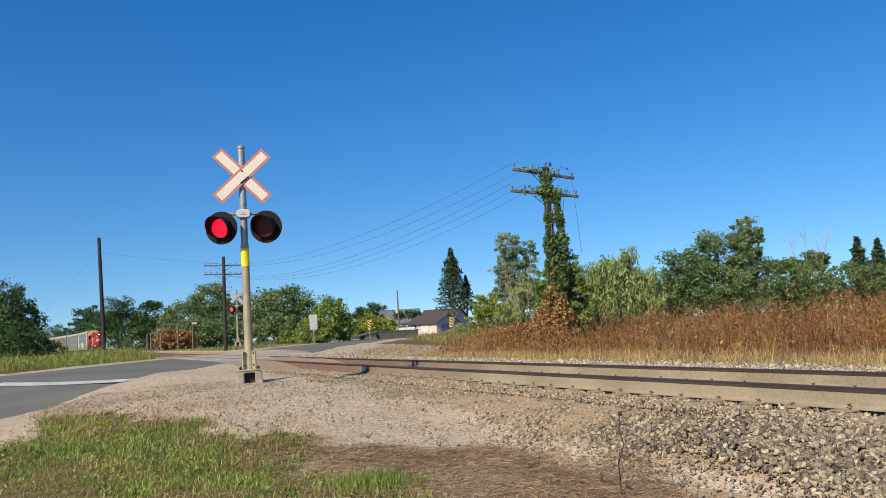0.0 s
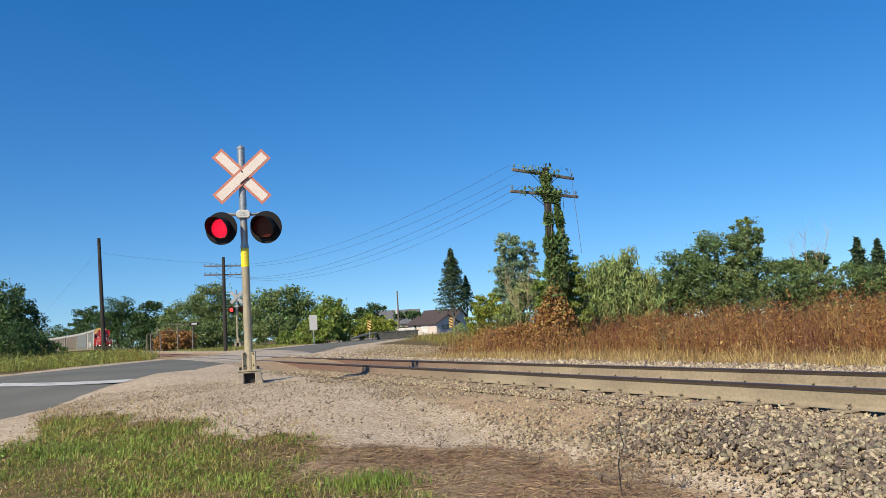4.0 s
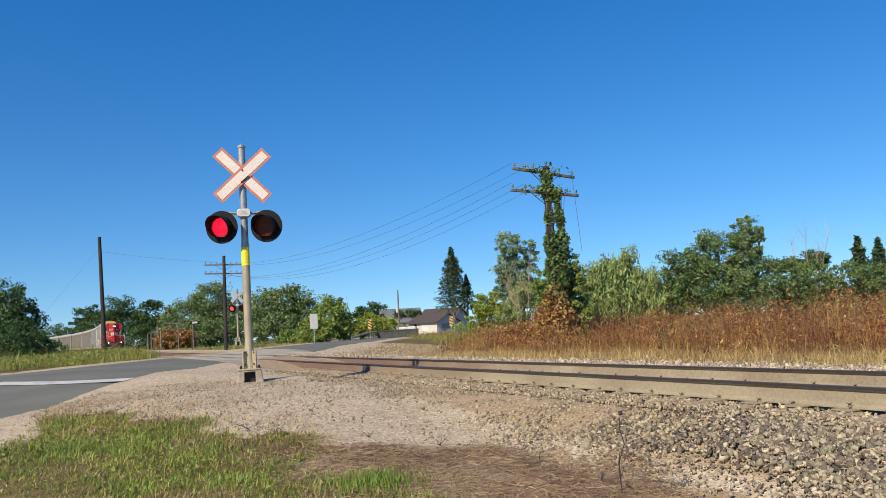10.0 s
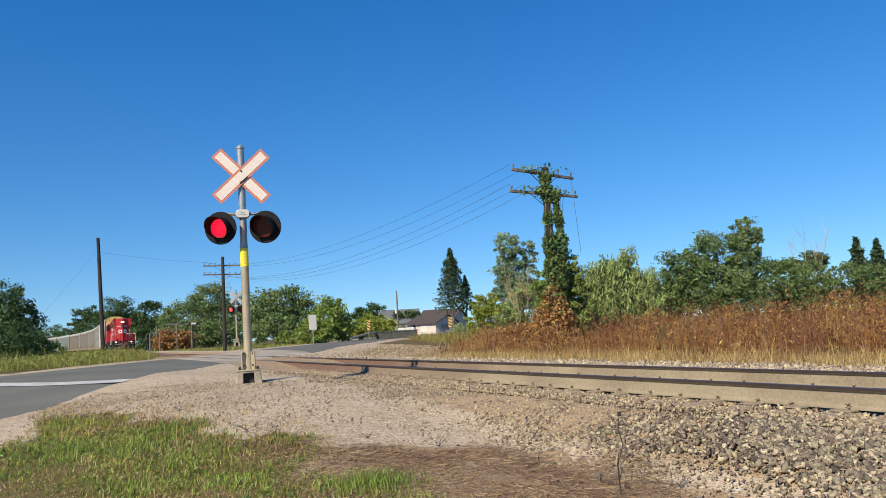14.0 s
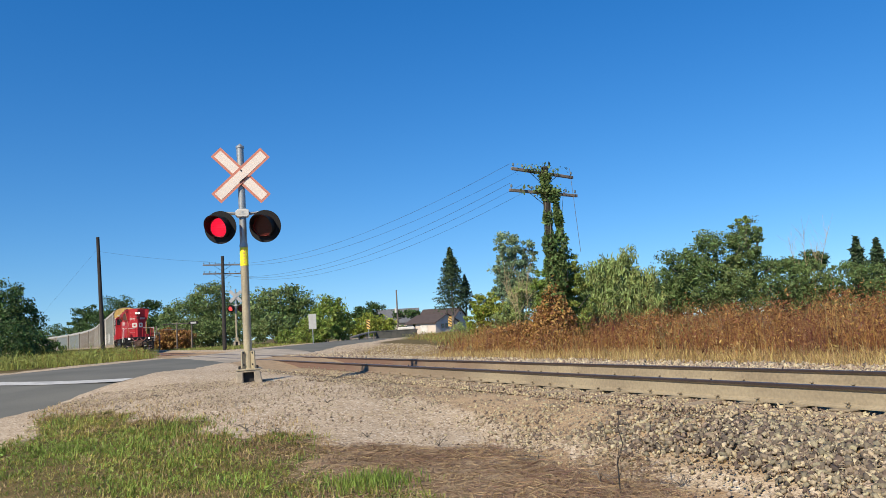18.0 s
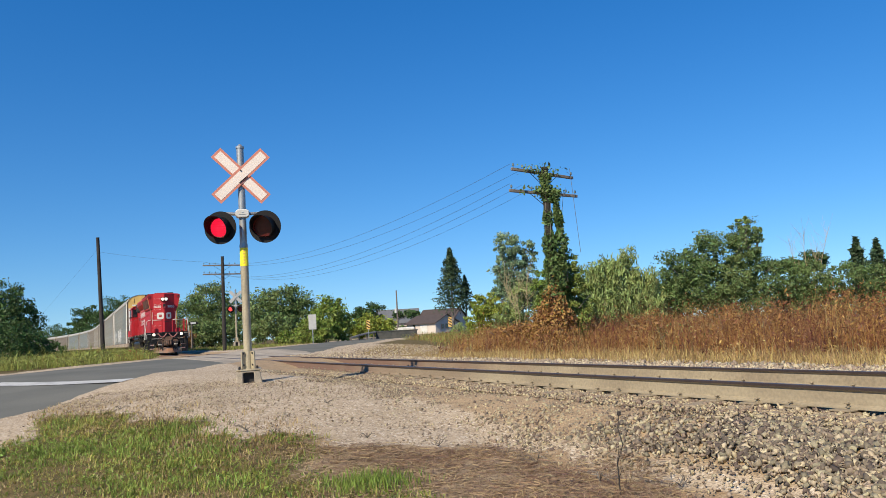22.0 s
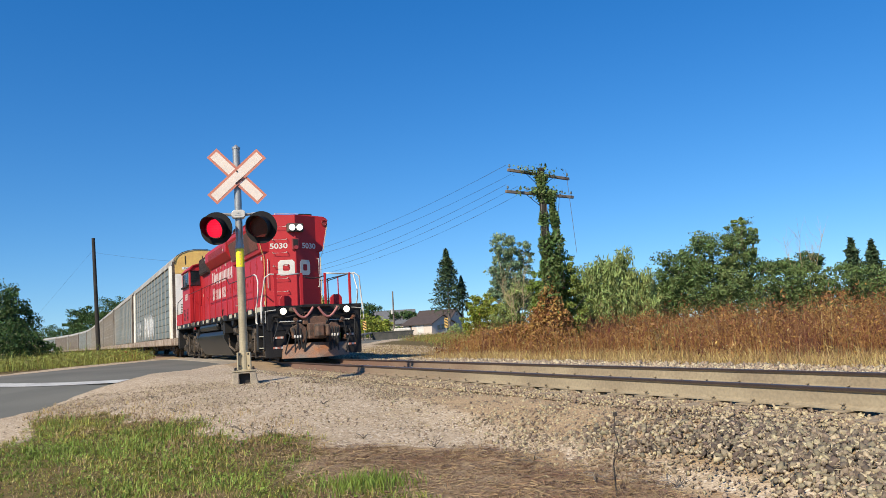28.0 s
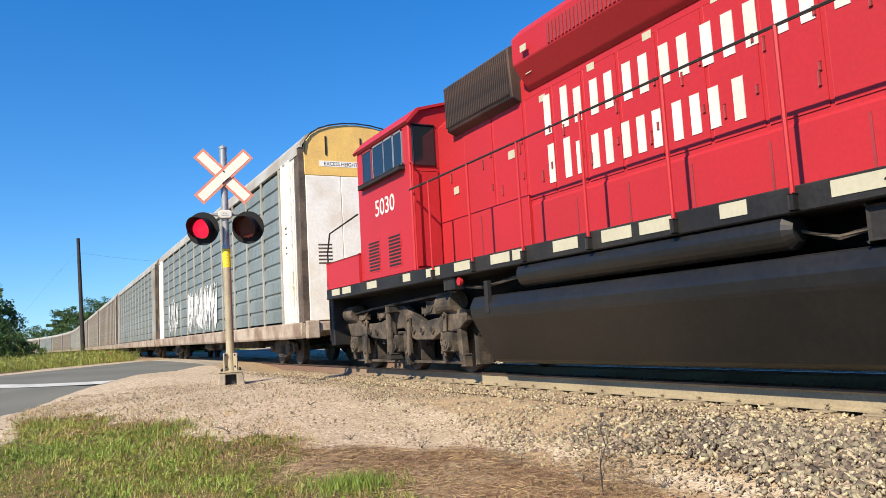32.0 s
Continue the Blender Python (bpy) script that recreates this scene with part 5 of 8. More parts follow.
            for i in range(1, 9):
                share("slot", slot, lv, pose(0, 0, 0.062 * i), "dark louvre slot")
        # window facing forward beside the hood
        bm = bmesh.new()
        box(bm, -13.722, -13.71, 1.02 * k, 1.42 * k, 3.5, 4.2, 0.02)
        part("front_window", bm, M["glass"], cab, "dark window beside the hood")
        bm = bmesh.new()
        box(bm, -13.724, -13.705, 0.98 * k, 1.46 * k, 1.78, 3.4, 0.008)
        part("cab_door", bm, M["red"], cab)
        bm = bmesh.new()
        tube(bm, ((-13.6, 1.5 * k, 1.72), (-13.6, 1.5 * k, 3.5), (-13.72, 1.5 * k, 3.55)), 0.016, 6)
        part("grab_iron", bm, M["red"], cab)
    bm = bmesh.new()
    prism(bm, ((-17.6, 1.7), (-17.6, 2.7), (-17.45, 2.95), (-16.12, 3.1), (-16.12, 1.7)), -0.9, 0.9, "y", 0.03)
    part("short_hood", bm, M["red"], L, "red short nose")
    for k in (-1, 1):
        bm = bmesh.new()
        box(bm, -18.05, -16.12, 1.1 * k, 1.53 * k, 1.7, 2.26, 0.02)
        part("battery_box", bm, M["red"], L, "red side box ahead of the cab")
        bm = bmesh.new()
        tube(bm, ((-18.05, 1.5 * k, 0.6), (-18.08, 1.5 * k, 2.5), (-17.9, 1.5 * k, 2.9), (-16.2, 1.5 * k, 3.05)), 0.018, 6)
        part("handrail", bm, M["dark"], L)
    # walkway handrails
    for k in (-1, 1):
        posts = (-12.9, -11.65, -10.35, -9.04, -7.74, -6.42, -5.14, -4.07, -3.02, -1.98, -0.85, 0.28)
        for x in posts:
            bm = bmesh.new()
            tube(bm, ((x, 1.58 * k, 1.62), (x, 1.58 * k, 3.04 if x < -4 else 2.75)), 0.021, 6)
            st = part("stanchion", bm, M["red"], L, "red handrail stanchion")
            bm = bmesh.new()
            box(bm, x - 0.025, x + 0.025, 1.554 * k, 1.606 * k, 1.5, 1.63, 0.008)
            part("foot", bm, M["black"], st, "black stanchion foot")
        bm = bmesh.new()
        tube(bm, ((-13.6, 1.58 * k, 3.04), (-4.07, 1.58 * k, 3.04), (-3.6, 1.58 * k, 2.77), (0.28, 1.58 * k, 2.74)), 0.017, 6)
        part("handrail", bm, M["rubber"], L, "dark handrail")
        bm = bmesh.new()
        tube(bm, ((0.28, 1.58 * k, 2.74), (0.5, 1.58 * k, 2.74), (0.72, 1.58 * k, 2.68), (0.86, 1.57 * k, 2.5), (0.98, 1.6 * k, 2.2), (0.95, 1.61 * k, 1.95), (0.78, 1.62 * k, 1.7), (0.72, 1.62 * k, 1.3), (0.74, 1.62 * k, 1.22), (0.82, 1.6 * k, 1.2)), 0.024, 8)
        part("handrail", bm, M["white"], L, "white corner handrail", smooth=True)
        bm = bmesh.new()
        tube(bm, ((1.45, 0.38 * k, 2.67), (1.45, 0.8 * k, 2.65), (1.46, 1.35 * k, 2.66), (1.47, 1.5 * k, 2.56), (1.42, 1.53 * k, 2.3), (1.34, 1.6 * k, 1.84), (1.4, 1.62 * k, 1.4), (1.42, 1.62 * k, 1.22), (1.32, 1.6 * k, 1.2)), 0.024, 8)
        part("handrail", bm, M["white"], L, "white corner handrail", smooth=True)
        for y in (0.38, 1.18):
            bm = bmesh.new()
            box(bm, 1.41, 1.48, (y - 0.035) * k, (y + 0.035) * k, 1.7, 2.68, 0.008)
            part("stanchion", bm, M["red"], L, "red end stanchion")
    bm = bmesh.new()
    tube(bm, [(1.45, y, 2.62 - 0.1 * (1 - (y / 0.42) ** 2)) for y in np.linspace(-0.42, 0.42, 9)], 0.02, 6)
    part("safety_chain", bm, M["dark"], L)
    bm = bmesh.new()
    tube(bm, ((-0.7, 1.0, 2.55), (1.4, 1.1, 2.62)), 0.016, 6)
    part("handrail", bm, M["rubber"], L)
    # pilot
    bm = bmesh.new()
    box(bm, 1.36, 1.46, -1.45, 1.45, 0.95, 1.66, 0.015)
    box(bm, 1.36, 1.6, -0.45, 0.45, 1.62, 1.71, 0.015)
    pilot = part("pilot", bm, M["black"], L, "black end plate")
    for k in (-1, 1):
        bm = bmesh.new()
        box(bm, 0.42, 0.68, 1.38 * k, 1.55 * k, 0.42, 1.52, 0.012)
        part("step_post", bm, M["black"], L, "black corner post")
        bm = bmesh.new()
        box(bm, 0.6, 1.32, 1.1 * k, 1.2 * k, 0.3, 1.5, 0.01)
        part("step_back", bm, M["black"], L, "black plate behind the steps")
        bm = bmesh.new()
        box(bm, 1.2, 1.36, 1.3 * k, 1.53 * k, 0.42, 1.52, 0.012)
        part("step_post", bm, M["black"], L, "black corner post")
        for z in (0.45, 0.8, 1.15):
            bm = bmesh.new()
            box(bm, 0.6, 1.3, 1.18 * k, 1.53 * k, z, z + 0.03, 0.004)
            st = part("step", bm, M["black"], L, "black corner step")
            if z < 1.0:
                bm = bmesh.new()
                box(bm, 0.64, 1.26, 1.528 * k, 1.536 * k, z, z + 0.025)
                part("step_edge", bm, M["cream"], st, "pale step edge")
        bm = bmesh.new()
        cyl(bm, (1.45, 1.0 * k, 1.53), (1.58, 1.0 * k, 1.53), 0.15, 0.145, 20)
        dl = part("ditch_light", bm, M["lamp_black"], pilot, "lit ditch light in a black housing")
        bm = bmesh.new()
        disc(bm, (1.585, 1.0 * k, 1.53), (1, 0, 0), 0.1, 0.014, 20)
        part("lamp", bm, M["headlamp"], dl, "lit lamp")
        # red lifting bracket on the deck
        bm = bmesh.new()
        prism(bm, ((0.62 * k, 1.7), (1.0 * k, 1.7), (1.0 * k, 1.92), (0.92 * k, 2.02), (0.72 * k, 2.02), (0.62 * k, 1.92)), 1.1, 1.2, "x", 0.01)
        part("lifting_bracket", bm, M["red"], L, "red bracket on the end deck")
        # hoses
        for i, y in enumerate((0.5, 0.6, 0.7)):
            bm = bmesh.new()
            tube(bm, ((1.5, y * k, 1.1), (1.6, y * k, 0.98), (1.62, (y - 0.02 * i) * k, 0.7), (1.6, (y - 0.08 + 0.03 * i) * k, 0.3), (1.58, (y - 0.05) * k, 0.2)), 0.028, 7)
            h = part("air_hose", bm, M["rubber"], pilot, "black rubber air hose")
            bm = bmesh.new()
            cyl(bm, (1.615, (y - 0.01 * i) * k, 0.8), (1.612, (y - 0.02 * i) * k, 0.72), 0.033, n=8)
            part("hose_tag", bm, M["white"], h)
        bm = bmesh.new()
        tube(bm, [(1.62, (0.08 + 0.62 * i / 12) * k, 1.62 - 0.3 * math.sin(math.pi * i / 12)) for i in range(13)], 0.038, 8)
        part("cable", bm, M["hose"], pilot, "faded pink jumper cable")
        bm = bmesh.new()
        cyl(bm, (1.46, 0.72 * k, 1.56), (1.62, 0.68 * k, 1.58), 0.09, 0.08, 12)
        part("receptacle", bm, M["truck"], pilot)
        bm = bmesh.new()
        tube(bm, ((1.46, 0.45 * k, 1.2), (1.54, 0.45 * k, 1.22), (1.54, 1.1 * k, 1.22), (1.46, 1.1 * k, 1.2)), 0.015, 6)
        tube(bm, ((1.4, 1.5 * k, 1.2), (1.5, 1.52 * k, 1.55), (1.5, 1.2 * k, 1.58)), 0.016, 6)
        part("cut_lever", bm, M["white"], pilot, "white uncoupling lever")
        for z in (0.72, 0.42):
            bm = bmesh.new()
            box(bm, 1.445, 1.45, 0.98 * k, 1.3 * k, z, z + 0.06)
            band = part("stripe", bm, M["sign_red"], pilot, "red and white reflective strip")
            for y in (1.03, 1.2):
                bm = bmesh.new()
                box(bm, 1.451, 1.454, (y - 0.02) * k, (y + 0.04) * k, z, z + 0.06)
                part("patch", bm, M["white"], pilot, "white reflective patch")
    # pipes, glad hands and rusty fittings crowded round the coupler
    for i, (y, z, r) in enumerate(((-0.86, 0.92, 0.05), (-0.62, 1.26, 0.07), (-0.3, 1.44, 0.06), (0.3, 1.3, 0.08), (0.62, 1.06, 0.09), (0.86, 1.24, 0.06), (1.06, 0.96, 0.08), (1.22, 1.3, 0.05), (0.5, 0.66, 0.07), (-1.2, 1.3, 0.05), (0.95, 0.7, 0.06), (-0.45, 0.62, 0.06))):
        bm = bmesh.new()
        cyl(bm, (1.44, y, z), (1.56 + 0.03 * (i % 3), y, z), r, r * 0.8, 10)
        box(bm, 1.45, 1.53, y - r * 1.5, y + r * 1.3, z - r * 1.7, z - r * 0.6, 0.01)
        part("fitting", bm, M["rust"] if i % 3 else M["black"], pilot, "grimy pipe fitting")
        bm = bmesh.new()
        tube(bm, ((1.52, y, z), (1.62, y + 0.03, z - 0.12), (1.63, y + 0.06 * (i % 3 - 1), z - 0.4), (1.57, y + 0.12 * (i % 3 - 1), max(0.2, z - 0.65))), 0.02, 6)
        part("air_hose", bm, M["rubber"], pilot, "black rubber air hose")
    for k in (-1, 1):
        bm = bmesh.new()
        tube(bm, ((1.5, 0.2 * k, 1.5), (1.58, 0.5 * k, 1.42), (1.56, 0.85 * k, 1.36), (1.5, 1.3 * k, 1.4)), 0.026, 6)
        tube(bm, ((1.5, 1.3 * k, 1.4), (1.5, 1.36 * k, 1.0), (1.5, 1.34 * k, 0.6)), 0.022, 6)
        part("brake_pipe", bm, M["black"], pilot)
        bm = bmesh.new()
        prism(bm, ((0.34 * k, 0.62), (0.74 * k, 0.7), (0.78 * k, 1.02), (0.5 * k, 1.16), (0.3 * k, 1.0)), 1.46, 1.6, "x", 0.015)
        part("bracket", bm, M["coupler"], pilot, "grimy end bracket")
    # plough and coupler
    for k in (-1, 1):
        bm = bmesh.new()
        vs = [[bm.verts.new(p) for p in ((1.46, 1.0 * k, 0.52), (1.56, 0.0, 0.56))], [bm.verts.new(p) for p in ((1.56, 1.05 * k, 0.12), (1.86, 0.0, 0.1))], [bm.verts.new(p) for p in ((1.4, 1.05 * k, 0.12), (1.4, 0.0, 0.1))]]
        for ra, rb in zip(vs, vs[1:]):
            bm.faces.new((ra[0], rb[0], rb[1], ra[1]))
        bm.faces.new((vs[2][0], vs[0][0], vs[0][1], vs[2][1]))
        bm.faces.new((vs[0][0], vs[2][0], vs[1][0]))
        bmesh.ops.recalc_face_normals(bm, faces=bm.faces)
        part("plough", bm, M["plough"], pilot, "scraped and rusty snow plough blade")
        bm = bmesh.new()
        box(bm, 1.32, 1.44, 0.9 * k, 1.5 * k, 0.17, 1.0, 0.015)
        part("side_plate", bm, M["black"], pilot, "black lower side plate")
        bm = bmesh.new()
        box(bm, 1.4, 1.52, 0.34 * k, 0.52 * k, 0.5, 1.3, 0.02)
        cyl(bm, (1.5, 0.3 * k, 1.4), (1.62, 0.3 * k, 1.4), 0.07, n=10)
        tube(bm, ((1.5, 0.25 * k, 1.05), (1.7, 0.35 * k, 0.7), (1.68, 0.42 * k, 0.3)), 0.03, 6)
        part("draft_bracket", bm, M["black"], pilot)
    bm = bmesh.new()
    box(bm, 1.3, 2.0, -0.12, 0.12, 0.78, 1.02, 0.03)
    box(bm, 1.95, 2.3, -0.2, 0.06, 0.7, 1.1, 0.05)
    box(bm, 2.05, 2.38, 0.08, 0.2, 0.72, 1.08, 0.04)
    box(bm, 1.4, 1.75, -0.28, 0.28, 0.66, 1.14, 0.03)
    part("coupler", bm, M["coupler"], L, "grimy knuckle coupler")
    bm = bmesh.new()
    box(bm, 1.46, 1.6, -0.4, 0.4, 1.1, 1.35, 0.02)
    box(bm, 1.45, 1.55, 0.35, 0.62, 0.55, 1.05, 0.02)
    box(bm, 1.45, 1.52, -0.45, -0.3, 0.6, 1.2, 0.02)
    part("draft_gear", bm, M["coupler"], pilot)
    bm = bmesh.new()
    box(bm, -18.9, -18.0, -0.14, 0.14, 0.76, 1.02, 0.03)
    box(bm, -18.2, -18.0, -1.45, 1.45, 0.5, 1.55, 0.02)
    part("rear_coupler", bm, M["black"], L)
    # fuel tank, reservoir, piping
    bm = bmesh.new()
    prism(bm, ((-0.95, 0.17), (-1.12, 0.22), (-1.46, 0.86), (-1.48, 1.0), (-1.4, 1.15), (1.4, 1.15), (1.48, 1.0), (1.46, 0.86), (1.12, 0.22), (0.95, 0.17)), -12.0, -5.45, "x", 0.02)
    tank = part("fuel_tank", bm, M["tank"], L, "oily black fuel tank")
    for k in (-1, 1):
        bm = bmesh.new()
        cyl(bm, (-10.6, 1.38 * k, 1.36), (-6.6, 1.38 * k, 1.36), 0.165, n=20)
        for s, e in ((-1, -10.6), (1, -6.6)):
            cyl(bm, (e, 1.38 * k, 1.36), (e + 0.07 * s, 1.38 * k, 1.36), 0.165, 0.1, 20)
        part("air_reservoir", bm, M["tank"], L, "black air reservoir")
        bm = bmesh.new()
        box(bm, -5.3, -4.95, 1.2 * k, 1.5 * k, 1.05, 1.5, 0.02)
        box(bm, -5.9, -5.45, 1.25 * k, 1.45 * k, 1.18, 1.45, 0.02)
        cyl(bm, (-5.5, 1.35 * k, 1.2), (-5.2, 1.35 * k, 1.2), 0.1, n=10)
        part("filter_box", bm, M["black"], L)
        bm = bmesh.new()
        tube(bm, ((-5.3, 1.3 * k, 0.95), (-5.1, 1.32 * k, 0.55), (-4.6, 1.2 * k, 0.35)), 0.04, 8)
        part("pipe", bm, M["truck"], L)
        bm = bmesh.new()
        tube(bm, ((-6.6, 1.36 * k, 1.36), (-6.2, 1.36 * k, 1.25), (-5.8, 1.3 * k, 1.32), (-5.3, 1.3 * k, 1.28)), 0.025, 6)
        part("pipe", bm, M["truck"], L)
        bm = bmesh.new()
        tube(bm, ((-12.6, 1.3 * k, 1.35), (-11.8, 1.34 * k, 1.28), (-10.7, 1.36 * k, 1.36)), 0.025, 6)
        part("pipe", bm, M["truck"], L)
        bm = bmesh.new()
        box(bm, -12.7, -12.35, 1.3 * k, 1.5 * k, 1.3, 1.5, 0.01)
        part("valve_box", bm, M["black"], L)
        bm = bmesh.new()
        box(bm, -11.55, -11.45, 1.42 * k, 1.48 * k, 0.9, 1.35)
        part("tank_bracket", bm, M["black"], L)
    for k in (-1, 1):
        for x0, x1 in ((-4.75, -4.2), (-4.1, -3.35)):
            bm = bmesh.new()
            tube(bm, ((x0, 1.1 * k, 2.02), (x0, 1.15 * k, 2.03), (x1, 1.15 * k, 2.03), (x1, 1.1 * k, 2.02)), 0.013, 6)
            part("grab_iron", bm, M["cream"], L, "cream grab iron")
        bm = bmesh.new()
        tube(bm, ((-5.55, 1.46 * k, 1.95), (-5.55, 1.5 * k, 1.5), (-5.5, 1.45 * k, 1.15)), 0.035, 8)
        box(bm, -5.66, -5.42, 1.4 * k, 1.55 * k, 1.42, 1.6, 0.015)
        part("drain_pipe", bm, M["black"], L, "black drain pipe over the tank")
        bm = bmesh.new()
        prism(bm, ((-3.8, 1.52), (-3.35, 1.52), (-3.42, 1.32), (-3.7, 1.25)), 1.36 * k, 1.5 * k, "y", 0.01)
        part("sill_bracket", bm, M["black"], L)
        for x, z, y in ((-1.25, 3.36, 0.9595), (-0.98, 1.86, 0.954), (-4.6, 2.2, 0.954), (-11.5, 3.1, 0.9595), (-13.2, 2.9, 0.957)):
            bm = bmesh.new()
            box(bm, x, x + 0.17, y * k, (y + 0.004) * k, z, z + 0.12)
            part("data_plate", bm, M["cream"], hood, "small cream plate")
        for i in range(24):
            x = -1.3 - 0.52 * i
            bm = bmesh.new()
            box(bm, x - 0.012, x + 0.012, 0.958 * k, 0.972 * k, 2.62 + 0.5 * (i % 2), 2.76 + 0.5 * (i % 2), 0.004)
            part("hinge", bm, M["red_dull"], hood)
    bm = bmesh.new()
    disc(bm, (-12.2, -1.5, 1.4), (0, 1, 0), 0.06, 0.05, 12)
    part("fuel_cutoff", bm, M["red"], L, "red emergency knob")
    wheels = []
    for x in (-2.07, -15.33):
        t, w = six_wheel_truck(L, x)
        wheels += w
    return L, wheels


# ---- autorack cars ----
RACK_L = 13.45


def build_rack(panel, label, yellow_end=True, scrawl=False, bay_mat=None):
    R = thing("autorack_car", pose(0, 0, 0), label, "rail car", "autoracks in the train")
    bay_mat = bay_mat or M["rack_post"]
    bm = bmesh.new()
    box(bm, -RACK_L, RACK_L, -0.5, 0.5, 0.75, 1.05)
    for k in (-1, 1):
        prism(bm, ((1.36 * k, 0.72), (1.5 * k, 0.68), (1.53 * k, 0.74), (1.53 * k, 1.06), (1.36 * k, 1.1)), -RACK_L + 0.2, RACK_L - 0.2, "x", 0.01)
    box(bm, -RACK_L, RACK_L, -1.45, 1.45, 1.0, 1.08)
    frame_part = part("side_sill", bm, M["rack_frame"], R, "grimy buff frame and side sill")
    roof = []
    for a in np.linspace(0, math.pi, 13):
        roof.append((-1.47 * math.cos(a), 5.18 + 0.8 * math.sin(a) ** 0.75))
    bm = bmesh.new()
    prism(bm, roof + [(1.42, 5.16)] + [(y * 0.97, z - 0.06) for y, z in roof[::-1]][1:-1] + [(-1.42, 5.16)], -RACK_L + 0.12, RACK_L - 0.12, "x")
    top = part("roof", bm, M["rack_post"], R, "pale arched roof")
    # ribbed side panels between posts
    n = 12
    x0, wide = -RACK_L + 2.0, (2 * RACK_L - 4.0) / 12
    prof = []
    for i in range(10):
        z = 1.14 + 0.4 * i
        prof += [(1.44, z), (1.44, z + 0.3), (1.40, z + 0.33), (1.40, z + 0.37)]
    bm = bmesh.new()
    for sgn in (1,):
        va = [bm.verts.new((0.03, y, z)) for y, z in prof]
        vb = [bm.verts.new((wide - 0.03, y, z)) for y, z in prof]
        for i in range(len(prof) - 1):
            bm.faces.new((va[i], va[i + 1], vb[i + 1], vb[i]))
        for i in range(10):
            for j in range(3):
                x = wide * (j + 1) / 4
                box(bm, x - 0.012, x + 0.012, 1.44, 1.446, prof[4 * i][1] + 0.02, prof[4 * i + 1][1] - 0.02)
    first = part("side_panel", bm, panel, R, "ribbed galvanised side panel")
    bm = bmesh.new()
    box(bm, -0.04, 0.04, 1.43, 1.485, 1.06, 5.2, 0.008)
    post = part("post", bm, M["rack_post"], R, "pale vertical post")
    first.matrix_basis, post.matrix_basis = pose(x0, 0, 0), pose(x0, 0, 0)
    for k in (0, 1):
        for i in range(n + 1):
            if i < n and (i or k):
                share("side_panel", first, R, pose(x0 + wide * (i + k), 0, 0, 0, 0, 180 * k))
            if i or k:
                share("post", post, R, pose(x0 + wide * i, 0, 0, 0, 0, 180 * k))
    # end bays with ladders, and the doors
    for e in (-1, 1):
        xe = e * RACK_L
        for k in (-1, 1):
            bm = bmesh.new()
            a, b = sorted((xe - 1.95 * e, xe - 0.1 * e))
            box(bm, a, b, 1.38 * k, 1.44 * k, 1.08, 5.2)
            bay = part("end_bay", bm, bay_mat, R, "pale end bay")
            for x in (0.98, 1.2, 1.62):
                bm = bmesh.new()
                box(bm, *sorted((xe - (x + 0.07) * e, xe - x * e)), 1.441 * k, 1.5 * k, 1.08, 5.2)
                part("bay_post", bm, bay_mat, bay)
            # solid strip whose dark colour stands in for a shaded gap
            bm = bmesh.new()
            box(bm, *sorted((xe - 0.6 * e, xe - 0.09 * e)), 1.36 * k, 1.452 * k, 1.07, 5.22)
            box(bm, *sorted((xe - 0.13 * e, xe - 0.02 * e)), 1.36 * k, 1.5 * k, 1.07, 5.3, 0.015)
            part("corner_post", bm, M["corner_recess_dark"], R, "dark corner strip coloured as a shaded recess")
            bm = bmesh.new()
            for x in (0.62, 0.96):
                box(bm, *sorted((xe - (x + 0.03) * e, xe - x * e)), 1.47 * k, 1.51 * k, 1.1, 5.1)
            for i in range(11):
                tube(bm, ((xe - 0.62 * e, 1.5 * k, 1.3 + 0.35 * i), (xe - 0.98 * e, 1.5 * k, 1.3 + 0.35 * i)), 0.012, 5)
            part("ladder", bm, bay_mat, bay, "pale ladder")
            bm = bmesh.new()
            for z in (3.0, 3.5):
                box(bm, *sorted((xe - 1.75 * e, xe - 1.35 * e)), 1.441 * k, 1.444 * k, z, z + 0.06)
                box(bm, *sorted((xe - 1.75 * e, xe - 1.45 * e)), 1.441 * k, 1.444 * k, z - 0.14, z - 0.1)
            tagged(part("stencil", bm, M["truck"], bay), "small unreadable stencil bars", kind="stuff")
        bm = bmesh.new()
        a, b = sorted((xe, xe - 0.1 * e))
        for y0, y1 in ((-1.36, -0.46), (-0.45, 0.45), (0.46, 1.36)):
            bm = bmesh.new()
            box(bm, a, b, y0, y1, 1.1, 4.62, 0.01)
            part("end_door", bm, M["rack_white"], R, "white folding end door")
        bm = bmesh.new()
        cap = [(-1.37, 4.63)] + [(y * 0.94, z - 0.02) for y, z in roof] + [(1.37, 4.63)]
        prism(bm, cap, a, b, "x", 0.01)
        cp = part("end_cap", bm, M["yellow"] if yellow_end else M["rack_white"], R, "yellow upper end panel")
        bm = bmesh.new()
        for y in (-0.82, 0.1, 0.85):
            box(bm, *sorted((xe + 0.001 * e, xe + 0.02 * e)), y - 0.02, y + 0.02, 5.15, 5.62)
        tube(bm, [(xe + 0.03 * e, y * 0.95, z + 0.01) for y, z in roof], 0.02, 5)
        part("rib", bm, M["dark"], cp)
        if yellow_end:
            bm = bmesh.new()
            box(bm, *sorted((xe + 0.001 * e, xe + 0.004 * e)), -1.0, 0.42, 4.86, 5.0)
            nm = part("notice", bm, M["rack_white"], cp, "white notice strip")
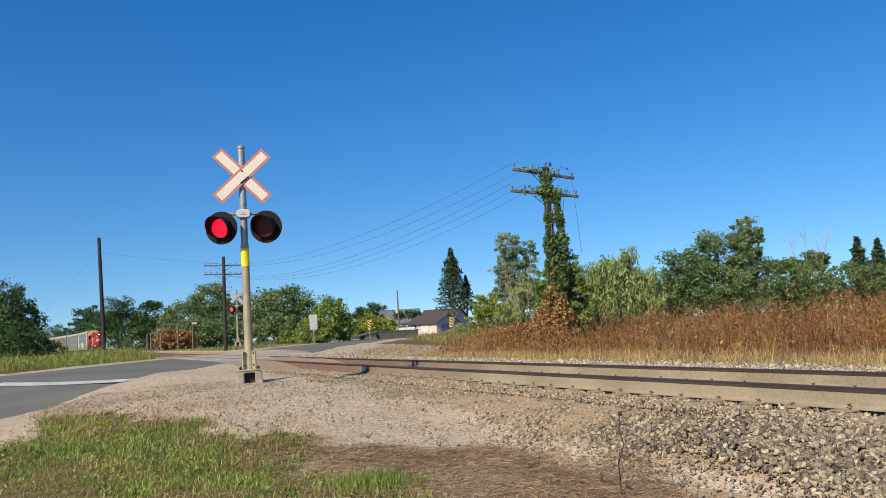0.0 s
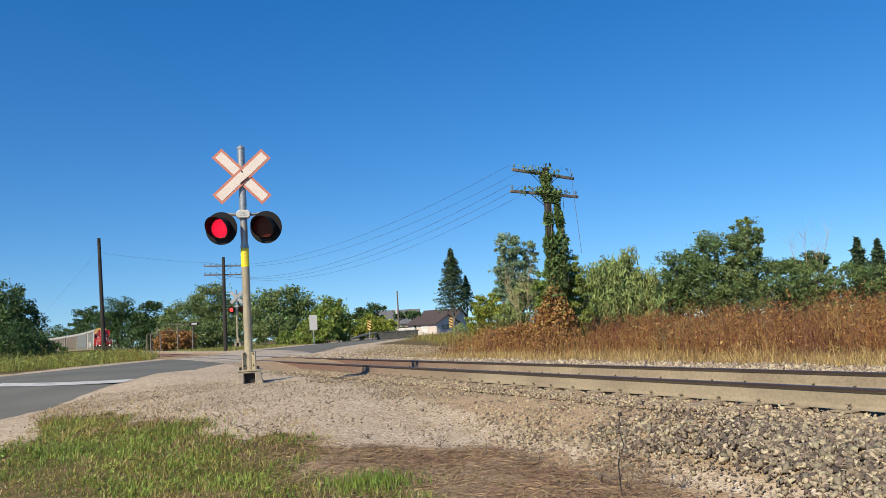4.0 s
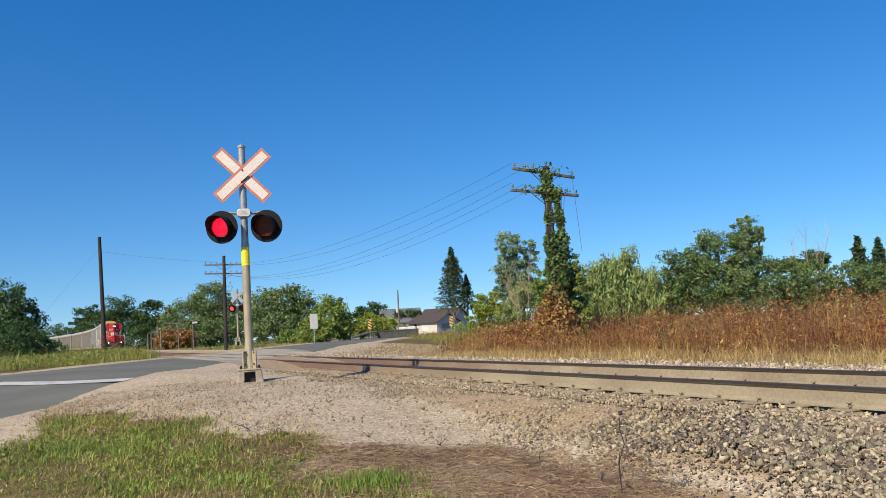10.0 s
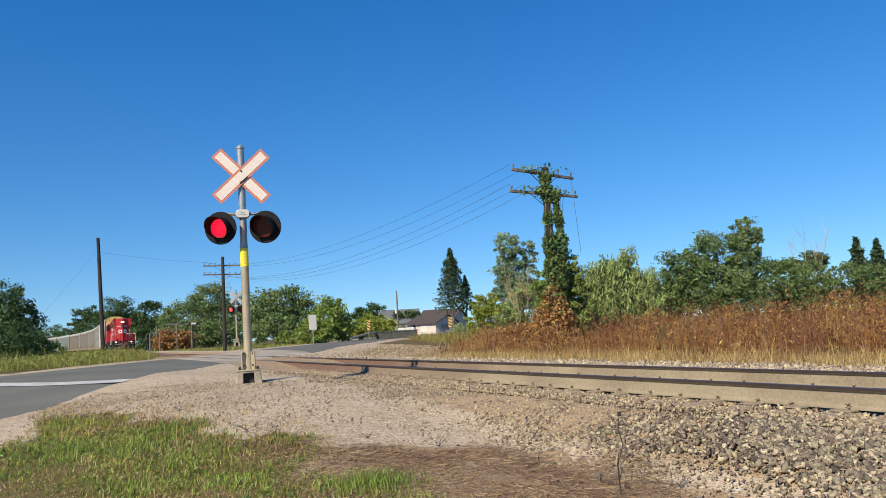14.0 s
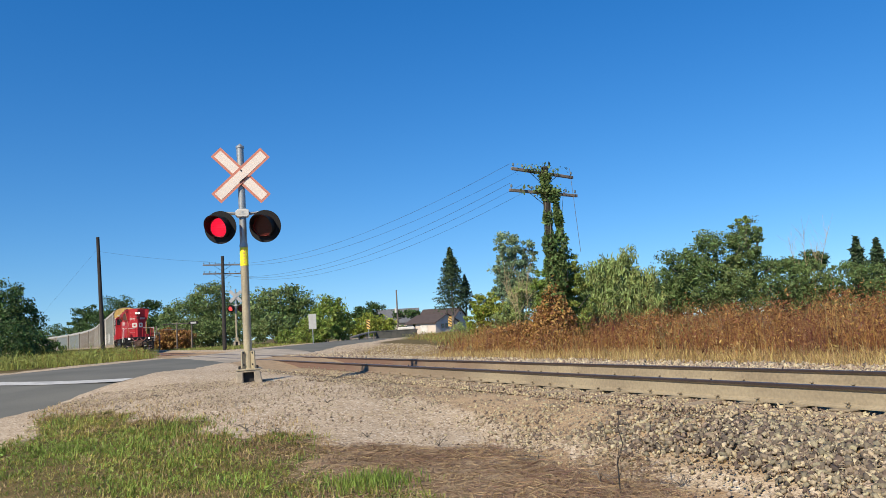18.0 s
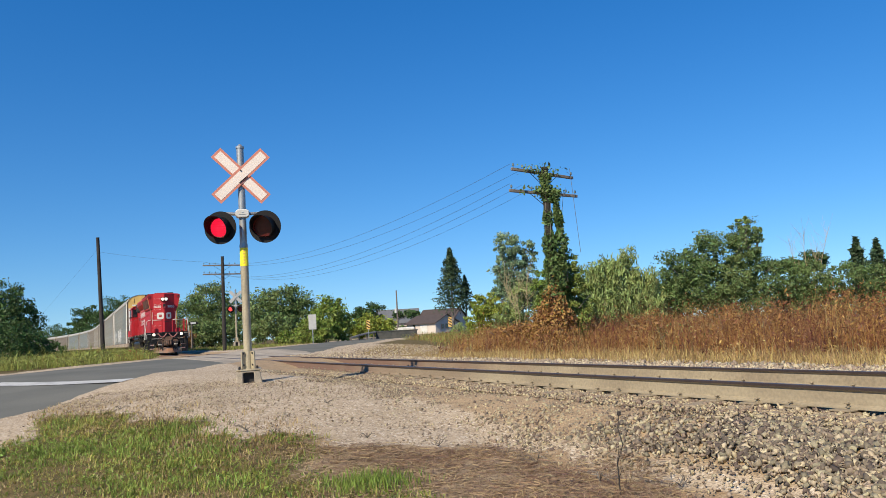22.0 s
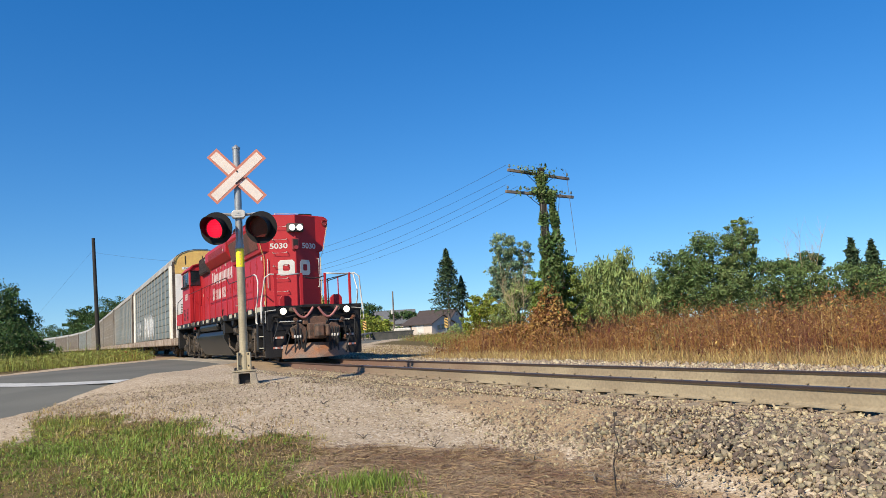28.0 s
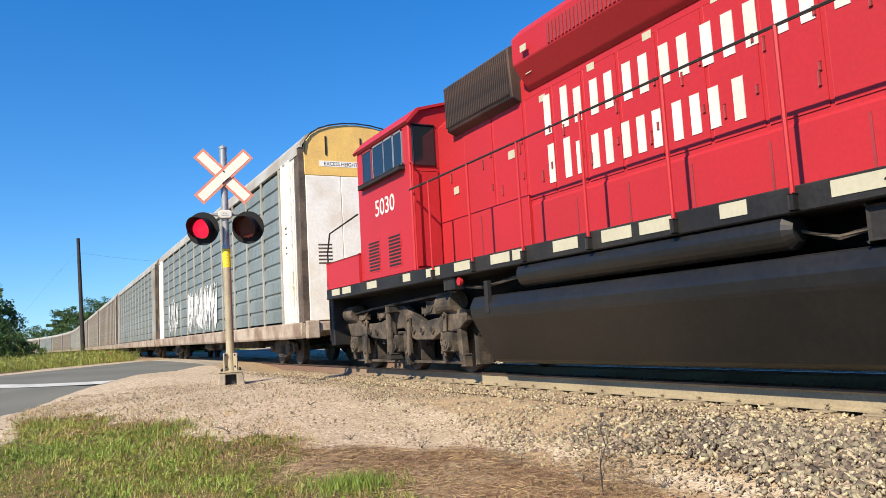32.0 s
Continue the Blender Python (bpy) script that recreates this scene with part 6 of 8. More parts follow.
            if scrawl and e > 0:
                lettering("letter", "EXCESS HEIGHT CAR", 0.13, pose(xe + 0.005 * e, -0.3, 4.925, 0, 0, 90 * e), M["dark"], nm, "black capital letter", 0.95)
        bm = bmesh.new()
        for i in range(3):
            box(bm, *sorted((xe + 0.001 * e, xe + 0.003 * e)), 0.6, 0.95, 3.4 - 0.12 * i, 3.45 - 0.12 * i)
        for i in range(6):
            box(bm, *sorted((xe + 0.001 * e, xe + 0.003 * e)), -1.1, -0.75, 2.9 - 0.09 * i, 2.94 - 0.09 * i)
        tagged(part("stencil", bm, M["truck"], R), "small unreadable stencil bars", kind="stuff")
        bm = bmesh.new()
        box(bm, *sorted((xe - 0.3 * e, xe + 0.45 * e)), -0.14, 0.14, 0.76, 1.02, 0.03)
        box(bm, *sorted((xe, xe + 0.14 * e)), -1.4, 1.4, 0.84, 1.06, 0.02)
        box(bm, *sorted((xe + 0.02 * e, xe + 0.2 * e)), -1.5, -1.2, 0.68, 1.1, 0.02)
        part("coupler", bm, M["rack_frame"], R)
    wheels = []
    for tx in (-9.75, 9.75):
        bm = bmesh.new()
        box(bm, -0.25, 0.25, -0.95, 0.95, 0.4, 0.72, 0.03)
        truck = part("truck", bm, M["truck"], R, "dusty two-axle truck")
        truck.matrix_basis = pose(tx, 0, 0)
        for k in (-1, 1):
            bm = bmesh.new()
            prism(bm, ((-1.15, 0.36), (-0.75, 0.34), (-0.35, 0.2), (0.35, 0.2), (0.75, 0.34), (1.15, 0.36), (1.15, 0.58), (0.7, 0.62), (0.4, 0.76), (-0.4, 0.76), (-0.7, 0.62), (-1.15, 0.58)), 0.92 * k, 1.04 * k, "y", 0.012)
            for x in (-0.89, 0.89):
                cyl(bm, (x, 1.0 * k, 0.46), (x, 1.12 * k, 0.46), 0.12, 0.11, 14)
            for x in (-0.16, 0.0, 0.16):
                cyl(bm, (x, 1.02 * k, 0.26), (x, 1.02 * k, 0.52), 0.07, n=10)
            part("side_frame", bm, M["truck"], truck)
        wheels += [wheelset(truck, x, 0.457) for x in (-0.89, 0.89)]
    bm = bmesh.new()
    for k in (-1, 1):
        box(bm, -4.5, 4.5, 0.2 * k, 0.4 * k, 0.45, 0.8, 0.02)
        cyl(bm, (-2.5, 0.8 * k, 0.6), (-1.0, 0.8 * k, 0.6), 0.2, n=14)
        box(bm, 1.2, 1.9, 0.7 * k, 1.1 * k, 0.45, 0.8, 0.03)
    part("brake_gear", bm, M["truck"], R)
    if scrawl:
        bm = bmesh.new()
        rs = random.Random(5)
        for i in range(140):
            cx = -3.9 + 0.058 * i
            cx = cx if i <= 112 else rs.uniform(-9.6, -6.6)
            pts = [Vector((cx + rs.uniform(-0.3, 0.3), 0, 1.2 + rs.uniform(0, 1.75))) for _ in range(3)]
            for a, b in zip(pts, pts[1:]):
                d = (b - a).normalized()
                nrm = Vector((-d.z, 0, d.x)) * rs.uniform(0.02, 0.05)
                q = [a - nrm, b - nrm, b + nrm, a + nrm]
                bm.faces.new([bm.verts.new((p.x, -1.449 - 0.0002 * i, p.z)) for p in q])
        tagged(part("graffiti", bm, M["paint_scrawl"], R), "pale scrawled spray paint with no readable words", kind="stuff")
    return R, wheels


loco, loco_wheels = build_locomotive()
rack_one, rack_one_wheels = build_rack(M["rack"], "tall galvanised autorack with yellow end cap and graffiti", scrawl=True, bay_mat=M["rack_white"])
rack_two, rack_two_wheels = build_rack(M["rack"], "tall galvanised grey autorack with ribbed panels")
rack_three, rack_three_wheels = build_rack(M["rack_brown"], "tall rust-stained brownish autorack with ribbed panels")
racks = [rack_one, rack_two, rack_three]
for i in range(3, 13):
    racks.append(copy_thing(rack_two if i in (5, 6, 9, 12) else rack_three, pose(-40 * i, 0, 0)))

# ---- plants ----
def turns(n, tilt=1.0):
    """Random turns as matrices; tilt below 1 keeps the third axis nearer to upright."""
    q = rng.normal(size=(n, 4))
    q[:, 1:3] *= tilt
    q /= np.linalg.norm(q, axis=1)[:, None]
    w, x, y, z = q.T
    return np.stack([1 - 2 * (y * y + z * z), 2 * (x * y - z * w), 2 * (x * z + y * w), 2 * (x * y + z * w), 1 - 2 * (x * x + z * z), 2 * (y * z - x * w), 2 * (x * z - y * w), 2 * (y * z + x * w), 1 - 2 * (x * x + y * y)], -1).reshape(n, 3, 3)


LEAF = np.array([(0, -0.5, 0), (0.27, -0.08, 0.07), (0, 0.5, -0.05), (-0.27, -0.08, 0.07)])


def leaves_at(name, spots, sizes, mat, parent=None, tilt=1.0, stretch=1.0, hang=False):
    n = len(spots)
    shape = LEAF * np.array([1, stretch, 1])
    if hang:
        shape = shape[:, [0, 2, 1]]
    v = np.einsum("nij,kj->nki", turns(n, tilt), shape) * np.asarray(sizes)[:, None, None] + spots[:, None, :]
    f = (np.arange(4)[None] + 4 * np.arange(n)[:, None])
    return polys(name, v.reshape(-1, 3), f, mat, parent)


def grow(name, leaf, label, category, lobes, count, size, droop=0.0):
    """A tree or bush: lobes are (x, y, z, half-width, half-height); trunk and limbs reach into them, leaves hang in clumps."""
    lobes = np.array(lobes)
    size, count = 0.68 * size, (2.0 if size > 0.3 else 1.6) * count
    base = np.array([np.average(lobes[:, 0], weights=lobes[:, 3]), np.average(lobes[:, 1], weights=lobes[:, 3])])
    gz = float(terrain(base[0], base[1])) - 0.15
    if abs(base[0]) + abs(base[1]) > 70:
        gz -= 0.5
    t = thing(name, pose(base[0], base[1], gz), label, category, "trees and bushes")
    o = np.array([base[0], base[1], gz])
    bm = bmesh.new()
    top = lobes[np.argmax(lobes[:, 2])]
    reach = max(lobes[:, 2]) - gz
    thick = max(0.05, 0.028 * reach)
    for i, l in enumerate(lobes):
        end = Vector(l[:3] - o)
        mid = Vector((end.x * 0.25, end.y * 0.25, end.z * 0.5))
        tube(bm, ((end.x * 0.02, end.y * 0.02, -0.1), mid * 0.6, mid, mid.lerp(end, 0.6), end), thick * (1.0 if l is top else 0.75), 6, thick * 0.2)
        for j in range(4):
            d = Vector(np.clip(rng.normal(size=3), -1.2, 1.2)) * 0.5
            tip = end + Vector((d.x * l[3], d.y * l[3], abs(d.z) * l[4] * 0.9))
            tube(bm, (mid.lerp(end, 0.7), (mid + tip) / 2 + Vector((0, 0, 0.1)), tip), thick * 0.3, 4, thick * 0.08)
    part("trunk", bm, M["bark"], t, "trunk with limbs")
    vol = lobes[:, 3] ** 2 * lobes[:, 4]
    spots = []
    for l, share_of in zip(lobes, vol ** 0.75 / (vol ** 0.75).sum()):
        n = int(1.7 * count * share_of)
        clumps = max(8, n // 75)
        d = rng.normal(size=(clumps, 3))
        d /= np.linalg.norm(d, axis=1)[:, None]
        r = rng.uniform(0.2, 1.0, clumps) ** 0.5
        c = d * r[:, None] * np.array([l[3], l[3], l[4]])
        pick = rng.integers(0, clumps, n)
        spread = (0.088 if size > 0.2 else 0.066 if n > 1200 else 0.085) * (l[3] + l[4]) * rng.uniform(0.5, 1.3, clumps)
        p = c[pick] + np.clip(rng.normal(size=(n, 3)), -1.7, 1.7) * spread[pick][:, None] * np.array([1, 1, 0.7 + droop])
        spots.append(p + l[:3])
    spots = np.concatenate(spots)
    spots[:, 2] = np.maximum(spots[:, 2], gz + 0.1 * rng.random(len(spots)))
    leaves_at("crown", spots - o, size * rng.lognormal(0, 0.3, len(spots)), M[leaf], t, 0.3 if droop else 1.0, 1.0 + droop, droop > 0)
    return t


def spruce(x, y, z, h, w, label, n=2600, size=0.5, low=0.1):
    t = thing("spruce", pose(x, y, z), label, "spruce tree", "trees and bushes")
    bm = bmesh.new()
    cyl(bm, (0, 0, -0.9), (0, 0, h), 0.02 * h, 0.004 * h, 8)
    part("trunk", bm, M["bark"], t)
    k = rng.random(n) ** 0.75
    tier = np.round(k * 13) / 13 + rng.normal(0, 0.014, n)
    r = w * np.clip(1 - tier, 0.03, 1) ** 0.7 * (0.25 + 0.85 * rng.random(n)) * (0.8 + 0.22 * np.sin(tier * 40))
    a = np.round(rng.random(n) * 11) / 11 * 6.283 + tier * 9 + rng.normal(0, 0.16, n)
    zz = h * (low + (1 - low) * tier) - 0.22 * r + np.clip(rng.normal(0, 0.02 * h, n), -0.3, 0.3)
    p = np.stack([r * np.cos(a), r * np.sin(a), zz], -1)
    leaves_at("crown", p, size * rng.lognormal(0, 0.3, n), M["needle"], t, 0.5, 1.6)


grow("tree", "leaf_dark", "dark green broadleaf tree beyond the road", "tree", ((-126.7, -15.0, 7.8, 3.44, 3.27), (-128.3, -18.1, 7.2, 3.27, 3.68), (-130.3, -12.8, 5.8, 2.38, 3.05), (-123.8, -15.1, 4.1, 4.38, 2.39)), 5200, 0.50)
grow("tree", "leaf_dark", "dark round tree beyond the curve", "tree", ((-354.1, -0.0, 14.8, 5.72, 5.24), (-352.5, 4.2, 11.0, 8.57, 6.19), (-356.2, -3.2, 10.3, 4.29, 4.76)), 2400, 1.10)
grow("tree", "leaf_dark", "tall dark tree beyond the curve", "tree", ((-293.9, 8.5, 13.6, 6.03, 5.63), (-293.0, 11.5, 8.9, 6.83, 6.03), (-296.2, 5.2, 8.3, 5.02, 5.63)), 2800, 0.90)
grow("tree", "leaf_dark", "dark green tree in a far row", "tree", ((-230.0, 13.9, 9.2, 4.8, 4.16), (-230.9, 13.1, 5.3, 6.4, 4.16), (-228.2, 17.8, 8.1, 3.52, 3.52)), 2600, 0.85)
grow("tree", "leaf_mid", "olive green spreading tree behind the poles", "tree", ((-129.3, 13.7, 7.4, 3.54, 3.16), (-131.2, 10.4, 5.3, 3.72, 2.98), (-128.3, 16.2, 4.9, 3.16, 3.35), (-126.7, 11.0, 2.4, 4.5, 2.34), (-125.8, 15.3, 2.0, 4.09, 2.36), (-127.0, 18.7, 5.7, 2.05, 2.79)), 8500, 0.45)
grow("tree", "leaf_mid", "broad olive tree beside the road", "tree", ((-98.3, 15.7, 4.8, 2.19, 2.48), (-96.9, 18.4, 5.0, 2.63, 2.48), (-96.1, 20.4, 3.8, 2.19, 2.63), (-93.9, 16.1, 2.1, 3.15, 1.82), (-99.0, 14.8, 2.3, 1.9, 1.75)), 6500, 0.42)
grow("tree", "leaf_light", "light green tree beside the road", "tree", ((-85.0, 20.3, 3.0, 1.96, 2.23), (-84.6, 21.4, 1.6, 1.7, 1.57), (-82.7, 18.5, 1.4, 2.02, 1.39), (-86.3, 18.1, 1.2, 1.64, 1.31)), 4500, 0.38)
grow("bush", "leaf_light", "low light green bush near the bridge", "bush", ((-83.2, 15.4, 0.8, 1.88, 0.75), (-82.5, 16.8, 0.7, 1.88, 0.75), (-81.9, 18.2, 0.5, 1.25, 0.5)), 1300, 0.30)
grow("bush", "leaf_yellow", "yellow-green bush beside the bridge rail", "bush", ((-89.9, 26.5, 1.7, 1.84, 1.41), (-89.0, 28.4, 1.5, 1.56, 1.13), (-90.6, 25.4, 1.2, 1.41, 0.99)), 2400, 0.35)
grow("tree", "leaf_dark", "dark tree behind the houses", "tree", ((-160.0, 54.1, 5.5, 3.29, 2.02), (-161.5, 51.2, 4.8, 2.53, 1.77), (-156.8, 60.9, 4.4, 3.16, 1.27)), 1500, 0.70)
grow("tree", "leaf_poplar", "slender poplar with blue-green leaves", "tree", ((-39.2, 17.0, 5.4, 0.89, 1.03), (-39.2, 17.3, 4.0, 1.16, 1.3), (-39.6, 16.7, 3.7, 0.68, 1.16), (-38.8, 18.1, 4.8, 0.55, 1.03), (-39.2, 17.7, 2.6, 1.1, 1.16), (-39.8, 16.7, 2.3, 0.82, 1.03)), 8500, 0.17)
grow("bush", "leaf_yellow", "yellow-green bush among the weeds", "bush", ((-35.0, 12.8, 1.7, 0.83, 0.89), (-34.7, 13.5, 1.2, 0.77, 0.83), (-35.3, 12.5, 0.9, 0.71, 0.71)), 4200, 0.15)
grow("bush", "leaf_willow", "thin grey-green bush with pale stems", "bush", ((-30.7, 12.4, 1.7, 0.91, 1.02), (-30.4, 12.9, 2.2, 0.7, 0.86), (-31.1, 11.9, 0.9, 0.91, 0.75)), 3200, 0.13)
grow("bush", "leaf_vine", "vine-covered thicket at the foot of a pole", "bush", ((-22.6, 9.3, 2.6, 0.61, 0.74), (-22.6, 9.6, 1.5, 0.61, 0.82), (-22.9, 8.9, 1.4, 0.7, 0.86), (-22.8, 9.4, 0.6, 0.7, 0.61), (-23.0, 8.6, 2.2, 0.49, 0.61)), 9000, 0.12)
grow("tree", "leaf_willow", "light willow with drooping branches", "tree", ((-27.2, 14.7, 2.4, 1.01, 0.91), (-26.8, 15.5, 2.6, 0.61, 1.06), (-27.5, 14.4, 1.4, 1.06, 0.91), (-27.0, 15.5, 1.3, 0.96, 1.01), (-26.6, 16.2, 2.1, 0.66, 0.76), (-26.6, 16.4, 1.0, 0.76, 0.91)), 12000, 0.13, 1.3)
grow("tree", "leaf_mid", "large round dark olive tree", "tree", ((-27.2, 19.2, 2.8, 1.29, 1.18), (-26.4, 20.7, 3.5, 1.29, 1.23), (-25.7, 21.9, 4.0, 0.91, 1.18), (-25.8, 22.1, 2.6, 1.18, 1.34), (-26.8, 20.2, 2.0, 1.88, 1.34), (-27.6, 18.8, 1.5, 1.13, 1.18), (-26.3, 21.4, 1.4, 1.77, 1.29)), 19000, 0.15)
grow("tree", "leaf_light", "light green shoot rising above the olive tree", "tree", ((-26.3, 22.6, 4.95, 0.36, 0.5), (-26.3, 22.7, 4.2, 0.3, 0.6), (-26.0, 23.1, 4.5, 0.2, 0.45)), 1500, 0.14)
grow("tree", "leaf_mid", "green shrubby trees along the field", "tree", ((-26.4, 25.5, 2.1, 1.24, 1.24), (-25.9, 26.5, 2.0, 1.13, 1.07), (-26.6, 25.4, 1.1, 1.3, 1.02), (-25.9, 26.8, 0.9, 1.41, 1.02)), 9500, 0.15)
grow("tree", "leaf_mid", "dense green shrub at the end of the row", "tree", ((-24.5, 27.1, 1.9, 1.27, 0.99), (-23.9, 28.4, 1.7, 1.27, 1.05), (-23.4, 29.4, 1.6, 1.27, 1.1), (-24.5, 27.4, 0.8, 1.38, 0.88), (-23.8, 28.9, 0.7, 1.38, 0.94), (-22.8, 30.6, 1.7, 1.38, 1.38)), 10500, 0.15)
grow("bush", "leaf_mid", "olive bush between the willow and the round tree", "bush", ((-29.7, 19.7, 1.3, 1.1, 1.2), (-29.0, 20.6, 1.5, 1.0, 1.1), (-30.2, 18.9, 0.9, 1.0, 0.9)), 4000, 0.15)
grow("tree", "leaf_dark", "far dark round treetop", "tree", ((-94.8, 116.6, 9.4, 2.71, 1.88), (-97.0, 112.5, 8.9, 2.5, 1.46), (-98.4, 109.7, 8.8, 2.5, 1.25)), 1800, 0.60)
grow("tree", "leaf_dark", "far dark trees on the horizon", "tree", ((-473.5, -13.3, 10.3, 9.38, 4.38), (-477.1, -20.4, 9.2, 6.25, 3.13), (-479.3, -24.6, 8.5, 6.25, 3.13)), 1400, 1.00)


grow("hedge", "leaf_dark", "far dark hedge of trees beyond the curve", "hedge", ((-338.9, -12.7, 5.5, 9, 4), (-323.8, -4.7, 5.2, 9, 5), (-308.5, 3.6, 4.6, 9, 5), (-293.5, 11.4, 4.3, 9, 5), (-273.4, 18.0, 4.0, 9, 5)), 3000, 1.0)
grow("hedge", "leaf_mid", "low olive thicket behind the crossing", "hedge", ((-148.3, 10.5, 2.5, 4, 3), (-146.4, 14.3, 2.4, 4, 3), (-142.3, 18.1, 2.2, 4, 3)), 2600, 0.5)
grow("hedge", "leaf_mid", "low thicket behind the road and bridge", "hedge", ((-146.5, 36.8, 1.8, 4, 2.2), (-144.3, 41.3, 1.5, 4, 2.4), (-146.9, 47.6, 1.4, 4, 2.0), (-149.5, 53.6, 1.3, 4, 2.0)), 2600, 0.5)
spruce(-93.7, 40.7, 0.3, 11.2, 3.2, "tall dark spruce with open branches beside the house", 4600, 0.27, 0.3)
spruce(-94.6, 43.3, 0.3, 7.6, 1.7, "thin dark spruce beside a taller one", 1100, 0.26, 0.4)
spruce(-78.1, 104.8, 0.0, 11.2, 3.3, "far dark spruce above the shrubs", 2600, 0.42)
spruce(-78.0, 109.6, 0.0, 10.9, 3.4, "far dark spruce above the shrubs", 2600, 0.42)


def blades(name, spots, tall, wide, mat, label, category="grass", lean=0.35, kind="stuff"):
    """Grass: each blade a bent tapering strip."""
    n = len(spots)
    a, b = rng.uniform(0, 6.283, n), rng.uniform(0, 6.283, n)
    side = np.stack([np.cos(a), np.sin(a), 0 * a], -1) * (np.asarray(wide) * rng.uniform(0.6, 1.3, n))[:, None] * 0.5
    over = np.stack([np.cos(b), np.sin(b), 0 * b], -1) * (np.asarray(tall) * lean * rng.random(n))[:, None]
    up = np.stack([0 * a, 0 * a, np.asarray(tall) * np.ones(n)], -1)
    v = np.stack([spots - side, spots + side, spots + side * 0.8 + up * 0.55 + over * 0.4, spots - side * 0.8 + up * 0.55 + over * 0.4, spots + up * (1 - 0.3 * lean) + over * 1.3], 1)
    i = 5 * np.arange(n)[:, None]
    f = np.concatenate([i + np.array([[0, 1, 2]]), i + np.array([[0, 2, 3]]), i + np.array([[3, 2, 4]])])
    return tagged(polys(name, v.reshape(-1, 3), f, mat), label, category, kind=kind)


EDGE = ((-17, -13, -11, -9.3, -8.1, -5, 0), (-8.4, -6.75, -5.85, -5.0, -4.65, -4.55, -4.5))


def in_grass(x, y):
    w = 0.35 * np.sin(2.1 * x + np.sin(1.3 * y)) * np.sin(1.7 * y + 0.5) + 0.15 * np.sin(6 * x + 2 * np.sin(5 * y))
    g = ease(0.3, -0.3, y - np.interp(x, *EDGE) + w)
    return g * (1 - ease(-10.6, -11.8, x) * ease(-7.0, -7.6, y)) * np.where(road_uv(x, y)[1] < -0.5, 1, 0)


def clumps(name, spots, count, tall, wide, mat, label, spread=0.03):
    """Grass in clumps: blades that lean outwards from the middle of each clump."""
    n = len(spots)
    own = np.repeat(np.arange(n), count)
    a = rng.uniform(0, 6.283, len(own))
    r = rng.random(len(own))
    way = np.stack([np.cos(a), np.sin(a), 0 * a], -1)
    big = rng.lognormal(0, 0.45, n)[own]
    p = spots[own] + way * (spread * r * big)[:, None]
    h = tall * big * rng.lognormal(0, 0.35, len(own))
    side = np.stack([-np.sin(a), np.cos(a), rng.normal(0, 0.3, len(own))], -1) * (wide * rng.uniform(0.5, 1.2, len(own)))[:, None] * 0.5
    out = way * (h * (0.25 + 0.8 * r))[:, None] + rng.normal(0, 0.012, (len(own), 3))
    up = np.stack([0 * a, 0 * a, h * (1.05 - 0.55 * r)], -1)
    v = np.stack([p - side, p + side, p + side * 0.8 + up * 0.62 + out * 0.4, p - side * 0.8 + up * 0.62 + out * 0.4, p + up * 0.95 + out], 1)
    i = 5 * np.arange(len(own))[:, None]
    f = np.concatenate([i + np.array([[0, 1, 2]]), i + np.array([[0, 2, 3]]), i + np.array([[3, 2, 4]])])
    return tagged(polys(name, v.reshape(-1, 3), f, mat), label, "grass", kind="stuff")


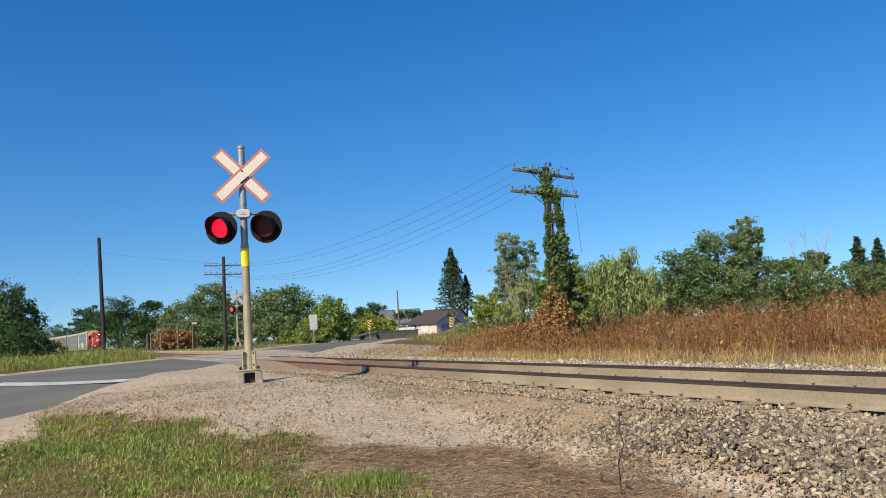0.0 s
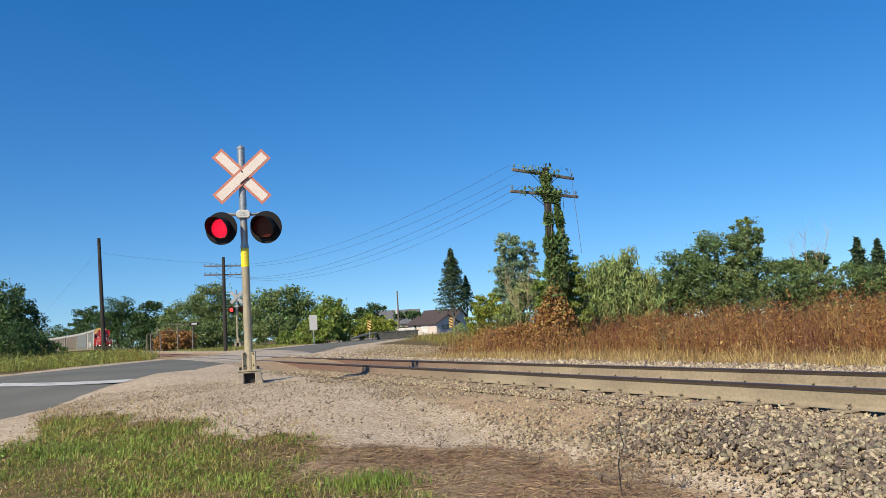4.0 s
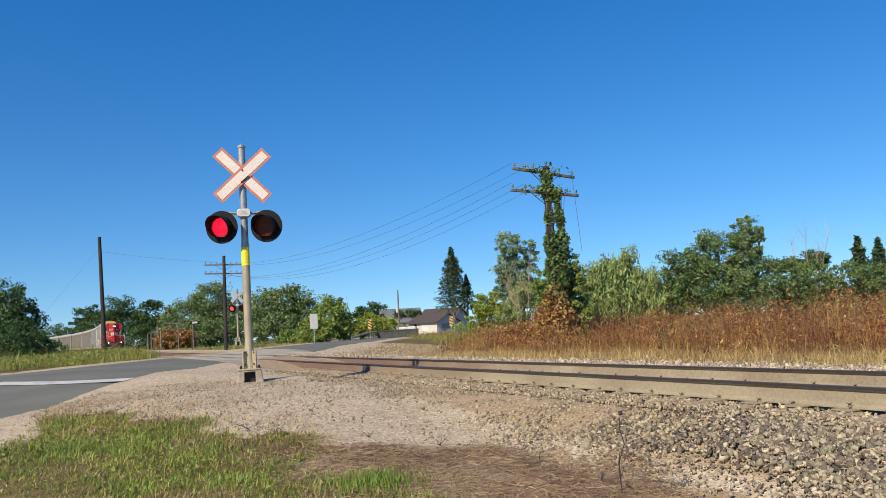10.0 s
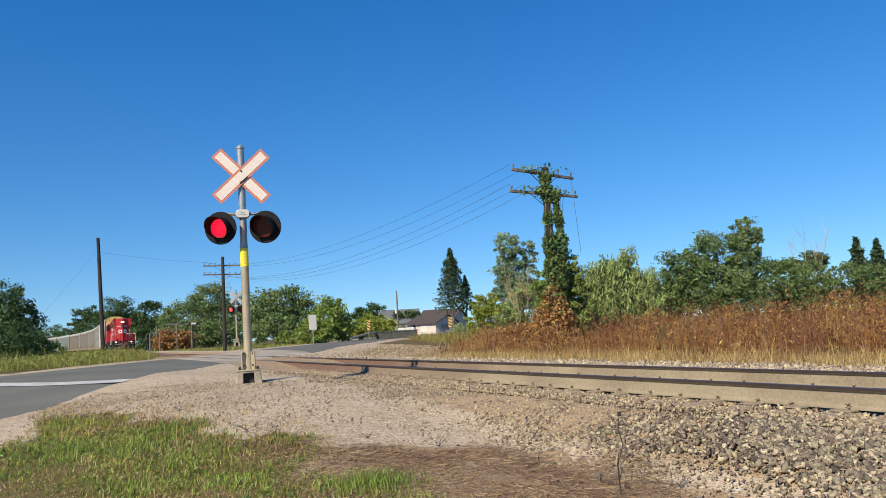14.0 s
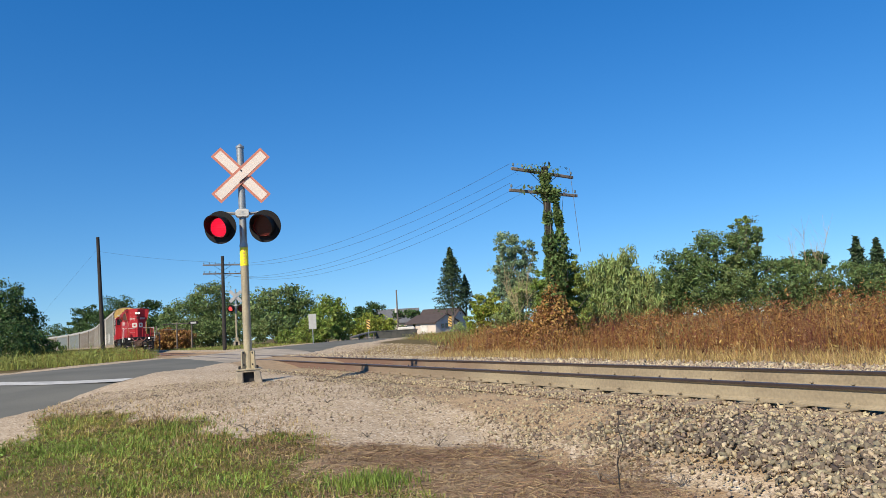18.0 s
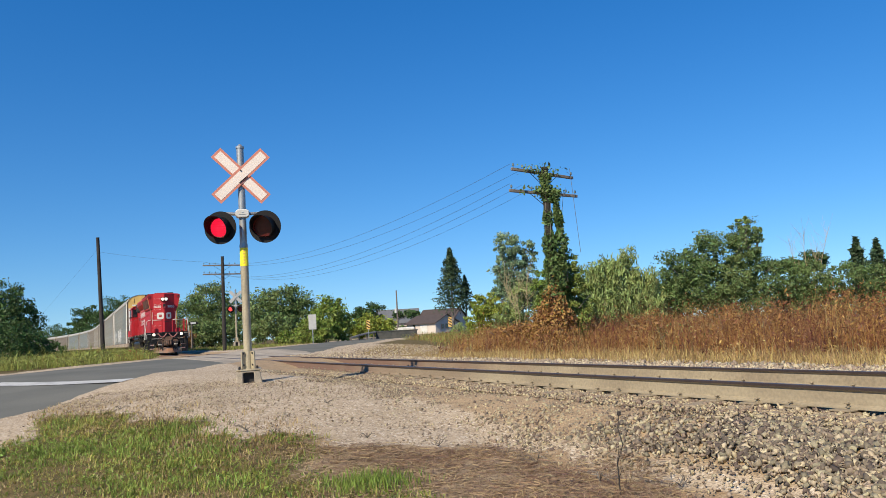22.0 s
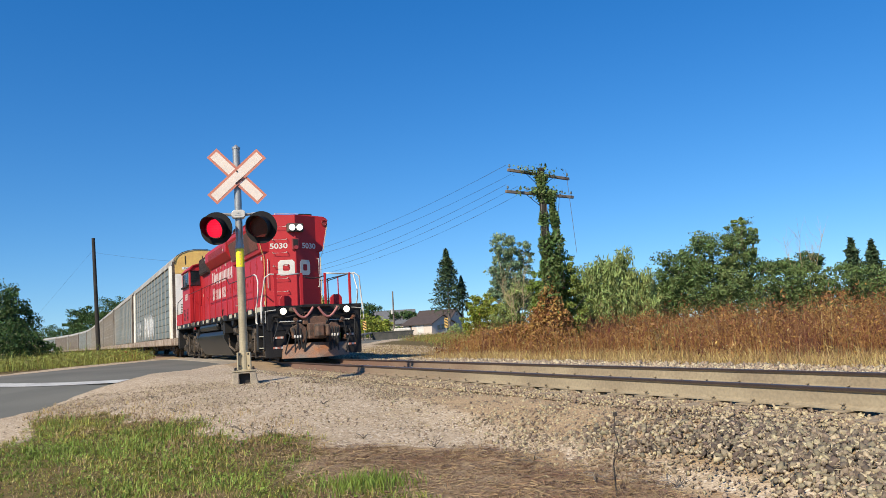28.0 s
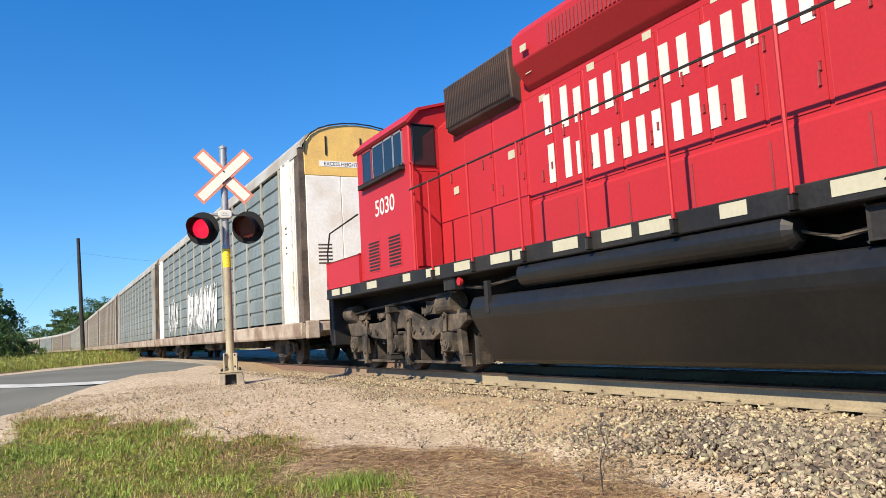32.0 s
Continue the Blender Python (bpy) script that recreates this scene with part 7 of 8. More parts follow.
def lawn():
    p = scatter(34000, -15.5, -3.6, -8.6, -4.0, -0.004, lambda x, y: in_grass(x, y) * (0.5 + 0.5 * patch(x, y, 2.3, 1.0)) * np.clip(7.5 / np.hypot(x, y + 6.9), 0.3, 1))
    n = len(p)
    green = patch(p[:, 0], p[:, 1], 1.1, 2.6) * 0.6 + patch(p[:, 0], p[:, 1], 3.1, 0.6) * 0.4 + rng.normal(0, 0.16, n)
    for name, k, high, label in (("grass_green", green > 0.6, 0.034, "short fresh green grass"), ("grass", (green <= 0.6) & (green > 0.4), 0.03, "short olive grass"), ("dry_grass", (green <= 0.4) & (green > 0.2), 0.026, "short dry yellow grass"), ("straw", green <= 0.2, 0.026, "short brown dead grass")):
        clumps("grass_patch", p[k], 11, high, 0.008, M[name], label, 0.035)
    # broad-leaved lawn weeds, flat between the blades
    p = scatter(60000, -15.0, -3.6, -8.6, -4.0, 0.0, lambda x, y: in_grass(x, y) * np.clip(patch(x, y, 1.3, 2.6) * 1.3 - 0.35, 0, 1) * np.clip(7.0 / np.hypot(x, y + 6.9), 0.3, 1))
    p[:, 2] += rng.uniform(0.005, 0.05, len(p))
    tagged(leaves_at("lawn_weeds", p, rng.lognormal(math.log(0.026), 0.35, len(p)), M["grass_green"], None, 0.35, 1.0), "low broad-leaved green weeds in the lawn", "weeds", kind="stuff")
    # the same short turf goes on round the camera
    p = scatter(3600, -3.6, 4.0, -11.0, -4.6, -0.004)
    clumps("grass_patch", p[:1800], 10, 0.045, 0.011, M["grass"], "short olive grass", 0.05)
    clumps("grass_patch", p[1800:2800], 10, 0.05, 0.011, M["grass_green"], "short fresh green grass", 0.05)
    clumps("grass_patch", p[2800:], 10, 0.035, 0.011, M["dry_grass"], "short dry yellow grass", 0.05)
    # a lush tuft and a few longer tufts
    q = np.stack([rng.normal(-6.25, 0.16, 900), rng.normal(-4.62, 0.2, 900), np.zeros(900)], -1)
    q[:, 2] = terrain(q[:, 0], q[:, 1])
    blades("grass_tuft", q, rng.uniform(0.06, 0.17, 900), 0.008, M["grass_green"], "lush bright green tuft of grass", lean=0.6)
    for x, y, r, n in ((-9.6, -6.2, 0.35, 700), (-10.0, -5.75, 0.3, 500), (-7.3, -5.6, 0.22, 500), (-8.7, -5.7, 0.3, 500), (-7.9, -6.4, 0.3, 500)):
        q = np.stack([rng.normal(x, r, n), rng.normal(y, r, n), np.zeros(n)], -1)
        q[:, 2] = terrain(q[:, 0], q[:, 1])
        blades("grass_tuft", q, rng.uniform(0.03, 0.1, n), 0.008, M["grass_green"], "green tuft in the short grass", lean=0.7)
    # scattered dry stalks and roadside tufts
    p = scatter(9000, -16.5, -8, -8.4, -4.2, 0.0, lambda x, y: ease(1.1, 0.1, np.abs(y - 0.35 - np.interp(x, *EDGE))) * (0.15 + 0.85 * (patch(x, y, 3.4, 1.2) > 0.55)) * np.where(road_uv(x, y)[1] < -0.2, 1, 0))
    blades("dry_tuft", p, rng.uniform(0.03, 0.1, len(p)), 0.006, M["dry_turf"], "sparse dry grass on the gravel edge", lean=0.8)


TWIGS = ((-9.35, -5.0, 0.16), (-9.0, -4.75, 0.1), (-11.4, -5.5, 0.12), (-8.2, -3.9, 0.1), (-7.4, -3.4, 0.14), (-6.2, -2.95, 0.2), (-10.6, -3.6, 0.09), (-12.6, -6.2, 0.1), (-5.2, -3.0, 0.16), (-4.6, -2.7, 0.12), (-13.4, -5.6, 0.1))


def litter():
    def on(x, y):
        top = np.interp(x, (-8.1, -7.7, -7.0, -6.3, -4, 0), (-4.6, -3.8, -3.1, -2.65, -2.75, -2.8))
        return ease(0.25, -0.2, y - top + 0.25 * np.sin(3 * x + 2 * np.sin(2 * y))) * ease(-5.4, -4.4, y)
    p = scatter(36000, -8.4, -3.2, -5.4, -2.4, 0.004, on)
    n = len(p)
    a = rng.normal(1.2, 1.3, n)
    d = np.stack([np.cos(a), np.sin(a), rng.normal(0, 0.14, n)], -1) * rng.uniform(0.015, 0.075, n)[:, None]
    s = np.stack([-np.sin(a), np.cos(a), rng.normal(0, 0.4, n)], -1) * rng.uniform(0.0012, 0.003, n)[:, None]
    p[:, 2] += rng.random(n) * 0.03
    v = np.stack([p - d - s, p + d - s, p + d + s, p - d + s], 1)
    tagged(polys("straw_litter", v.reshape(-1, 3), np.arange(4 * n).reshape(n, 4), M["straw"]), "matted brown straw and dead stalks", "straw", kind="stuff")
    p = scatter(1600, -8.4, -3.0, -4.9, -2.5, 0.0, on)
    blades("dead_stalks", p, rng.uniform(0.03, 0.12, len(p)), 0.004, M["straw"], "short dead brown stalks", lean=0.9)
    # dead twigs on the gravel and at the edge of the grass
    for x, y, r in TWIGS:
        t = thing("dead_twig", pose(x, y, float(terrain(x, y)), 0, 0, 100 * x), "dead brown twig lying on the gravel", "twig", "twigs on the gravel")
        for k in range(6):
            bm = bmesh.new()
            a = rng.uniform(0, 6.28)
            tube(bm, ((0, 0, 0.01), (0.5 * r * math.cos(a), 0.5 * r * math.sin(a), 0.03 + 0.4 * r * rng.random()), (r * math.cos(a + 0.4), r * math.sin(a + 0.4), 0.02 + 0.5 * r * rng.random())), 0.006, 5, 0.002)
            part("stick", bm, M["bark"], t)
    # one tall dry weed
    t = thing("dry_weed", pose(-4.75, -3.15, -0.62), "single tall dry weed stalk on the gravel", "weed")
    bm = bmesh.new()
    tube(bm, ((0, 0, 0), (-0.06, 0.04, 0.12), (-0.14, 0.1, 0.2), (-0.13, 0.16, 0.34), (-0.19, 0.17, 0.46), (-0.2, 0.2, 0.57)), 0.008, 5, 0.003)
    tube(bm, ((-0.13, 0.09, 0.2), (-0.16, 0.14, 0.3)), 0.004, 4, 0.002)
    tube(bm, ((-0.05, 0.03, 0.1), (0.02, 0.02, 0.2)), 0.004, 4, 0.002)
    part("stalk", bm, M["wood_pole"], t)
    bm = bmesh.new()
    box(bm, -0.215, -0.185, 0.188, 0.213, 0.555, 0.59, 0.006)
    part("seed_head", bm, M["wood_pole"], t)


def field():
    # rusty weeds beyond the track, taller towards the back
    def weedy(x, y):
        return ease(5.9, 7.2, y + 0.5 * np.sin(0.9 * x) - 0.9 * np.clip(-27.5 - x, 0, 30)) * ease(-2.2, -4.5, road_uv(x, y)[1])
    p = scatter(34000, -38, -5, 5.0, 19, 0.0, lambda x, y: weedy(x, y) * np.clip(1.25 - 0.06 * (y - 5), 0.3, 1))
    n = len(p)
    tuft = patch(p[:, 0], p[:, 1], 1.4, 0.8) * 0.5 + patch(p[:, 0], p[:, 1], 4.1, 2.2) * 0.5
    tall = (0.36 + 0.56 * ease(5.2, 9.0, p[:, 1]) + 0.22 * ease(8, 13, p[:, 1])) * (0.5 + 0.85 * tuft) * rng.lognormal(0, 0.22, n)
    kind = patch(p[:, 0], p[:, 1], 0.9, 0.3) * 0.5 + patch(p[:, 0], p[:, 1], 3.3, 1.9) * 0.5 + rng.normal(0, 0.11, n)
    sorts = (("weed_maroon", kind > 0.72, "dark maroon brown weeds"), ("weed", (kind <= 0.72) & (kind > 0.36), "tall rust brown weeds"), ("dry_grass", (kind <= 0.36) & (kind > 0.29), "tall straw-coloured weeds"), ("leaf_brown", (kind <= 0.29) & (kind > 0.08), "orange brown weeds"), ("leaf_mid", kind <= 0.08, "green weeds among the dry ones"))
    for name, sel, label in sorts:
        stem, high = p[sel], tall[sel]
        blades("weeds", stem, high, 0.009, M[name], label, "weeds", 0.3)
        k = rng.integers(0, len(stem), int(4.0 * len(stem)))
        q = stem[k] + rng.normal(0, 0.035, (len(k), 3))
        q[:, 2] = stem[k, 2] + high[k] * (0.2 + 0.8 * rng.random(len(k)))
        tagged(leaves_at("weed_tops", q, rng.lognormal(math.log(0.037), 0.4, len(k)), M[name], None, 0.5, 1.6, True), label, "weeds", kind="stuff")
    p = scatter(26000, -36, -4, 3.9, 7.4, 0.0, lambda x, y: ease(4.2, 5.0, y + 0.25 * np.sin(1.3 * x)) * ease(8.2, 7.0, y) * ease(-29, -25, x - 0.3 * y))
    blades("dry_grass_strip", p, rng.lognormal(math.log(0.15), 0.55, len(p)), 0.009, M["dry_turf"], "dry tan grass along the ballast", lean=0.9)
    # greener weeds towards the road
    p = scatter(15000, -62, -30, 9.5, 24, 0.0, lambda x, y: ease(-0.8, -2.5, road_uv(x, y)[1]) * ease(9.3, 11, y - 0.35 * np.clip(-34 - x, 0, 30)))
    sort = 0.5 * patch(p[:, 0], p[:, 1], 0.7, 1.4) + 0.5 * rng.random(len(p))
    for name, sel, label in (("grass_tall", sort > 0.44, "olive weeds beside the road"), ("dry_turf", (sort <= 0.44) & (sort > 0.34), "straw-coloured weeds beside the road"), ("weed", sort <= 0.34, "rust brown weeds beside the road")):
        blades("weeds", p[sel], rng.uniform(0.2, 0.75, sel.sum()), 0.014, M[name], label, "weeds", 0.7)
        q = p[sel] + rng.normal(0, 0.08, (sel.sum(), 3))
        q[:, 2] += 0.5 * rng.random(len(q))
        tagged(leaves_at("weed_leaves", q, rng.lognormal(math.log(0.06), 0.35, len(q)), M[name], None, 0.8, 1.3), label, "weeds", kind="stuff")
    # withered vine heap
    for x, y, r, h, n in ((-25.5, 8.9, 1.0, 1.0, 6000), (-28.3, 9.9, 0.9, 0.9, 4600), (-22.7, 8.2, 0.62, 1.7, 3800), (-21.6, 7.7, 0.7, 0.9, 2800)):
        t = thing("withered_bush", pose(x, y, -0.25), "withered brown bush of dead vine leaves", "bush", "trees and bushes")
        d = rng.normal(size=(n, 3))
        d /= np.linalg.norm(d, axis=1)[:, None]
        q = d * (rng.random(n) ** 0.4)[:, None] * np.array([r, r, h]) + rng.normal(0, 0.07, (n, 3))
        q[:, 2] = np.abs(q[:, 2])
        leaves_at("leaves", q, rng.lognormal(math.log(0.08), 0.3, n), M["leaf_brown"], t, 1.0, 1.2)
        bm = bmesh.new()
        for i in range(7):
            a = rng.uniform(0, 6.28)
            tube(bm, ((0, 0, 0), (0.4 * r * math.cos(a), 0.4 * r * math.sin(a), 0.6 * h), (0.7 * r * math.cos(a), 0.7 * r * math.sin(a), 0.8 * h)), 0.02, 4, 0.006)
        tagged(part("stem_tangle", bm, M["bark"], t), kind="stuff")
    # tall grass beyond the road, on the near side of the track
    p = scatter(52000, -75, -36, -16, -2.2, 0.0, lambda x, y: ease(ROAD_W + 0.3, ROAD_W + 1.2, road_uv(x, y)[1]) * ease(-2.3, -3.4, y + 0.4 * np.sin(0.7 * x)))
    n = len(p)
    k = patch(p[:, 0], p[:, 1], 0.5, 1.0) + rng.normal(0, 0.25, n)
    for name, sel, label in (("grass_tall", k > 0.22, "tall olive green roadside grass"), ("grass", (k <= 0.22) & (k > -0.15), "tall yellowing roadside grass"), ("weed", k <= -0.15, "brown seed heads over the roadside grass")):
        blades("tall_grass", p[sel], rng.lognormal(math.log(0.45), 0.4, sel.sum()), 0.016, M[name], label, lean=0.7)
        q = p[sel][rng.integers(0, sel.sum(), int(0.9 * sel.sum()))] + rng.normal(0, 0.06, (int(0.9 * sel.sum()), 3))
        q[:, 2] += 0.5 * rng.random(len(q))
        tagged(leaves_at("weed_leaves", q, rng.lognormal(math.log(0.075), 0.35, len(q)), M[name], None, 0.8, 1.3), label.replace("grass", "weeds"), "weeds", kind="stuff")
    # green strip beyond the far side of the road
    p = scatter(9000, -100, -60, 3.5, 26, 0.0, lambda x, y: ease(ROAD_W + 0.3, ROAD_W + 1.5, road_uv(x, y)[1]) * ease(3.2, 4.5, y))
    blades("tall_grass", p, rng.lognormal(math.log(0.2), 0.4, len(p)), 0.03, M["grass_tall"], "rough grass beside the far road", lean=0.8)


for x, y, w, h in ((-23.5, 10.6, 0.8, 0.7), (-20.4, 10.8, 0.9, 0.75), (-18.6, 9.6, 0.6, 0.6), (-16.8, 10.6, 0.8, 0.8), (-14.6, 9.8, 0.9, 0.8), (-13.0, 11.2, 0.8, 0.85), (-11.0, 10.0, 0.8, 0.75)):
    grow("bush", "weed", "rust brown shrub among the tall weeds", "bush", ((x, y, 0.35, w, h), (x - 0.5, y + 0.5, 0.25, w * 0.8, h * 0.8), (x + 0.5, y - 0.2, 0.1, w * 0.7, h * 0.8)), 1500, 0.07)
for x, y, leaf in ((-50.5, 19.2, "leaf_willow"), (-48.5, 20.6, "leaf_mid"), (-46.0, 20.4, "leaf_willow"), (-43.0, 18.6, "leaf_mid"), (-41.0, 19.0, "weed")):
    grow("bush", leaf, "low tangled weeds beside the road", "bush", ((x, y, 0.5, 1.1, 0.7), (x - 0.9, y + 0.6, 0.35, 0.9, 0.6), (x + 0.9, y - 0.4, 0.3, 0.9, 0.6)), 1500, 0.13)


lawn()
litter()
field()


def vine():
    t = thing("climbing_vine", pose(-22.4, 8.5, -0.25), "green climbing vine hanging on the old pole", "vine")
    bm = bmesh.new()
    for k in range(4):
        tube(bm, [(0.13 * math.cos(k * 1.6 + 0.7 * z), 0.13 * math.sin(k * 1.6 + 0.7 * z), z) for z in np.linspace(0, 6.4, 14)], 0.015, 5)
    for k in range(3):
        tube(bm, [(0.2 + 0.1 * math.sin(2 * z + k), 0.36 + 0.07 * k + 0.06 * math.sin(1.4 * z), z) for z in np.linspace(2.4, 5.6, 9)], 0.01, 4)
    tagged(part("stem_tangle", bm, M["bark"], t), kind="stuff")
    z = np.concatenate([0.3 + 6.0 * rng.random(8000) ** 1.6, rng.uniform(2.2, 5.7, 2500), np.full(170, 6.42), np.full(150, 5.7)])
    n = len(z)
    th = rng.uniform(0, 6.283, n)
    swell = 0.2 + 0.5 * ease(3.0, 0.8, z) + 0.07 * np.sin(2.3 * z) + 0.05 * np.sin(7 * z)
    r = swell * rng.random(n) ** 0.5
    q = np.stack([r * np.cos(th), r * np.sin(th), z], -1)
    s2 = slice(8000, 10500)
    q[s2, 0] += 0.15
    q[s2, 1] += 0.3 + 0.08 * np.sin(1.9 * z[s2])
    s3 = slice(10500, n)
    q[s3, 1] = rng.normal(-0.1, 0.42, n - 10500)
    q[s3, 2] += rng.normal(0, 0.1, n - 10500)
    q[s3, 0] = rng.normal(0.0, 0.1, n - 10500)
    sizes = rng.lognormal(math.log(0.12), 0.3, n)
    low = (z + rng.normal(0, 0.35, n)) < 2.1
    leaves_at("leaves", q[~low], sizes[~low], M["leaf_ivy"], t, 1.0, 1.0)
    leaves_at("dead_leaves", q[low], sizes[low], M["leaf_brown"], t, 1.0, 1.0)


vine()


def bare_tree(x, y, z, tips, label):
    t = thing("bare_tree", pose(x, y, z), label, "tree", "trees and bushes")
    bm = bmesh.new()
    for tx, ty, tz in tips:
        end = Vector((tx, ty, tz))
        mid = end * 0.5 + Vector((0.1, 0.1, 0.15))
        tube(bm, ((0, 0, 0), end * 0.25, mid, end * 0.8, end), 0.022, 5, 0.006)
        for j in range(16):
            f = rng.uniform(0.5, 0.95)
            a = mid.lerp(end, max(0, f * 2 - 1))
            d = Vector(rng.normal(size=3)) * 0.25
            d.z = abs(d.z) * 1.6 + 0.25
            tube(bm, (a, a + d * 0.6, a + d * 1.6), 0.007, 4, 0.003)
    part("branch_work", bm, M["bark_pale"], t)


bare_tree(-31.8, 33.2, 0.0, ((0.3, 0.2, 5.5), (0.8, 1.9, 5.7), (-0.2, -0.6, 5.2), (0.5, 1.1, 4.7)), "bare pale dead tree above the shrubs")
bare_tree(-30.2, 11.9, -0.2, ((0.3, 0.4, 3.3), (-0.4, -0.5, 3.0), (-0.6, 0.2, 2.4), (0.5, -0.6, 2.4)), "pale leafless shrub stems")

# ---- houses, bridge, signs and fences ----
def house(m, label, w, d, wall_h, roof_h, wall, roof, openings):
    """A house with its long side on x; its gable looks along +x. Openings: (side, position, bottom, width, height, kind)."""
    t = thing("house", m, label, "house", "houses by the road")
    bm = bmesh.new()
    prism(bm, ((-d / 2, 0), (d / 2, 0), (d / 2, wall_h), (0, wall_h + roof_h - 0.12), (-d / 2, wall_h)), -w / 2, w / 2, "x")
    part("wall", bm, M[wall], t, "pale stuccoed wall")
    bm = bmesh.new()
    for k in (-1, 1):
        o = 0.45
        sl = roof_h / (d / 2)
        prism(bm, ((0, wall_h + roof_h), (k * (d / 2 + o), wall_h - sl * o), (k * (d / 2 + o), wall_h - sl * o - 0.14), (0, wall_h + roof_h - 0.14)), -w / 2 - 0.4, w / 2 + 0.4, "x")
    part("roof", bm, M[roof], t, "shingled gable roof")
    for side, pos, z, ww, hh, kind in openings:
        bm = bmesh.new()
        if side == "gable":
            box(bm, w / 2, w / 2 + 0.06, pos - ww / 2, pos + ww / 2, z, z + hh)
        else:
            box(bm, pos - ww / 2, pos + ww / 2, -d / 2 - 0.06, -d / 2, z, z + hh)
        fr = part(kind, bm, M["white"] if kind == "garage_door" else M["brick"], t)
        bm = bmesh.new()
        if side == "gable":
            box(bm, w / 2 + 0.062, w / 2 + 0.07, pos - ww / 2 + 0.08, pos + ww / 2 - 0.08, z + 0.08, z + hh - 0.08)
        else:
            box(bm, pos - ww / 2 + 0.08, pos + ww / 2 - 0.08, -d / 2 - 0.07, -d / 2 - 0.062, z + 0.08, z + hh - 0.08)
        part("pane", bm, M["white"] if kind == "garage_door" else M["glass"], fr)
    return t


house(pose(-141.02, 59.82, 0.0, 0, 0, 20), "low house with brown roof and pale walls", 8.2, 6.4, 2.35, 1.5, "siding", "shingle", (("gable", -1.2, 0.9, 0.8, 0.9, "window"), ("gable", 0.0, 0.9, 0.9, 1.0, "window"), ("gable", 1.4, 0.7, 1.0, 1.2, "window"), ("front", -2.0, 1.0, 0.8, 1.1, "window"), ("front", 0.8, 0.3, 2.0, 2.0, "garage_door")))
house(pose(-161.0, 72.0, 0.0, 0, 0, 40), "house with dark brown roof behind", 9.0, 8.0, 3.3, 2.3, "siding", "shingle", (("gable", 0.0, 1.0, 1.2, 1.2, "window"),))
house(pose(-176.0, 67.0, 0.0, 0, 0, 62), "house with long grey roof behind the trees", 10.0, 9.0, 3.2, 3.2, "siding", "shingle_grey", (("front", -3.0, 0.9, 1.2, 1.1, "window"), ("front", 2.0, 0.9, 1.2, 1.1, "window")))


def bridge_rail():
    t = thing("bridge_parapet", pose(-83.5, 25.3, 0.0, 0, 0, 64), "grey concrete bridge parapet beside the road", "bridge parapet")
    bm = bmesh.new()
    box(bm, 0.0, 4.8, -0.15, 0.15, -0.3, 0.8, 0.02)
    part("wall", bm, M["parapet"], t, "dark grey parapet wall")
    bm = bmesh.new()
    box(bm, -0.1, 4.9, -0.2, 0.2, 0.8, 0.93, 0.02)
    part("coping", bm, M["parapet"], t)
    for i in range(6):
        bm = bmesh.new()
        box(bm, 0.1 + 0.8 * i, 0.25 + 0.8 * i, -0.18, 0.18, 0.5, 0.82, 0.01)
        part("post", bm, M["parapet"], t)
    g = thing("guard_rail", pose(-77.0, 19.9, 0.0), "low grey steel guard rail beside the road", "guard rail")
    bm = bmesh.new()
    tube(bm, ((0, 0, 0.35), (-2.0, 1.6, 0.55), (-4.2, 3.4, 0.75), (-6.4, 5.3, 0.85)), 0.12, 6)
    part("rail", bm, M["concrete"], g)
    for k in range(4):
        bm = bmesh.new()
        box(bm, -2.0 * k - 0.07, -2.0 * k + 0.07, 1.65 * k - 0.07, 1.65 * k + 0.07, -0.3, 0.5 + 0.1 * k)
        part("post", bm, M["wood_grey"], g)


bridge_rail()


def hazard_marker(m):
    t = thing("hazard_marker", m, "yellow and black striped hazard marker on a post", "road sign", "hazard markers at the bridge")
    bm = bmesh.new()
    cyl(bm, (0, 0, -0.3), (0, 0, 1.9), 0.035, n=8)
    part("post", bm, M["galv"], t)
    bm = bmesh.new()
    box(bm, 0.04, 0.055, -0.19, 0.19, 0.95, 1.95, 0.004)
    b = part("board", bm, M["yellow"], t, "yellow board")
    for i in range(3):
        bm = bmesh.new()
        z = 1.02 + 0.3 * i
        vs = [bm.verts.new((0.058, y, zz)) for y, zz in ((-0.18, z + 0.2), (0.18, z - 0.02), (0.18, z + 0.11), (-0.18, z + 0.33))]
        for v in vs:
            v.co.z = min(v.co.z, 1.94)
        bm.faces.new(vs)
        part("stripe", bm, M["dark"], b, "black slanting stripe")


hazard_marker(pose(-79.5, 22.9, 0.25, 0, 0, -18))
hazard_marker(pose(-70.5, 28.5, 0.0, 0, 0, -22))


def plate_sign():
    t = thing("road_sign", pose(-70.5, 13.9, 0.1, 0, 0, -16), "bare grey back of a tall road sign on a post", "road sign")
    bm = bmesh.new()
    box(bm, -0.04, 0.04, -0.04, 0.04, -0.3, 2.7)
    part("post", bm, M["galv"], t)
    bm = bmesh.new()
    box(bm, 0.045, 0.055, -0.36, 0.36, 1.3, 2.72, 0.003)
    part("board", bm, M["sign_grey"], t, "bare metal sign board")


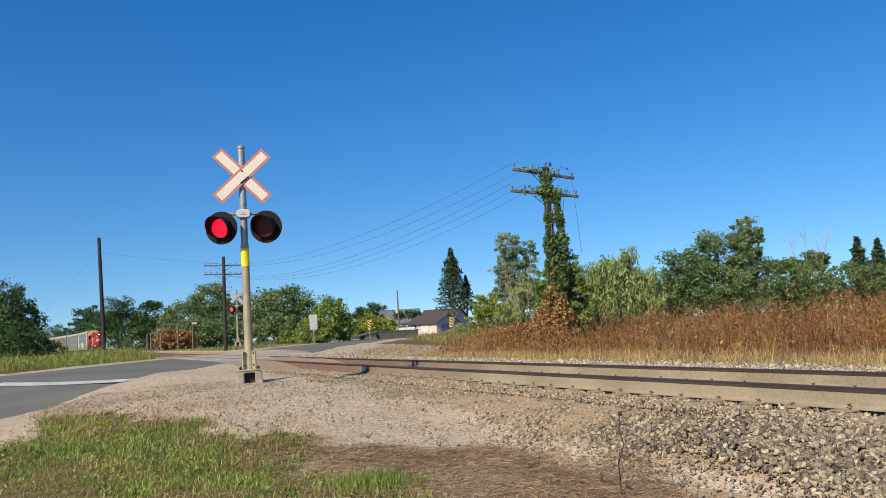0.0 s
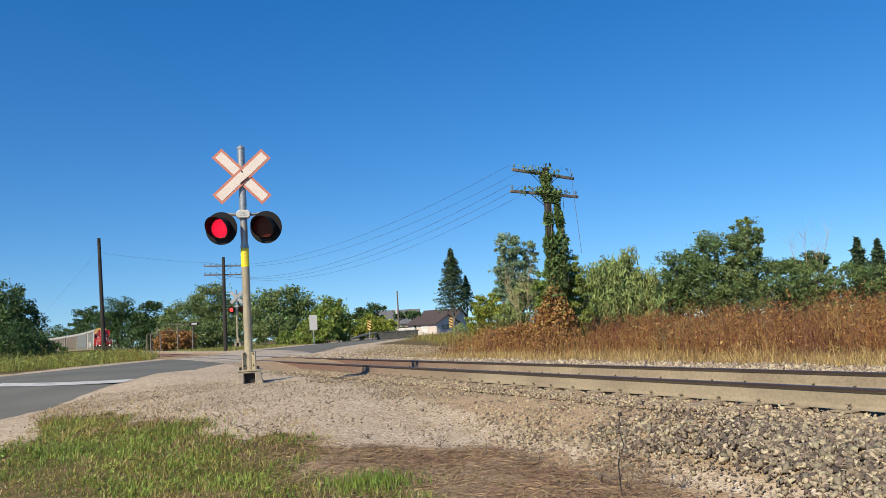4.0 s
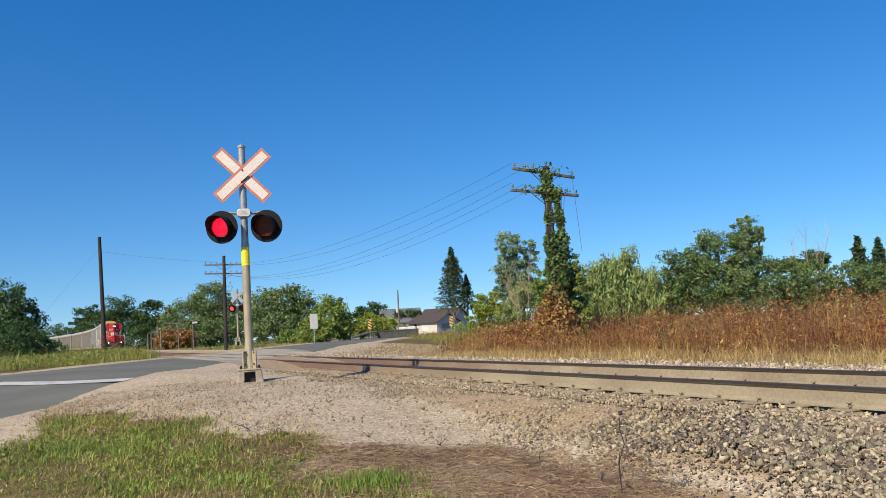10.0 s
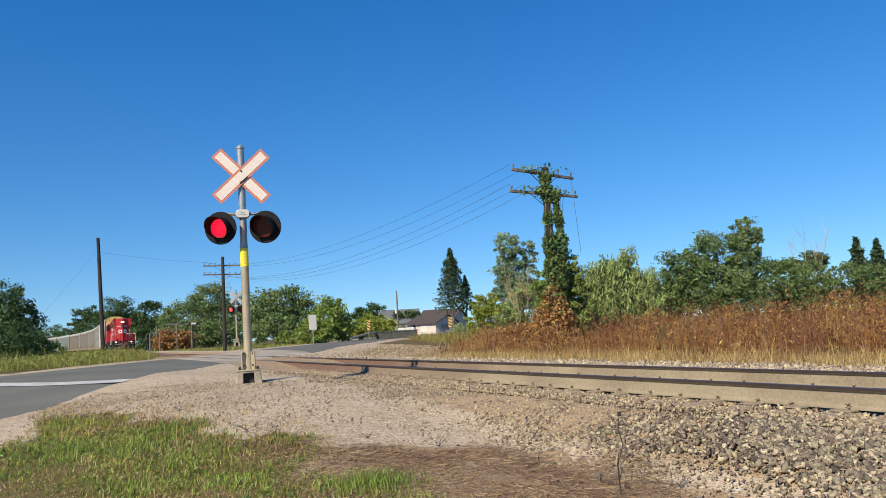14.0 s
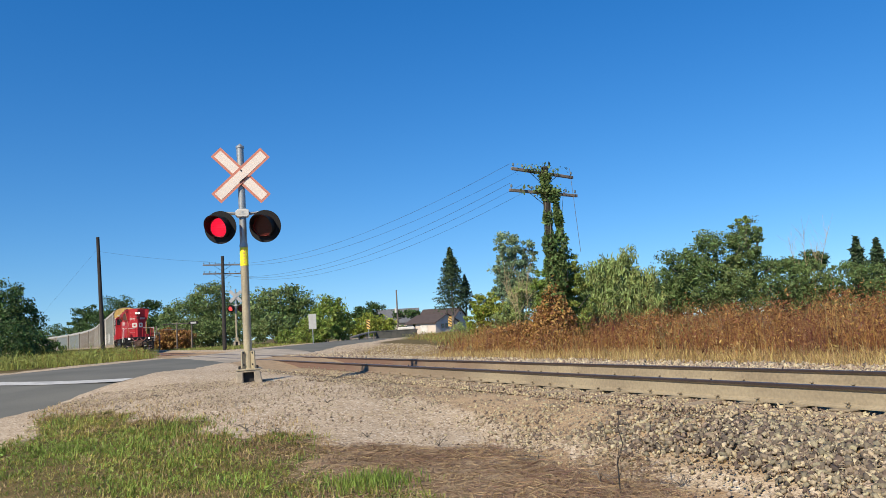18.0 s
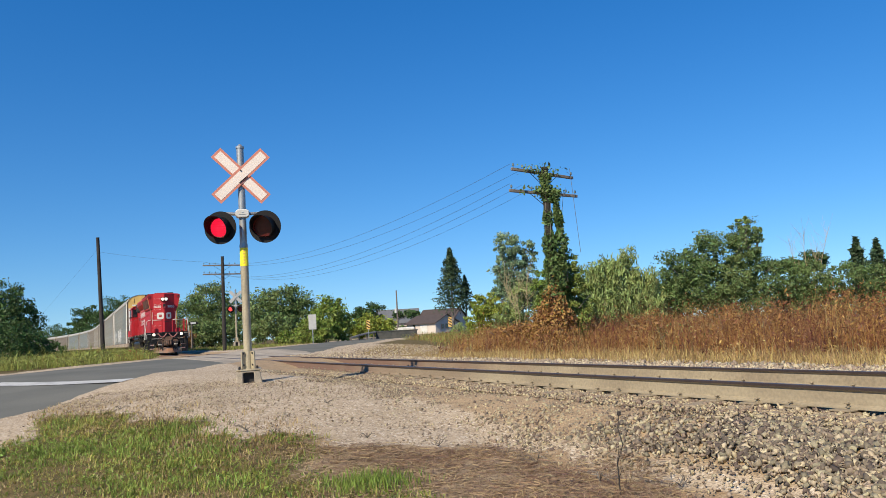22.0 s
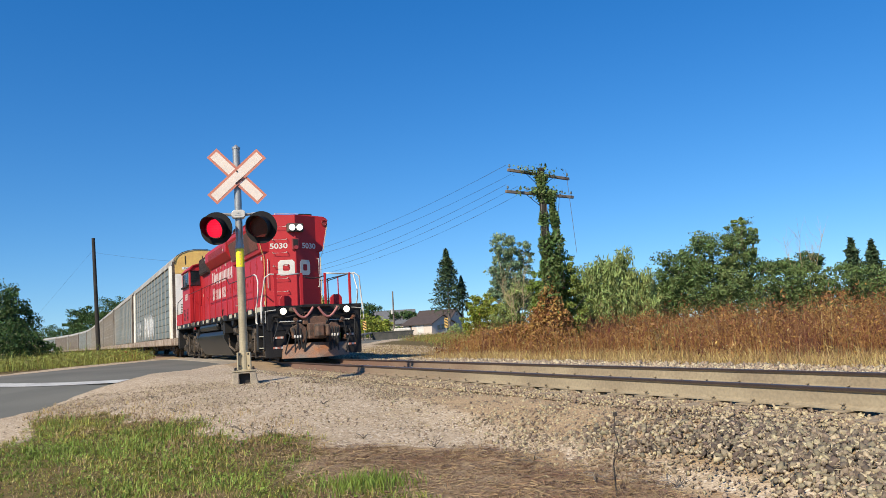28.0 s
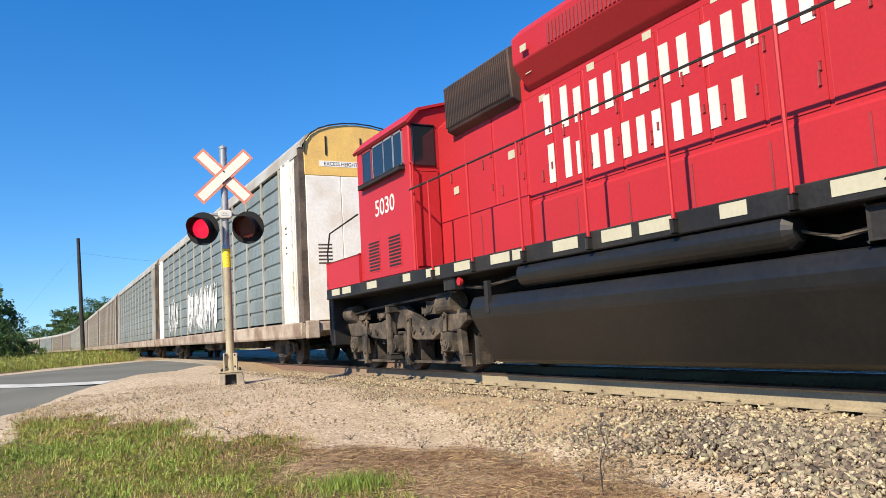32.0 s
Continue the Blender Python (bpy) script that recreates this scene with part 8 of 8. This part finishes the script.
plate_sign()
t = thing("utility_pole", pose(-93.0, 32.1, 0.3), "slim grey pole with a small white transformer by the house", "utility pole", "poles along the track")
bm = bmesh.new()
cyl(bm, (0, 0, -0.3), (0, 0, 5.9), 0.13, 0.09, 10)
part("pole", bm, M["wood_grey"], t)
bm = bmesh.new()
cyl(bm, (0, -0.2, 2.9), (0, -0.2, 3.5), 0.16, n=12)
part("transformer", bm, M["white"], t)
t = thing("parked_trailer", pose(-91.5, 32.6, 0.02, 0, 0, 70), "small white parked trailer by the house", "trailer")
bm = bmesh.new()
box(bm, -1.1, 1.1, -0.6, 0.6, 0.35, 1.25, 0.12)
part("body", bm, M["white"], t)
for x in (-0.5, 0.5):
    bm = bmesh.new()
    cyl(bm, (x, -0.62, 0.25), (x, -0.45, 0.25), 0.25, n=14)
    part("wheel", bm, M["dark"], t)


def pipe_frame():
    """Weathered pipe frame with a small white sign, beyond the track."""
    t = thing("pipe_frame", pose(-107.2, 2.7, 0.2), "weathered pipe frame with a small white sign", "frame")
    for y in (0.0, 1.2, 3.4, 5.3):
        bm = bmesh.new()
        h = 2.2 if y < 3 else 3.4
        cyl(bm, (0, y, -0.4), (0, y, h), 0.09, n=8)
        part("post", bm, M["wood_grey"], t)
    for y0, y1, z in ((0, 1.2, 2.1), (1.6, 5.9, 3.2), (1.8, 4.4, 2.45)):
        bm = bmesh.new()
        tube(bm, ((0, y0, z), (0, y1, z)), 0.07, 6)
        part("rail", bm, M["wood_grey"], t)
    bm = bmesh.new()
    box(bm, 0.08, 0.11, 4.9, 6.1, 3.05, 3.45, 0.02)
    s = part("sign_board", bm, M["dark"], t)
    bm = bmesh.new()
    box(bm, 0.112, 0.118, 5.15, 5.85, 3.12, 3.38, 0.02)
    part("face", bm, M["white"], s, "white sign face")


pipe_frame()
for x, y, h in ((-125, -0.2 + 5.5, 3.6), (-130, 4.2, 2.6), (-134, 6.0, 2.2)):
    t = thing("fence_post", pose(x, y, 0), "weathered wooden post beyond the track", "post", "posts beyond the track")
    bm = bmesh.new()
    cyl(bm, (0, 0, -0.8), (0, 0, h), 0.13, 0.1, 8)
    part("post", bm, M["wood_grey"], t)
grow("bush", "leaf_brown", "rust-coloured bush beyond the track", "bush", ((-111.6, 5.4, 1.5, 1.7, 1.5), (-111.0, 7.2, 1.2, 1.6, 1.3), (-112.0, 4.2, 0.9, 1.0, 1.0)), 2600, 0.4)
grow("bush", "leaf_dark", "dark green bush at the roadside", "bush", ((-50.0, -9.3, 1.0, 1.5, 1.0), (-52.0, -8.2, 0.7, 1.1, 0.7), (-48.0, -9.8, 1.1, 1.5, 1.2)), 4200, 0.2)

# ---- small pieces of the track, laid last ----
ties()


# ---- what moves: the train rolls along the track at a steady speed ----
SPEED, AT_30 = 6.64, -10.9


def rolled(t):
    return AT_30 + SPEED * (t - 30.0)


def on_track(front, rear, back):
    """The pose of a vehicle whose trucks stand at stations front and rear; back: from the front truck to its origin."""
    xa, ya, _ = along(front)
    xb, yb, _ = along(rear)
    a = math.atan2(ya - yb, xa - xb)
    return pose(xa + back * math.cos(a), ya + back * math.sin(a), 0, 0, 0, math.degrees(a))


def flashes(k):
    """Turn of the slats before lamp k, in degrees: the lamps take turns, a little slower than once a second."""
    shut, wide = 8.0, 94.0
    rows, lit = [(0.0, wide if k == 0 else shut)], k == 0
    for i in range(64):
        t = 0.25 + 0.50165 * i
        if t > 31.9:
            break
        rows += [(t - 0.034, wide if lit else shut), (t + 0.034, shut if lit else wide)]
        lit = not lit
    return rows + [(32.0, wide if lit else shut)]


def motions():
    times = [0.5 * i for i in range(65)]
    walk(loco, [(t, on_track(rolled(t) - 2.07, rolled(t) - 15.33, 2.07)) for t in times])
    for i, car in enumerate(racks):
        mid = -19.9 - RACK_L - 27.9 * i
        walk(car, [(t, on_track(rolled(t) + mid + 9.75, rolled(t) + mid - 9.75, -9.75)) for t in times])
    for slat, m, k in SLATS:
        walk(slat, [(t, m @ pose(0, 0, 0, a)) for t, a in flashes(k)])
    ticks = [0.1 * i for i in range(321)]
    for wheels, r in ((loco_wheels, 0.508), (rack_one_wheels, 0.457), (rack_two_wheels, 0.457), (rack_three_wheels, 0.457)):
        for w in wheels:
            x = w.matrix_basis.translation.x
            walk(w, [(t, pose(x, 0, r, 0, math.degrees((rolled(t) - rolled(0)) / r), 0)) for t in ticks])


motions()
